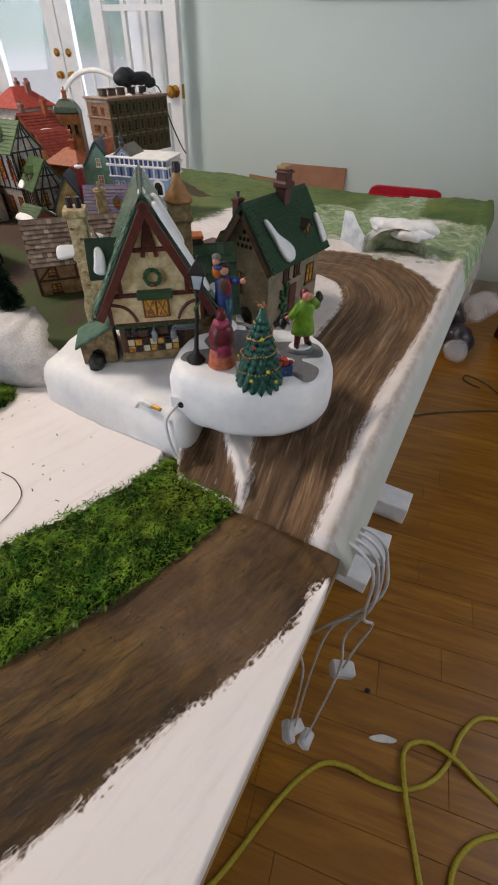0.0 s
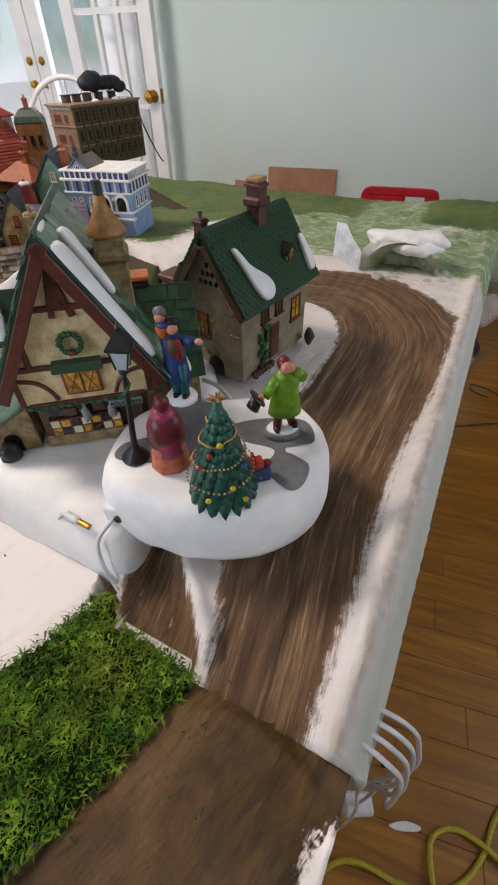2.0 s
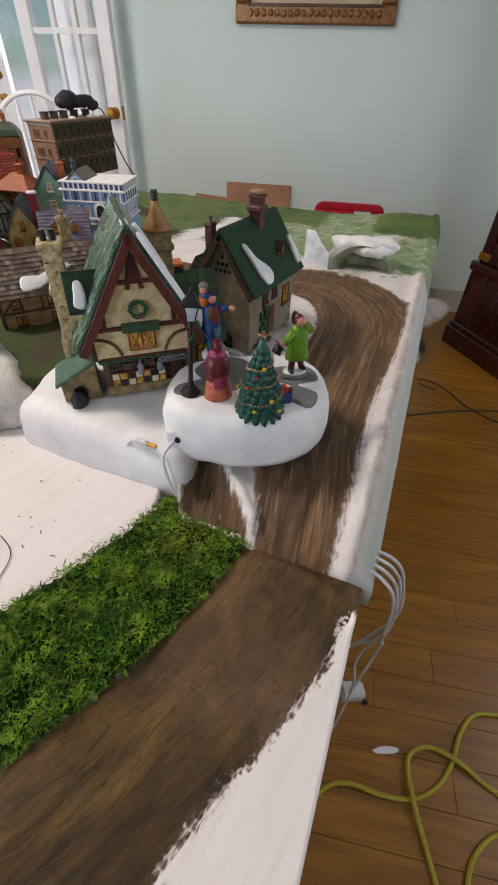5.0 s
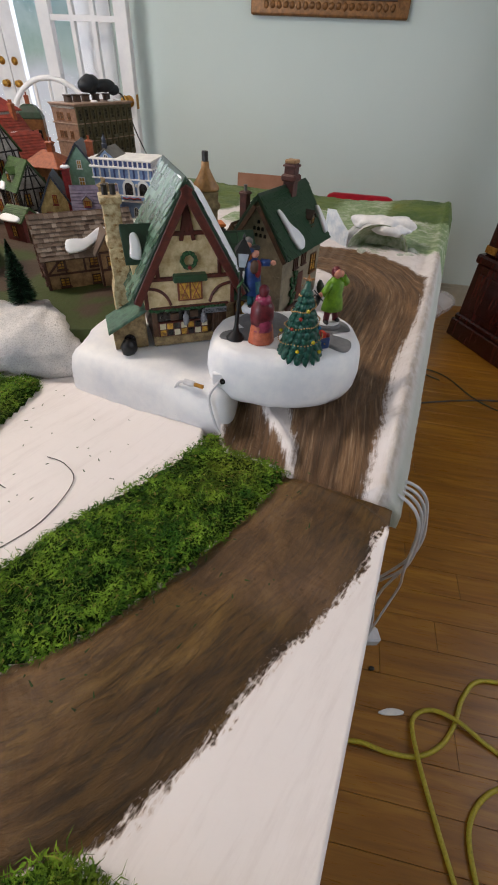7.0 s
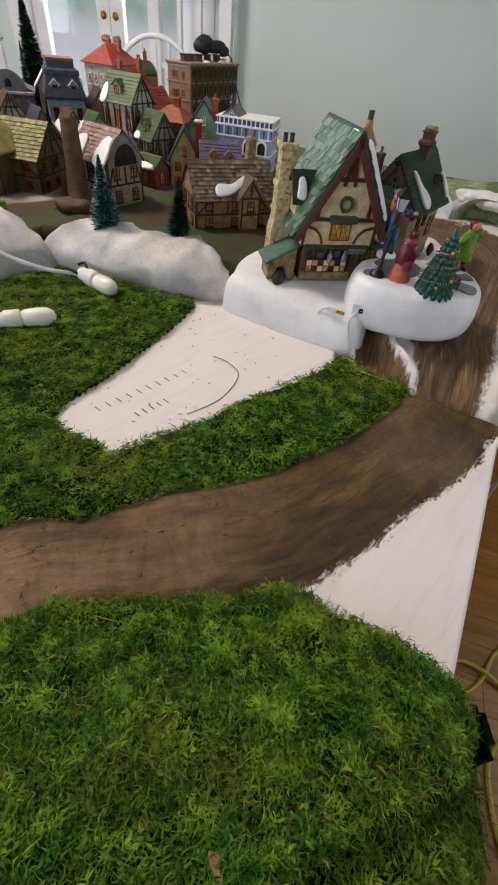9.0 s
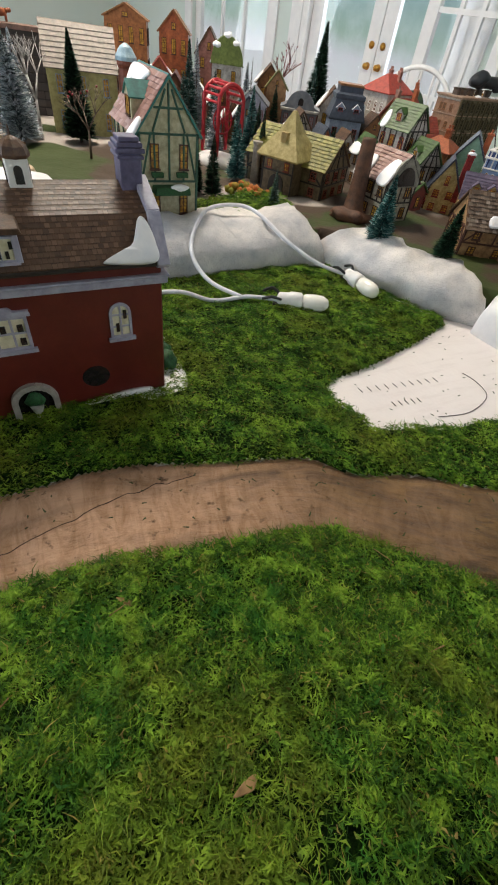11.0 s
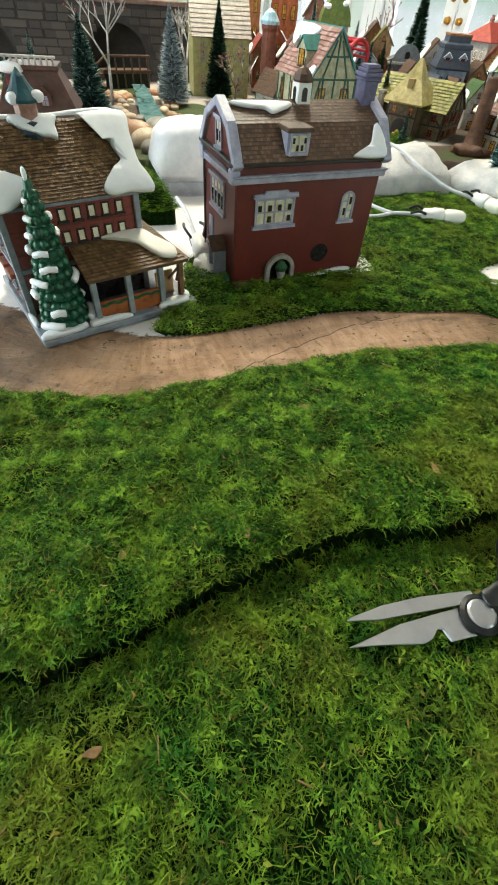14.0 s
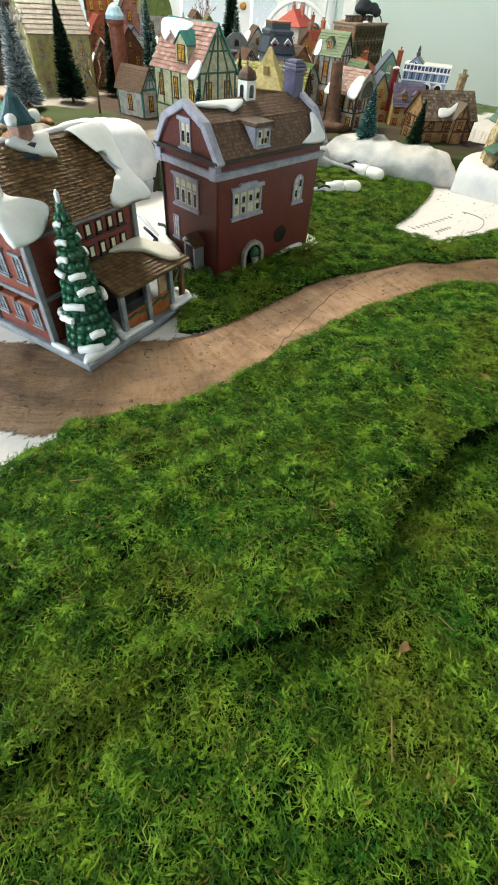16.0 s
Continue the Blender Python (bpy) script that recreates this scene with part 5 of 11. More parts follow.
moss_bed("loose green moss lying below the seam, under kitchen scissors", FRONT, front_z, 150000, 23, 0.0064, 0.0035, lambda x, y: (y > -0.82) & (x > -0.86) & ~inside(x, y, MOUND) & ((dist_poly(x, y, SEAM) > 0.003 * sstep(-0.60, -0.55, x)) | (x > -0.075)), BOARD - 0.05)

# ---- foam rocks and snow blocks ----
def rock_bank(label, ridge, depth, height, seed, z0=None, material=None, name="foam_rock", lumps=0.35):
    """A carved foam bank along a line of points, flat at the back."""
    z0 = BOARD - 0.004 if z0 is None else z0
    path = smooth_path([(x, y, 0) for x, y in ridge], 7)
    o = bmesh.new()
    loops = []
    k = len(path)
    for i, p in enumerate(path):
        d = (path[min(i + 1, k - 1)] - path[max(i - 1, 0)]).normalized()
        nrm = Vector((-d.y, d.x, 0))
        f = min(i, k - 1 - i) / (k - 1) * 2
        e = min(1.0, (f * 4.0)) ** 0.5 * 0.75 + 0.25
        ring = []
        for u, v in ((0.0, 0.0), (-0.06, 0.3), (-0.02, 0.62), (0.12, 0.88), (0.35, 1.0), (0.7, 1.02), (1.0, 0.95), (1.08, 0.5), (1.05, 0.0)):
            q = p + nrm * (u * depth * e)
            w = 1 + lumps * noise.noise(Vector((q.x * 22 + seed, q.y * 22, v * 2.2))) + 0.12 * noise.noise(Vector((q.x * 70, q.y * 70 + seed, v * 8)))
            ring.append(q + nrm * (-0.012 * (w - 1)) + Vector((0, 0, z0 + height * e * v * (0.5 + 0.5 * w))))
        loops.append(ring)
    rings(o, loops)
    bmesh.ops.subdivide_edges(o, edges=o.edges[:], cuts=1, use_grid_fill=True, smooth=0.4, fractal=0.0)
    for v in o.verts:
        v.co += Vector((1, 1, 1)) * 0.004 * noise.noise(v.co * 60 + Vector((seed, 0, 0)))
    bmesh.ops.recalc_face_normals(o, faces=o.faces)
    ob = part(name, o, material or ROCK, None, label, smooth=True)
    return tagged(ob, category="rock", group="foam rocks")


rock_bank("carved grey-white foam rock with speckled face", [(-0.232, 0.432), (-0.29, 0.425), (-0.36, 0.44), (-0.43, 0.455), (-0.50, 0.478), (-0.535, 0.50)], -0.10, 0.058, 1.0)
rock_bank("rounded grey foam rock beside the moss", [(-0.50, 0.475), (-0.545, 0.43), (-0.60, 0.36), (-0.65, 0.29), (-0.70, 0.22)], -0.125, 0.066, 5.0)


def foam_boulder(label, foot, levels, seed, material):
    """A cut foam block: a footprint drawn up in rings, rounded over at the top."""
    bm = bmesh.new()
    outline = curve2(foot, 5, True)
    cx, cy = sum(p[0] for p in outline) / len(outline), sum(p[1] for p in outline) / len(outline)
    loops = []
    for k, z in levels:
        lp = []
        for x, y in outline:
            q = Vector((cx + (x - cx) * k, cy + (y - cy) * k, z))
            q += Vector((1, 1, 0.35)) * 0.010 * noise.noise(Vector((q.x * 14 + seed, q.y * 14, z * 22))) + Vector((1, 1, 1)) * 0.002 * noise.noise(q * 90)
            lp.append(q)
        loops.append(lp)
    rings(bm, loops)
    bmesh.ops.recalc_face_normals(bm, faces=bm.faces)
    return tagged(part("foam_rock", bm, material, None, label, smooth=True), category="rock", group="foam rocks")


foam_boulder("white foam snow rock behind the red brick house", [(-0.972, 0.135), (-0.925, 0.118), (-0.875, 0.165), (-0.832, 0.21), (-0.84, 0.26), (-0.885, 0.285), (-0.95, 0.255), (-0.995, 0.19)],
             ((0.97, 0.828), (1.02, 0.846), (1.03, 0.858), (1.0, 0.876), (0.94, 0.893), (0.8, 0.904), (0.5, 0.909), (0.2, 0.910)), 3.0, paint("ecebec", "d2d3da", 0.6, 30, 0.6, 60))
foam_boulder("grey foam block under the snow rock", [(-0.965, 0.14), (-0.92, 0.12), (-0.87, 0.165), (-0.835, 0.21), (-0.85, 0.255), (-0.885, 0.275), (-0.945, 0.25), (-0.985, 0.19)],
             ((1.0, 0.803), (1.0, 0.824), (0.96, 0.828), (0.3, 0.8281)), 8.0, paint("c4c4ca", "a3a4ac", 0.7, 40, 0.7, 120))

# snow block under the shop
SHOP_Z = 0.858


def shop_block():
    foot = curve2([(-0.046, 0.365), (-0.058, 0.325), (-0.070, 0.311), (-0.086, 0.317), (-0.148, 0.348), (-0.236, 0.398), (-0.238, 0.425), (-0.215, 0.50), (-0.14, 0.56), (-0.02, 0.56), (-0.01, 0.45), (-0.03, 0.40)], 6, True)
    bm = bmesh.new()
    c = Vector((-0.11, 0.46, 0))
    loops = []
    for k, z in ((1.005, BOARD - 0.006), (1.0, BOARD + 0.010), (0.985, BOARD + 0.028), (0.955, BOARD + 0.040), (0.90, BOARD + 0.047), (0.82, SHOP_Z - 0.001), (0.5, SHOP_Z)):
        lp = []
        for x, y in foot:
            p = Vector((x, y, 0))
            front = max(0.0, min(1.0, (0.42 - y) / 0.12))
            kk = 1 - (1 - k) * (0.55 + 0.7 * front)
            q = c + (p - c) * kk
            q.z = z - front * 0.006 * (z > BOARD + 0.02)
            q += Vector((1, 1, 0)) * 0.003 * noise.noise(Vector((x * 40, y * 40, z * 60)))
            lp.append(q)
        loops.append(lp)
    rings(bm, loops)
    ob = part("snow_block", bm, SNOW, None, "white carved foam snow bank under the shop", smooth=True)
    return tagged(ob, category="snow bank")


shop_block()

# ---- the animated snow base with its figures ----
base_m = pose(0.002, 0.374, 0.8375, 0, 0, 4)
base = thing("snow_platform", "white moulded snow platform holding a winter street scene", "ornament base", base_m)


def base_outline(i, n):
    a = 2 * math.pi * i / n
    ca, sa = math.cos(a), math.sin(a)
    e = 2.6
    r = (abs(ca) ** e + abs(sa) ** e) ** (-1 / e)
    x, y = 0.082 * r * ca, 0.062 * r * sa
    return x * (1 + 0.05 * math.sin(2 * a + 0.6)), y * (1 + 0.06 * math.sin(3 * a) + 0.10 * ca * (sa < 0))


bm = bmesh.new()
N = 56
loops = []
for k, z in ((0.965, 0.0), (1.0, 0.006), (1.02, 0.02), (1.0, 0.036), (0.965, 0.047), (0.91, 0.0535), (0.84, 0.0555), (0.4, 0.056)):
    lp = []
    for i in range(N):
        x, y = base_outline(i, N)
        w = 0.0022 * noise.noise(Vector((x * 45, y * 45, z * 50)))
        lp.append(Vector((x * k + w, y * k + w, z)))
    loops.append(lp)
part("snow_body", rings(bm, loops), SNOW, base, smooth=True)
for outline in ([(-0.07, -0.012), (-0.03, -0.018), (-0.006, -0.006), (0.01, 0.022), (0.0, 0.046), (-0.03, 0.05), (-0.05, 0.03), (-0.045, 0.008), (-0.068, 0.004)],
                [(0.018, 0.0), (0.04, -0.012), (0.032, -0.03), (0.045, -0.05), (0.056, -0.045), (0.062, -0.028), (0.05, -0.02), (0.05, -0.008), (0.07, -0.006), (0.068, 0.018), (0.04, 0.024), (0.012, 0.018)]):
    part("paving", pillow(bmesh.new(), outline, 0.0008, m=Matrix.Translation((0, 0, 0.0558))), GREY, base, "grey painted paving patch")
b = box(bmesh.new(), -0.074, -0.050, -0.052, -0.046, 0.014, 0.028)
part("socket_plate", soft(b, 0.001), SNOW, base, m=pose(0, 0, 0, 0, 0, -14))
b = lathe(bmesh.new(), [(0.003, 0), (0.003, 0.002), (0.0012, 0.002), (0.0012, 0.0005)], 12)
part("power_socket", b, BLACK, base, "small round power socket", m=pose(-0.0735, -0.0365, 0.021, 90, 0, -14))

TOP = base_m.translation.z + 0.0562


def figure(name, label, x, y, rot, parts, z=None):
    """A plain painted figurine: one mesh, several paints."""
    bm, mats = bmesh.new(), []
    for kind, mt, *arg in parts:
        if mt not in mats:
            mats.append(mt)
        i = mats.index(mt)
        if kind == "turn":
            lathe(bm, arg[0], 14, arg[1] if len(arg) > 1 else (0, 0, 0), i, *(arg[2] if len(arg) > 2 else ()))
        elif kind == "blob":
            blob(bm, arg[0], arg[1], 2, 0.12, 200, i)
        elif kind == "limb":
            rod(bm, *arg, mi=i)
    for f in bm.faces:
        f.smooth = True
    ob = part(name, bm, mats, None, label, m=pose(x, y, TOP if z is None else z, 0, 0, rot) @ Matrix.Diagonal((0.97, 0.97, 1.12, 1)))
    return tagged(ob, category="figurine", group="street figurines")


SKIN = paint("c98f78", "b5745f", 0.4)
BLUE = paint("1d3f7c", "122a58", 0.4, 200)
TEALCLOTH = paint("2a5f66", "1a454c", 0.45, 200)
LIME = paint("6f9c1c", "557d12", 0.4, 200)
MAROON = paint("6d1c28", "4a1019", 0.4, 200)
ROSE = paint("a43a5c", "7d2542", 0.4, 200)
SALMON = paint("c26a4c", "9c4d36", 0.45, 200)
ORANGE = paint("c9702a", "a2531a", 0.45, 200)
HAIR = paint("5e3524", "3c2016", 0.5)
GREYHAT = paint("6f6a68", "4f4b4a", 0.5)

figure("shawl_figurine", "small painted figurine in a maroon shawl and pink skirt", -0.0285, 0.3535, 20, [
    ("turn", SALMON, [(0.0135, 0), (0.0135, 0.001), (0.0115, 0.014), (0.0095, 0.02)], (0, 0, 0), (1, 0.9, 0.06)),
    ("turn", ROSE, [(0.0118, 0.012), (0.0105, 0.016), (0.0108, 0.02), (0.008, 0.03)]),
    ("turn", MAROON, [(0.0115, 0.018), (0.0122, 0.024), (0.0115, 0.032), (0.0085, 0.038), (0.004, 0.041)], (0, 0, 0), (1.05, 0.85)),
    ("turn", ROSE, [(0.0085, 0.0365), (0.0075, 0.041), (0.004, 0.043)]),
    ("blob", SKIN, (0.0015, 0.003, 0.045), 0.0042), ("blob", MAROON, (0, -0.001, 0.0465), (0.0052, 0.0055, 0.0058))])
figure("father_figurine", "painted figurine in a blue coat carrying a small figure", -0.0295, 0.427, -10, [
    ("turn", SNOW, [(0.013, -0.001), (0.0135, 0.002), (0.011, 0.005)]),
    ("limb", TEALCLOTH, (-0.003, 0, 0.004), (-0.004, 0, 0.03), 0.0038, 0.0048), ("limb", TEALCLOTH, (0.004, -0.001, 0.004), (0.003, 0, 0.03), 0.0038, 0.0048),
    ("blob", BLACK, (-0.003, -0.003, 0.005), (0.003, 0.0055, 0.002)), ("blob", BLACK, (0.005, -0.003, 0.005), (0.003, 0.0055, 0.002)),
    ("turn", BLUE, [(0.0115, 0.016), (0.0105, 0.026), (0.009, 0.036), (0.0095, 0.047), (0.005, 0.051)], (-0.002, 0.002, 0), (1, 0.7)),
    ("blob", RED, (0.004, -0.005, 0.043), (0.004, 0.003, 0.009)), ("blob", BROWN, (0.0005, -0.0065, 0.045), (0.005, 0.003, 0.007)),
    ("limb", BLUE, (0.007, 0, 0.048), (0.017, -0.003, 0.049), 0.0038, 0.0032), ("blob", SKIN, (0.0205, -0.004, 0.0495), (0.0035, 0.0025, 0.0025)),
    ("blob", SKIN, (0, -0.001, 0.0565), 0.0048), ("blob", BLACK, (0, 0.001, 0.0605), (0.0055, 0.0055, 0.003)),
    ("blob", ORANGE, (-0.008, 0, 0.055), (0.0055, 0.005, 0.0075)), ("blob", SKIN, (-0.008, -0.002, 0.064), 0.004), ("blob", GREYHAT, (-0.008, 0, 0.0665), (0.0052, 0.005, 0.004)),
    ("blob", BLUE, (-0.006, -0.004, 0.0595), (0.005, 0.003, 0.0025))])
figure("greencoat_figurine", "painted figurine in a bright lime coat raising a hat", 0.0495, 0.383, 10, [
    ("turn", GREY, [(0.0145, -0.001), (0.0145, 0.002), (0.0125, 0.0045)], (0, 0, 0), (1, 0.75)), ("turn", SNOW, [(0.0125, 0.0044), (0.011, 0.0058)], (0, 0, 0), (1, 0.75)),
    ("limb", MAROON, (-0.004, 0, 0.006), (-0.003, 0, 0.025), 0.0032, 0.0042), ("limb", MAROON, (0.0075, 0.001, 0.007), (0.003, 0, 0.025), 0.003, 0.0042),
    ("blob", BLACK, (-0.005, -0.003, 0.0065), (0.0028, 0.0055, 0.0022)), ("blob", BLACK, (0.009, -0.001, 0.0075), (0.003, 0.005, 0.0022)),
    ("turn", LIME, [(0.0125, 0.018), (0.011, 0.026), (0.0088, 0.034), (0.0098, 0.044), (0.005, 0.049)], (0.001, 0, 0), (1, 0.72)),
    ("limb", LIME, (-0.006, -0.002, 0.044), (-0.015, -0.004, 0.034), 0.004, 0.0034), ("blob", SKIN, (-0.0175, -0.005, 0.0345), 0.0026),
    ("limb", LIME, (0.006, 0, 0.045), (0.013, 0, 0.043), 0.0042, 0.0038), ("limb", LIME, (0.013, 0, 0.043), (0.006, -0.004, 0.05), 0.0036, 0.003),
    ("blob", SKIN, (0.0035, -0.004, 0.0525), 0.003), ("blob", SKIN, (-0.0005, -0.0035, 0.0525), 0.0042), ("blob", MAROON, (-0.001, 0, 0.0535), (0.0052, 0.005, 0.0052)),
    ("limb", BLACK, (-0.0205, -0.006, 0.034), (-0.0245, -0.007, 0.028), 0.0042, 0.0048), ("limb", BLACK, (-0.0205, -0.006, 0.0345), (-0.02, -0.006, 0.035), 0.0075, 0.0072)])

# street lamp on the base
lamp = thing("street_lamp", "black miniature street lamp with a glass lantern", "street lamp", pose(-0.0545, 0.359, TOP - 0.0006, -3, 4, 0))
b = lathe(bmesh.new(), [(0.0095, 0), (0.0095, 0.002), (0.0075, 0.003), (0.007, 0.0055), (0.0035, 0.008), (0.0022, 0.014), (0.0017, 0.05), (0.0014, 0.068), (0.003, 0.0685), (0.003, 0.0705), (0.0012, 0.072)], 14)
part("post", b, BLACK, lamp, smooth=True)
b = bmesh.new()
rings(b, [[Vector((sx * r, sy * r, z)) for sx, sy in ((-1, -1), (1, -1), (1, 1), (-1, 1))] for r, z in ((0.0032, 0.072), (0.0055, 0.085))])
part("lantern_glass", b, paint("b9c4cf", "9aa7b5", 0.15, 60), lamp, "pale glass")
b = bmesh.new()
rings(b, [[Vector((sx * r, sy * r, z)) for sx, sy in ((-1, -1), (1, -1), (1, 1), (-1, 1))] for r, z in ((0.0072, 0.0848), (0.0072, 0.0862), (0.0022, 0.0945), (0.0012, 0.0955))])
lathe(b, [(0.001, 0.0954), (0.0016, 0.0975), (0.0006, 0.1)], 8)
for sx, sy in ((-1, -1), (1, -1), (1, 1), (-1, 1)):
    rod(b, (sx * 0.0034, sy * 0.0034, 0.072), (sx * 0.0058, sy * 0.0058, 0.085), 0.0006, n=5)
part("lantern_cap", b, BLACK, lamp)
part("garland", tube(bmesh.new(), [(0.002 * math.cos(a * 1.3), 0.002 * math.sin(a * 1.3), 0.045 + 0.003 * a) for a in range(8)], 0.0012, 6), GREENERY, lamp, "green garland")

# decorated fir on the base
fir = thing("christmas_tree", "small dark green moulded fir with beads and baubles", "tree", pose(0.008, 0.331, TOP - 0.0008))
tier_tree(fir, 0.072, 0.0238, 11, 17, paint("1c5a4c", "0f3a32", 0.4, 400, 0.8, 600))
b = bmesh.new()
for i in range(150):
    f = i / 150
    a = f * 2 * math.pi * 3.6
    z = 0.008 + 0.052 * f
    r = 0.0232 * max(1 - (z / 0.072 - 0.06) / 0.86, 0.02) ** 0.85 + 0.0026
    blob(b, (r * math.cos(a), r * math.sin(a), z - 0.0016 * abs(math.sin(a * 2.3))), 0.00085, 1)
part("bead_chain", b, paint("c9a06c", "8f6a3c", 0.35), fir, "gold bead chain", smooth=True)
for i, (a, z, mt) in enumerate(((-1.9, 0.012, "b8a41c"), (-1.2, 0.02, "b8a41c"), (-0.6, 0.03, "1c5f8c"), (-2.4, 0.03, "9c3020"), (-1.5, 0.047, "b8a41c"), (0.4, 0.015, "b8a41c"), (1.6, 0.03, "9c3020"), (2.8, 0.02, "b8a41c"), (-2.0, 0.04, "8c2a20"), (-0.9, 0.01, "b8a41c"))):
    r = 0.0232 * max(1 - (z / 0.072 - 0.06) / 0.86, 0.02) ** 0.85 + 0.0024
    part("bauble", blob(bmesh.new(), (r * math.cos(a), r * math.sin(a), z), 0.0019, 2), paint(mt, None, 0.25, 60), fir, smooth=True)
b = bmesh.new()
for i in range(5):
    a = 2 * math.pi * i / 5
    rod(b, (0, 0, 0.0715), (0.0055 * math.cos(a), 0.0045 * math.sin(a), 0.0725 + 0.001 * (i % 2)), 0.0016, 0.0005, 6)
rod(b, (0, 0, 0.069), (0, 0, 0.076), 0.0014, 0.0005, 6)
part("star", b, paint("a87a4c", "845a30", 0.4), fir, "tan star on the tip")
gifts = thing("gift_boxes", "stack of small wrapped presents, blue and red", "presents", pose(0.0325, 0.338, TOP - 0.0002, 0, 0, 15))
part("blue_gift", soft(box(bmesh.new(), -0.006, 0.006, -0.004, 0.006, 0, 0.0115), 0.0008), BLUE, gifts)
part("red_gift", soft(box(bmesh.new(), -0.0085, 0.0015, -0.003, 0.005, 0.0116, 0.017), 0.0006), paint("c23a2a", "9c2418", 0.4), gifts)
part("gold_gift", soft(box(bmesh.new(), -0.014, -0.0062, 0.0, 0.008, 0.0, 0.0165), 0.0006), paint("d08a24", "a8641a", 0.4), gifts)
part("bow", blob(bmesh.new(), (0.0045, 0.001, 0.0125), (0.0035, 0.003, 0.0022), 2), MAROON, gifts, smooth=True)
for mt, x0, x1, z1 in ((RED, -0.0115, -0.009, 0.0169), (RED, -0.0048, -0.003, 0.0173)):
    part("ribbon", box(bmesh.new(), x0, x1, -0.0034, 0.0084, 0.0005, z1), mt, gifts)

# ---- the timbered shop ----
SLATE_STOPS = [(0.0, C("4c6a5c")), (0.4, C("6f8f80")), (0.75, C("93aaa2")), (1.0, C("c3d0d0"))]
SHOP_SHINGLE = by_object("2c4634", "6d8674", 0.26, 300, "slate_shingle")
GREEN_SHINGLE = by_object("16301c", "2c4f33", 0.4, 300, "green_shingle")


def shop():
    w, d, h, rh = 0.098, 0.105, 0.078, 0.086
    o = thing("timbered_shop", "half-timbered ceramic shop with a green wreath and steep mossy slate roof", "miniature house", pose(-0.112, 0.466, SHOP_Z - 0.001, 0, 0, 13), "miniature village houses")
    # lower storey, set back under the jetty
    part("lower_wall", soft(box(bmesh.new(), -0.043, 0.043, -0.046, 0.05, 0, 0.047), 0.0008), BROWN, o)
    part("plinth", soft(box(bmesh.new(), -0.044, 0.030, -0.049, -0.0461, 0, 0.0115), 0.0012), STONE, o, "rough tan stone plinth")
    bm = prism(bmesh.new(), [(-w / 2, 0.047), (w / 2, 0.047), (w / 2, h), (0, h + rh), (-w / 2, h)], -d / 2, d / 2)
    part("upper_wall", soft(bm, 0.0008), CREAM, o, "rough cream plaster")
    gable_roof(o, w, d, h, rh, GREEN_ROOF, 0.012, 0.008, 0.004, 15, 13, SHOP_SHINGLE, (-1, 1))
    m = face_m(w, d, "f", 0, 0)
    RB = paint("5c2419", "40160f", 0.5, 150)
    beams(o, m, [(-w / 2, 0.0785, w / 2, 0.0785), (-w / 2 + 0.0015, 0.047, -w / 2 + 0.0015, h), (w / 2 - 0.0015, 0.047, w / 2 - 0.0015, h), (0, 0.122, 0, h + rh - 0.004),
                 (-0.024, 0.122, 0.024, 0.122), (-0.0065, 0.115, -0.0005, 0.145), (0.0065, 0.115, 0.0005, 0.145), (-0.033, 0.079, -0.033, 0.1), (0.033, 0.079, 0.033, 0.1)], 0.0042, RB, t=0.002)
    for sx in (-1, 1):
        pts = [(sx * (w / 2 - 0.003), 0, 0.07), (sx * 0.034, 0, 0.067), (sx * 0.026, 0, 0.06), (sx * 0.0215, 0, 0.05)]
        part("curved_brace", tube(bmesh.new(), [(x, -0.0004, z) for x, y, z in pts], 0.0017, 6), RB, o, m=m)
        ln = math.hypot(w / 2 + 0.012, rh * (w / 2 + 0.012) / (w / 2))
        b = soft(box(bmesh.new(), 0, ln, -0.009, -0.0055, -0.0075, 0.001), 0.0008)
        part("barge_board", b, RB, o, "red-brown barge board", m=m @ Matrix.Translation((sx * (w / 2 + 0.012), 0, h - rh * 0.012 / (w / 2) + 0.001)) @ (Matrix.Rotation(math.pi if sx > 0 else 0, 4, "Z") @ Matrix.Rotation(-math.atan2(rh, w / 2), 4, "Y") if sx < 0 else Matrix.Rotation(-(math.pi - math.atan2(rh, w / 2)), 4, "Y") @ Matrix.Scale(-1, 4, (0, 0, 1))))
    # lattice window over the shop front
    lat = part("lattice_window", soft(box(bmesh.new(), -0.0135, 0.0135, -0.003, 0.0005, 0.054, 0.0755), 0.0006), paint("7a3a28", "552318", 0.5), o, m=m)
    for sx in (-1, 1):
        cx = sx * 0.0062
        part("pane", box(bmesh.new(), cx - 0.0052, cx + 0.0052, -0.0034, -0.0029, 0.056, 0.0735), YELLOW_PANE, lat)
        b = bmesh.new()
        for i in range(-3, 4):
            for q in (-1, 1):
                x0, z0 = cx + i * 0.0032, 0.065
                a, c = Vector((x0 - q * 0.004, -0.0036, z0 - 0.0085)), Vector((x0 + q * 0.004, -0.0036, z0 + 0.0085))
                if cx - 0.006 < a.x < cx + 0.006 and cx - 0.006 < c.x < cx + 0.006:
                    rod(b, a, c, 0.0005, n=4)
        part("lattice", b, paint("9a4a34", "6d2c1e", 0.5), lat)
    b = soft(prism(bmesh.new(), [(-0.018, 0.076), (0.018, 0.076), (0.0175, 0.0835), (-0.0175, 0.0835)], -0.009, 0.0005), 0.001)
    part("window_hood", b, GREEN_SHINGLE, o, "dark green shingled hood", m=m)
    wreath(o, m @ Matrix.Translation((0, -0.001, 0.0965)), 0.0072)
    # shop front
    f = Matrix.Translation((0, -0.046, 0))
    b = bmesh.new()
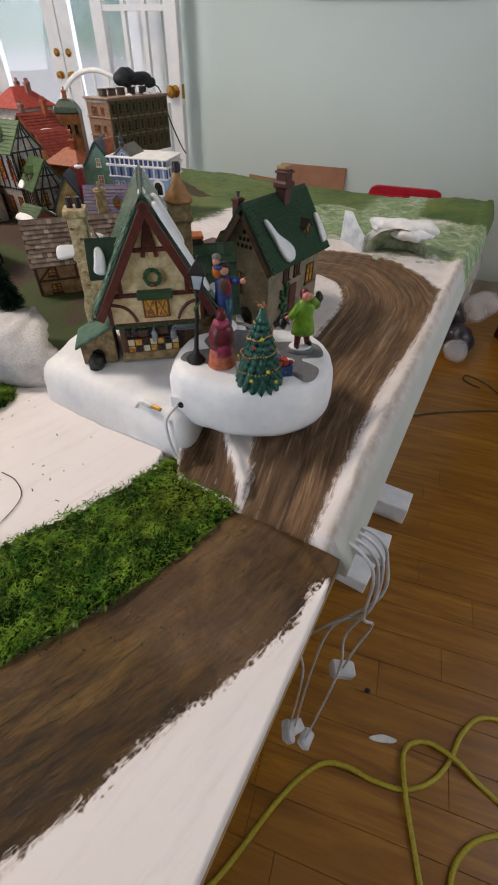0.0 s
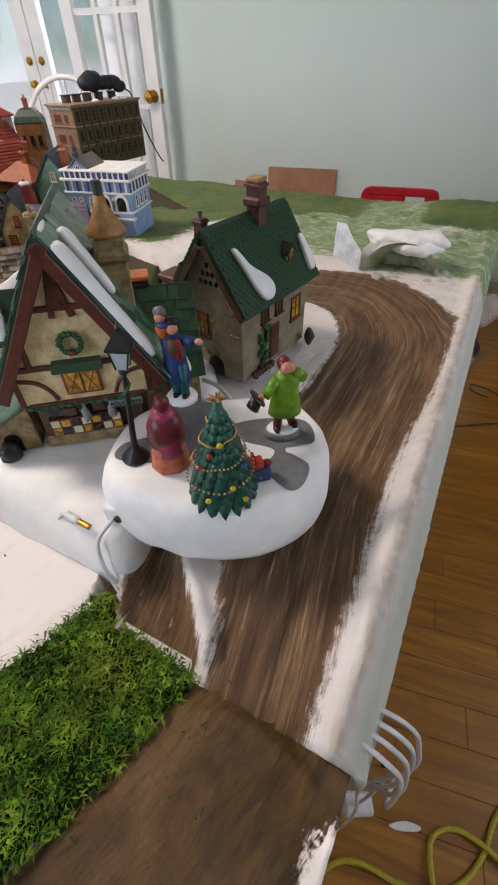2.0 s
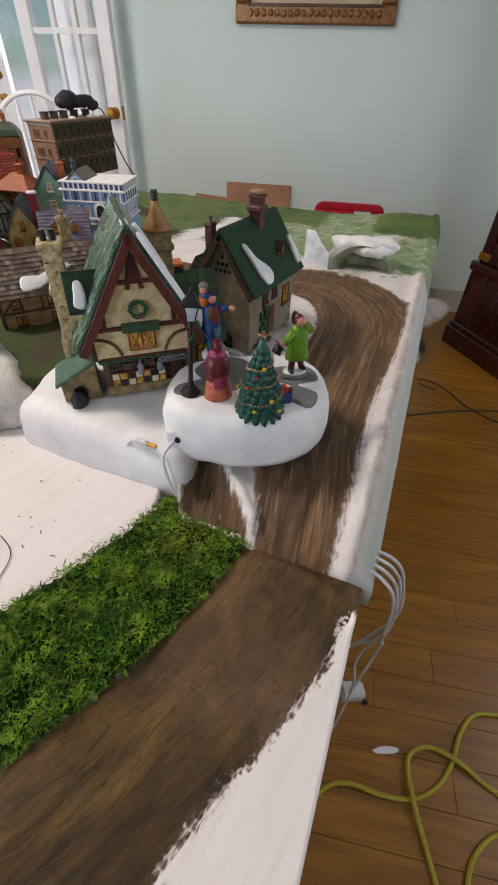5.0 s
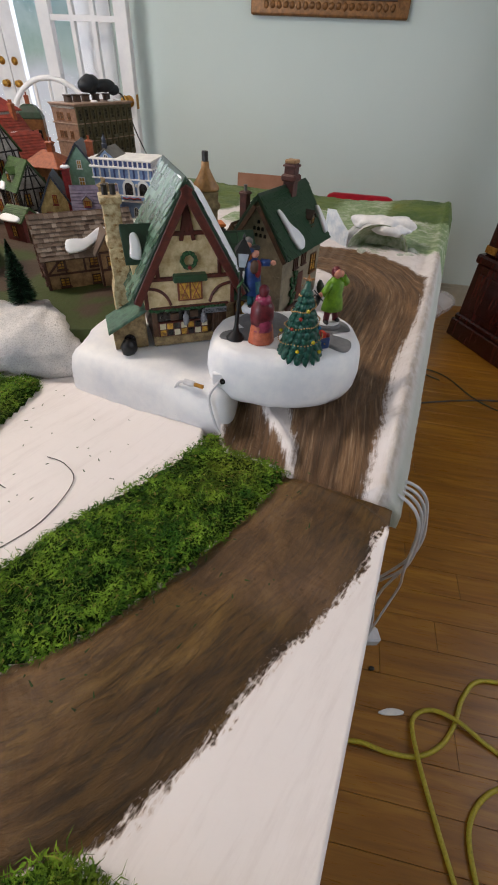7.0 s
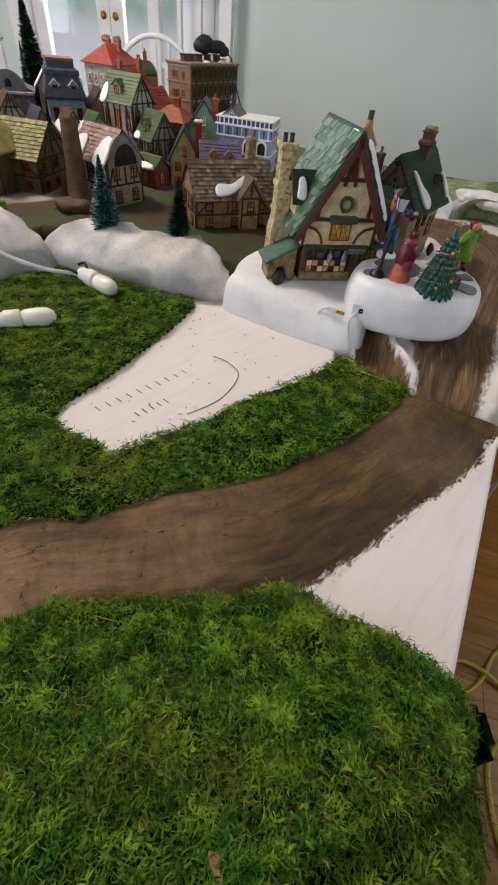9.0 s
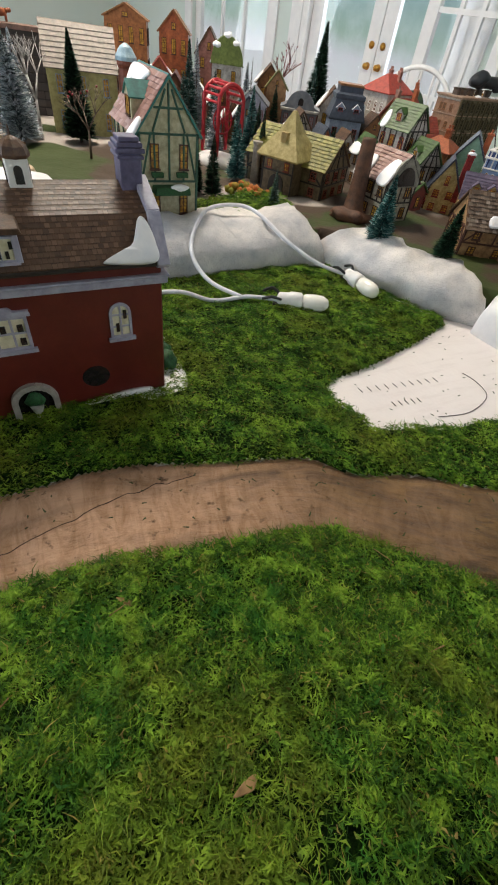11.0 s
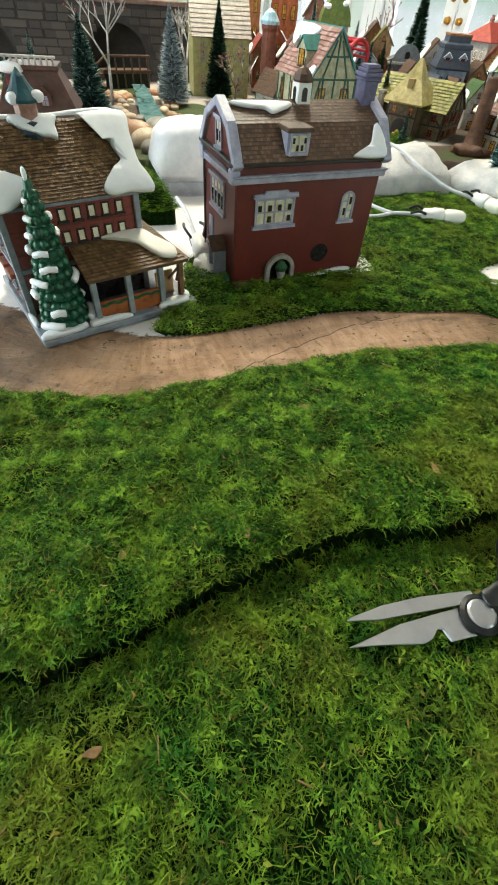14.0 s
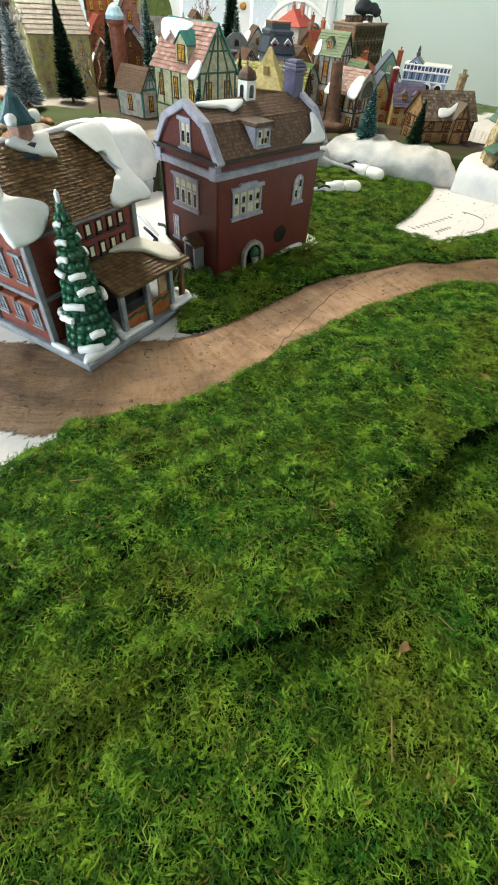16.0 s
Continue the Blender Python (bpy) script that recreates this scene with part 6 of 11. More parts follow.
    for i in range(15):
        blob(b, (-0.043 + 0.0056 * i, -0.008, 0.0455 - 0.001 * (i % 2)), (0.0042, 0.003, 0.0022), 1, 0.5, 500, seed=i)
    part("garland", b, GREENERY, o, "green fir garland", m=f, smooth=True)
    part("shop_canopy", soft(box(bmesh.new(), -0.044, 0.043, -0.009, 0.0, 0.046, 0.0485), 0.0006), RB, o, m=f)
    fr = part("shop_window", soft(box(bmesh.new(), -0.037, 0.020, -0.0035, 0.0, 0.0115, 0.0285), 0.0005), RB, o, "red-brown shop window", m=f)
    for i in range(7):
        for j in range(2):
            part("pane", box(bmesh.new(), -0.0355 + i * 0.008, -0.029 + i * 0.008, -0.0042, -0.0034, 0.013 + j * 0.0078, 0.0195 + j * 0.0078), (YELLOW_PANE, CREAM_PANE, DARK_PANE)[(i * 2 + j) % 3], fr)
    part("recess", box(bmesh.new(), -0.037, 0.020, -0.0012, 0.0, 0.0288, 0.0445), DARK_PANE, o, "dark recess over the counter", m=f)
    for x in (-0.006, 0.0145):
        b = bmesh.new()
        blob(b, (x, -0.006, 0.031), (0.0036, 0.0028, 0.0072), 2, 0.3, 300)
        blob(b, (x, -0.0055, 0.0395), (0.0016, 0.0014, 0.0028), 1)
        part("hanging_poultry", b, paint("8b8c92", "6a6b72", 0.5, 300), o, "grey hanging bird", m=f, smooth=True)
    for x, z in ((-0.018, 0.034), (0.004, 0.036)):
        part("crate", soft(box(bmesh.new(), x - 0.005, x + 0.005, -0.0035, -0.001, z - 0.004, z + 0.004), 0.0005), BROWN, o, m=f)
    part("door", soft(box(bmesh.new(), 0.0255, 0.039, -0.0022, 0.0, 0.001, 0.037), 0.0006), paint("4a2b1b", "2f1a10", 0.5, 200), o, "dark plank door", m=f)
    for k in range(4):
        part("door_plank", soft(box(bmesh.new(), 0.0265 + 0.003 * k, 0.029 + 0.003 * k, -0.003, -0.0021, 0.002, 0.036), 0.0003), BROWN, o, m=f)
    sign = part("sign_board", soft(box(bmesh.new(), 0.015, 0.040, -0.0115, -0.0095, 0.0385, 0.0445), 0.0004), paint("7d8288", "666b72", 0.5), o, "grey shop sign", m=f)
    tx = bpy.data.curves.new("sign_text", "FONT")
    tx.body, tx.size, tx.align_x, tx.extrude = "POULTERER", 0.0046, "CENTER", 0.0002
    t = new("sign_text", tx)
    t.data.materials.append(BLACK)
    t.parent, t.matrix_basis = sign, Matrix.Translation((0.0275, -0.0117, 0.0399)) @ pose(0, 0, 0, 90)
    # tall stone chimney on the flank
    cx, cy = -0.066, 0.003
    bm = bmesh.new()
    rings(bm, [[Vector((cx + sx * a, cy + sy * c, z)) for sx, sy in ((-1, -1), (1, -1), (1, 1), (-1, 1))] for a, c, z in
               ((0.013, 0.013, 0.0), (0.0125, 0.0125, 0.05), (0.0095, 0.0105, 0.062), (0.009, 0.01, 0.098), (0.0108, 0.0118, 0.100), (0.0108, 0.0118, 0.104), (0.0088, 0.0098, 0.106), (0.0085, 0.0095, 0.138), (0.0108, 0.012, 0.140), (0.0108, 0.012, 0.146))])
    pale = paint("cfc09a", "8a6a3c", 0.55, 170, 0.7, 300)
    st = part("stone_chimney", soft(bm, 0.0007), pale, o, "pale mottled stone chimney")
    for q in (-0.004, 0.004):
        part("chimney_pot", lathe(bmesh.new(), [(0.003, 0.146), (0.0028, 0.153), (0.0032, 0.155), (0.0018, 0.1552)], 10, (cx + q, cy, 0)), DARK_TIMBER, st)
    rng = random.Random(2)
    for k in range(46):
        z = rng.uniform(0.006, 0.135)
        half = 0.0128 if z < 0.05 else 0.0092
        side = rng.choice((0, 1))
        u = rng.uniform(-half * 0.8, half * 0.8)
        p = (cx + u, cy - half - 0.0009, z) if side == 0 else (cx - half + 0.0002, cy + u, z)
        part("chimney_stone", blob(bmesh.new(), p, (0.0022 if side == 0 else 0.0008, 0.0008 if side == 0 else 0.0022, 0.0014), 1, 0.3, 400), paint("9a7a48", "6d5028", 0.6, 200), st)
    # lean-to by the chimney with a little arched mouth
    bm = prism(bmesh.new(), [(-0.087, 0.0), (-0.05, 0.0), (-0.05, 0.042), (-0.087, 0.022)], -0.046, -0.012)
    lt = part("lean_to", soft(bm, 0.0008), STONE, o, "stone lean-to")
    bm = prism(bmesh.new(), [(-0.092, 0.020), (-0.048, 0.0435), (-0.048, 0.0475), (-0.092, 0.024)], -0.050, -0.006)
    part("lean_to_roof", soft(bm, 0.0008), paint("4f7360", "2f4a3c", 0.45, 150, 0.6), lt, "green mossy shingles")
    part("arched_mouth", prism(bmesh.new(), arch_pts(0.013, 0.018, True), -0.0018, 0.0), DARK_PANE, lt, m=Matrix.Translation((-0.070, -0.046, 0.0)))
    part("soot_mound", blob(bmesh.new(), (-0.073, -0.054, 0.006), (0.009, 0.007, 0.010), 2, 0.35, 200), BLACK, o, "black mound by the arch")
    # flank dormer with its own small green roof and snow
    mm, ln = slope_m(w, h, rh, -1, 0.012)
    q = Matrix.Translation((-0.054, -0.014, 0.088)) @ Matrix.Rotation(radians(-90), 4, "Z")
    dm = part("side_gable", prism(bmesh.new(), [(-0.017, -0.012), (0.017, -0.012), (0.017, 0.006), (0, 0.03), (-0.017, 0.006)], -0.002, 0.045), CREAM, o, m=q)
    bm = prism(bmesh.new(), [(-0.021, 0.0), (0, 0.031), (0.021, 0.0), (0.021, 0.004), (0, 0.035), (-0.021, 0.004)], -0.008, 0.045)
    part("side_gable_roof", soft(bm, 0.0006), GREEN_ROOF, dm)
    part("snow_patch", pillow(bmesh.new(), [(-0.006, 0.004), (0.004, 0.002), (0.006, 0.016), (0.003, 0.027), (-0.003, 0.026), (-0.005, 0.014)], 0.0035,
                              m=Matrix.Translation((0.021, 0.004, 0.0042)) @ Matrix(((0, -0.56, 0.83, 0), (1, 0, 0, 0), (0, 0.83, 0.56, 0), (0, 0, 0, 1)))), SNOW, dm, smooth=True)
    # snow along the ridge and down the right slope
    snow_on_slope(o, w, h, rh, 1, [(-0.06, 0.03), (-0.056, 0.022), (-0.05, 0.03), (-0.049, 0.075), (-0.045, 0.112), (-0.055, 0.117), (-0.061, 0.113), (-0.0605, 0.07)], 0.004, 0.012, 0.0055)
    snow_on_slope(o, w, h, rh, 1, [(-0.03, 0.07), (-0.022, 0.068), (-0.016, 0.1), (-0.014, 0.113), (-0.026, 0.117), (-0.03, 0.108)], 0.004, 0.012, 0.0055)
    b = bmesh.new()
    blob(b, (0.0005, -0.042, h + rh + 0.0035), (0.0036, 0.019, 0.0022), 2, 0.2, 100)
    part("ridge_snow", b, SNOW, o, smooth=True)
    # right-hand chimney with a tan cone
    bm = bmesh.new()
    rings(bm, [[Vector((0.036 + sx * a, 0.012 + sy * a, z)) for sx, sy in ((-1, -1), (1, -1), (1, 1), (-1, 1))] for a, z in ((0.011, 0.05), (0.0105, 0.128), (0.013, 0.13), (0.013, 0.135), (0.011, 0.137), (0.0115, 0.146))])
    ch = part("tan_chimney", soft(bm, 0.0008), STONE, o, "tan mottled stone chimney")
    lathe_b = lathe(bmesh.new(), [(0.0145, 0.1465), (0.015, 0.149), (0.010, 0.156), (0.0045, 0.166), (0.004, 0.172)], 12, (0.036, 0.012, 0))
    part("chimney_cone", lathe_b, paint("a97c48", "7d5a30", 0.5, 120), ch, "tan clay cone", smooth=True)
    part("chimney_pot", lathe(bmesh.new(), [(0.0034, 0.171), (0.0034, 0.181), (0.002, 0.1812)], 10, (0.036, 0.012, 0)), DARK_TIMBER, ch)
    # lower wing on the right with a green roof
    W = Matrix.Translation((0.066, 0.022, 0)) @ Matrix.Rotation(radians(90), 4, "Z")
    wing = body(o, 0.075, 0.05, 0.045, 0.05, STONE, "wing", m=W)
    wr = gable_roof(wing, 0.075, 0.05, 0.045, 0.05, GREEN_ROOF, 0.008, 0.005, 0.004, 8, 7, GREEN_SHINGLE, (-1,))
    snow_on_slope(wing, 0.075, 0.045, 0.05, -1, [(-0.004, 0.012), (0.008, 0.004), (0.018, 0.006), (0.014, 0.022), (0.006, 0.036), (-0.004, 0.034), (-0.008, 0.022)], 0.004, 0.008, 0.0055)
    window(wing, face_m(0.075, 0.05, "l", 0.004, 0.008), 0.016, 0.024, 2, 3, TIMBER, YELLOW_PANE, True)
    chimney(wing, 0.006, 0.014, 0.06, 0.106, 0.017, 0.014, DARK_TIMBER, 0)
    part("chimney_lid", soft(box(bmesh.new(), -0.004, 0.016, 0.005, 0.023, 0.1062, 0.1095), 0.0008), ORANGE, wing, "orange clay lid")
    return o


shop()

# ---- the stone cottage with the green roof ----
COT_STONE = paint("8e836c", "6a604e", 0.55, 60, 1.0, 150)


def cottage():
    # gable end faces -y; the length runs along +y
    w, d, h, rh = 0.078, 0.122, 0.088, 0.055
    rot = math.degrees(math.atan2(0.105, 0.078)) - 90
    L, P = Vector((0.596, 0.803)), Vector((-0.803, 0.596))
    corner = Vector((0.021, 0.512)) + P * 0.007 + L * 0.006
    c = corner + L * (d / 2) + P * (w / 2)
    z0 = 0.842
    o = thing("stone_cottage", "grey stone ceramic cottage with a dark green roof and snow patches", "miniature house", pose(c.x, c.y, z0, 0, 0, rot), "miniature village houses")
    body(o, w, d, h, rh, COT_STONE)
    gable_roof(o, w, d, h, rh, GREEN_ROOF, 0.0085, 0.007, 0.0035, 16, 22, by_object("13321f", "1e4429", 0.4, 260, "cottage_shingle"), ())
    mf, mr, ml = (face_m(w, d, k, 0, 0) for k in "frl")
    rng = random.Random(8)
    for k in range(30):
        u, v = rng.uniform(-w / 2 + 0.006, w / 2 - 0.006), rng.uniform(0.012, 0.088)
        a = rng.uniform(0, 6.28)
        pts = [(u + 0.005 * math.cos(a + q * 0.8) * q, -0.0001, v + 0.004 * math.sin(a + q * 0.8) * q) for q in (0, 0.5, 1.0, 1.4)]
        part("plaster_swirl", tube(bmesh.new(), pts, 0.0007, 4, fine=3), COT_STONE, o, m=mf)
    window(o, mf @ Matrix.Translation((-0.012, 0, 0.042)), 0.016, 0.026, 3, 3, paint("6d4a24", "4c3014", 0.5), YELLOW_PANE, fw=0.0018)
    for i, (u, v) in enumerate(((0, 0.117), (-0.006, 0.109), (0.0, 0.109), (0.006, 0.109), (-0.0095, 0.101), (-0.003, 0.101), (0.0035, 0.101), (0.01, 0.101))):
        part("dovecote_hole", prism(bmesh.new(), arch_pts(0.0036, 0.0046, True), -0.0007, 0.0002), DARK_PANE, o, "", m=mf @ Matrix.Translation((u, 0, v - 0.003)))
    part("stone_arch", prism(bmesh.new(), arch_pts(0.02, 0.022, True), -0.0012, 0.0002), DARK_PANE, o, "dark arched opening", m=mf @ Matrix.Translation((0.004, 0, 0.0)))
    # long side with door and windows
    part("door", soft(box(bmesh.new(), -0.0085, 0.0085, -0.002, 0.0004, 0.001, 0.04), 0.0008), paint("5c2c1c", "401c12", 0.5, 160), o, "red-brown plank door", m=mr @ Matrix.Translation((-0.004, 0, 0.006)))
    part("door_knob", blob(bmesh.new(), (0.005, -0.003, 0.024), 0.0011, 1), GOLD, o, m=mr)
    for u in (-0.022, 0.003):
        window(o, mr @ Matrix.Translation((u, 0, 0.056)), 0.013, 0.021, 2, 2, TIMBER, paint("5c4028", "35241a", 0.4), True)
    window(o, mr @ Matrix.Translation((0.038, 0, 0.036)), 0.019, 0.026, 2, 2, paint("6d4a24", "4c3014", 0.5), YELLOW_PANE, fw=0.0018)
    b = bmesh.new()
    for k in range(26):
        blob(b, (-0.024 + rng.uniform(-0.008, 0.006), -0.002, 0.004 + 0.0019 * k), (0.004, 0.0022, 0.003), 1, 0.5, 500, seed=k)
    part("ivy", b, GREENERY, o, "green ivy beside the door", m=mr, smooth=True)
    for k in range(6):
        part("low_stone", blob(bmesh.new(), (-0.045 + 0.006 * k, -0.005, 0.004), (0.0045, 0.004, 0.005), 1, 0.4, 300, seed=k), paint("4a2d22", "33201a", 0.6, 160), o, "dark red stone at the wall foot", m=mr)
    part("corner_bush", blob(bmesh.new(), (0.056, -0.012, 0.008), (0.006, 0.006, 0.011), 2, 0.3, 180), paint("3d4632", "2a3122", 0.6, 200), o, "small dark bush", m=mr)
    chimney(o, 0.004, 0.012, 0.12, 0.172, 0.015, 0.0135, paint("5a2f27", "3d1d18", 0.55, 200, 0.7), 0)
    part("chimney_band", soft(box(bmesh.new(), -0.0065, 0.0145, 0.002, 0.022, 0.152, 0.160), 0.002), paint("5a2f27", "3d1d18", 0.55, 200, 0.7), o)
    part("chimney_top", soft(box(bmesh.new(), -0.0035, 0.0115, 0.0045, 0.0195, 0.172, 0.176), 0.001), paint("a8845c", "7d5c3a", 0.6, 160), o, "tan clay chimney top")
    # side 1 (right): tear of snow, small dormer, second patch
    snow_on_slope(o, w, h, rh, 1, [(-0.046, 0.058), (-0.042, 0.06), (-0.034, 0.042), (-0.018, 0.026), (-0.014, 0.014), (-0.022, 0.006), (-0.034, 0.007), (-0.04, 0.02), (-0.043, 0.04)], 0.0035, 0.0085, 0.005)
    snow_on_slope(o, w, h, rh, 1, [(0.052, 0.012), (0.06, 0.010), (0.064, 0.02), (0.063, 0.045), (0.057, 0.046), (0.054, 0.03)], 0.0035, 0.0085, 0.005)
    q = Matrix.Translation((0.034, 0.03, 0.098)) @ Matrix.Rotation(radians(90), 4, "Z")
    dormer(o, q, 0.015, 0.012, 0.016, COT_STONE, paint("3a2a1c", "241a12", 0.5), paint("6d4a24", "4c3014", 0.5), YELLOW_PANE)
    for face, sy in (("f", -1), ("b", 1)):
        m = face_m(w, d, face, 0, 0)
        for sx in (-1, 1):
            b = soft(box(bmesh.new(), 0, 0.074, -0.0085, -0.006, -0.006, 0.0), 0.0006)
            a = math.atan2(rh, w / 2)
            part("barge_board", b, BROWN, o, m=m @ Matrix.Translation((sx * (w / 2 + 0.0085), 0, h - rh * 0.0085 / (w / 2))) @ Matrix.Rotation(-a if sx < 0 else -(math.pi - a), 4, "Y") @ Matrix.Scale(1 if sx < 0 else -1, 4, (0, 0, 1)))
    # low wing with pale shingles, on the far side
    W = Matrix.Translation((-0.052, -0.012, 0))
    wing = body(o, 0.05, 0.06, 0.056, 0.042, COT_STONE, "wing", m=W)
    gable_roof(wing, 0.05, 0.06, 0.056, 0.042, BROWN, 0.007, 0.004, 0.003, 8, 8, by_object("6b6054", "a99f92", 0.5, 200, "grey_shingle"), (-1,))
    chimney(wing, -0.004, 0.008, 0.07, 0.135, 0.011, 0.011, paint("5a2f27", "3d1d18", 0.55, 200, 0.7), 1, None, False, GREYHAT)
    hut = part("outhouse", soft(box(bmesh.new(), -0.118, -0.094, -0.012, 0.012, 0, 0.062), 0.0008), paint("6d3226", "4c1f18", 0.5, 160), o, "small red-brown wooden hut")
    part("hut_roof", soft(box(bmesh.new(), -0.122, -0.09, -0.016, 0.016, 0.0622, 0.068), 0.0012), paint("5c3028", "40201a", 0.5), hut)
    return o


cottage()

# ---- the red brick house with the gambrel roof ----
RED_BRICK = brick_paint("63231b", "501a14", "441914")
RED_PLAIN = paint("612119", "531813", 0.4, 40, 0.25, 300)
LILAC = paint("a9a8b8", "8b8a9c", 0.45, 100)
ROOF_BROWN = island([(0.0, C("4a382e")), (0.5, C("5e483a")), (1.0, C("725a49"))], 0.5, 0.35, 300, "brown_tiles")


def red_house():
    Lx, Dy, H, RH = 0.186, 0.106, 0.136, 0.040
    ang = 52.2
    L, P = Vector((math.cos(radians(ang)), math.sin(radians(ang)))), Vector((-math.sin(radians(ang)), math.cos(radians(ang))))
    c = Vector((-0.652, -0.104)) + L * (Lx / 2) + P * (Dy / 2)
    z0 = BOARD + 0.004
    # local x runs along the long front, -y is the front
    o = thing("brick_house", "red brick ceramic house with a brown gambrel roof and grey-white trim", "miniature house", pose(c.x, c.y, z0, 0, 0, ang), "miniature village houses")
    hx, hy = Lx / 2, Dy / 2
    prof = [(-hy, 0), (hy, 0), (hy, H), (hy * 0.62, H + RH * 0.62), (0, H + RH), (-hy * 0.62, H + RH * 0.62), (-hy, H)]
    X = Matrix.Rotation(radians(90), 4, "Z")                 # outline (y, z) drawn out along -x
    bm = prism(bmesh.new(), prof, -hx, hx, m=X)
    part("wall", soft(bm, 0.0008), RED_BRICK, o, "red brick wall")
    part("front_face", soft(box(bmesh.new(), -hx + 0.001, hx - 0.001, -hy - 0.0012, -hy + 0.002, 0.0, H - 0.001), 0.0006), RED_PLAIN, o, "smooth red painted front")
    # roof: two pitches on each side, in joined tiles over a dark bed
    bed = [(-hy - 0.006, H + 0.002), (-hy * 0.64, H + RH * 0.64 + 0.004), (0, H + RH + 0.004), (hy * 0.64, H + RH * 0.64 + 0.004), (hy + 0.006, H + 0.002), (hy + 0.006, H - 0.001), (-hy - 0.006, H - 0.001)]
    roof = part("roof", prism(bmesh.new(), bed, -hx + 0.003, hx - 0.003, m=X), BROWN, o, "brown tiled gambrel roof")
    b = bmesh.new()
    rng = random.Random(4)
    for sy in (-1, 1):
        for (y0, z0_), (y1, z1_), rows in (((hy + 0.0065, H + 0.001), (hy * 0.64, H + RH * 0.64 + 0.0035), 9), ((hy * 0.645, H + RH * 0.64 + 0.0035), (0, H + RH + 0.0035), 7)):
            up = Vector((0, sy * (y1 - y0), z1_ - z0_))
            ln = up.length
            up.normalize()
            nrm = Vector((0, sy * up.z, abs(up.y)))
            for i in range(rows):
                n = 46
                for j in range(n):
                    x = -hx + 0.004 + (Lx - 0.008) * (j + 0.5 * (i % 2) * (j < n - 1)) / n
                    tw = (Lx - 0.008) / n - 0.0004
                    s = ln * i / rows
                    o0 = Vector((x, sy * y0, z0_)) + up * s
                    z = 0.0005 + 0.0002 * rng.random()
                    vs = [o0, o0 + Vector((tw, 0, 0)), o0 + Vector((tw, 0, 0)) + nrm * z, o0 + nrm * z]
                    e = up * (ln / rows * 1.12) + nrm * 0.0002
                    vs += [o0 + e, o0 + Vector((tw, 0, 0)) + e]
                    v = [b.verts.new(q) for q in vs]
                    b.faces.new((v[0], v[1], v[2], v[3]))
                    b.faces.new((v[3], v[2], v[5], v[4]))
    bmesh.ops.recalc_face_normals(b, faces=b.faces)
    part("roof_tiles", b, ROOF_BROWN, roof, "", "stuff")
    # coping of the two gables
    for sx in (-1, 1):
        for sy in (-1, 1):
            for (y0, z0_), (y1, z1_) in (((hy + 0.005, H - 0.004), (hy * 0.64, H + RH * 0.64 + 0.003)), ((hy * 0.64, H + RH * 0.64 + 0.003), (0, H + RH + 0.004))):
                p0, p1 = Vector((sx * hx, sy * y0, z0_)), Vector((sx * hx, sy * y1, z1_))
                d = p1 - p0
                q = Matrix.Translation(p0) @ Matrix.Rotation(math.atan2(d.z, d.y), 4, "X")
                part("gable_coping", soft(box(bmesh.new(), -0.0055, 0.0055, -0.001, d.length + 0.001, -0.003, 0.0045), 0.0008), LILAC, o, "pale grey coping", m=q)
    # cornice, band, gutter
    for z, t, e, mt in ((H - 0.0035, 0.0035, 0.006, DARK_TIMBER), (H - 0.0195, 0.006, 0.004, LILAC), (H - 0.0135, 0.002, 0.0055, LILAC)):
        part("cornice", soft(box(bmesh.new(), -hx - e, hx + e, -hy - e - 0.001, hy + e, z, z + t), 0.0008), mt, o)
    f = Matrix.Translation((0, -hy - 0.0012, 0))
    sidem = Matrix.Translation((-hx, 0, 0)) @ Matrix.Rotation(radians(-90), 4, "Z")
    # front windows
    win = window(o, f @ Matrix.Translation((-0.044, 0, 0.071)), 0.05, 0.03, 4, 2, LILAC, CREAM_PANE, fw=0.0026, hood=True)
    for i, (x, z) in enumerate(((-0.019, 0.016), (-0.0065, 0.016), (0.006, 0.016), (0.0185, 0.016), (-0.0065, 0.004), (0.0185, 0.004))):
        part("dark_pane", soft(box(bmesh.new(), x - 0.0022, x + 0.0022, -0.0018, -0.0006, z, z + 0.0065), 0.0003), DARK_PANE, win)
    hood = soft(prism(bmesh.new(), [(-0.0285, 0.030), (0.0285, 0.030), (0.026, 0.034), (0.016, 0.034), (0.014, 0.0375), (-0.014, 0.0375), (-0.016, 0.034), (-0.026, 0.034)], -0.004, 0.0), 0.0005)
    part("hood_mould", hood, LILAC, win)
    win = window(o, f @ Matrix.Translation((0.054, 0, 0.069)), 0.019, 0.033, 2, 3, LILAC, CREAM_PANE, True, 0.0024)
    for x, z in ((0.004, 0.018), (-0.003, 0.006)):
        part("dark_pane", box(bmesh.new(), x - 0.0014, x + 0.0014, -0.0014, -0.0004, z, z + 0.008), DARK_PANE, win)
    part("lamp_hole", lathe(bmesh.new(), [(0.0125, 0), (0.0125, 0.0008)], 24, fx=1.0, fy=0.9), DARK_PANE, o, "round hole for the lamp socket", m=f @ Matrix.Translation((0.026, 0.0003, 0.031)) @ pose(0, 0, 0, 90))
    # arched niche with greenery
    n = f @ Matrix.Translation((-0.03, 0, 0)) @ Matrix.Scale(1.28, 4)
    b = bmesh.new()
    for i in range(11):
        a = math.pi * i / 10
        box(b, -0.0022, 0.0022, -0.004, 0.0, 0.0115, 0.0155, m=Matrix.Translation((0, 0, 0.0125)) @ Matrix.Rotation(a - math.pi / 2, 4, "Y"))
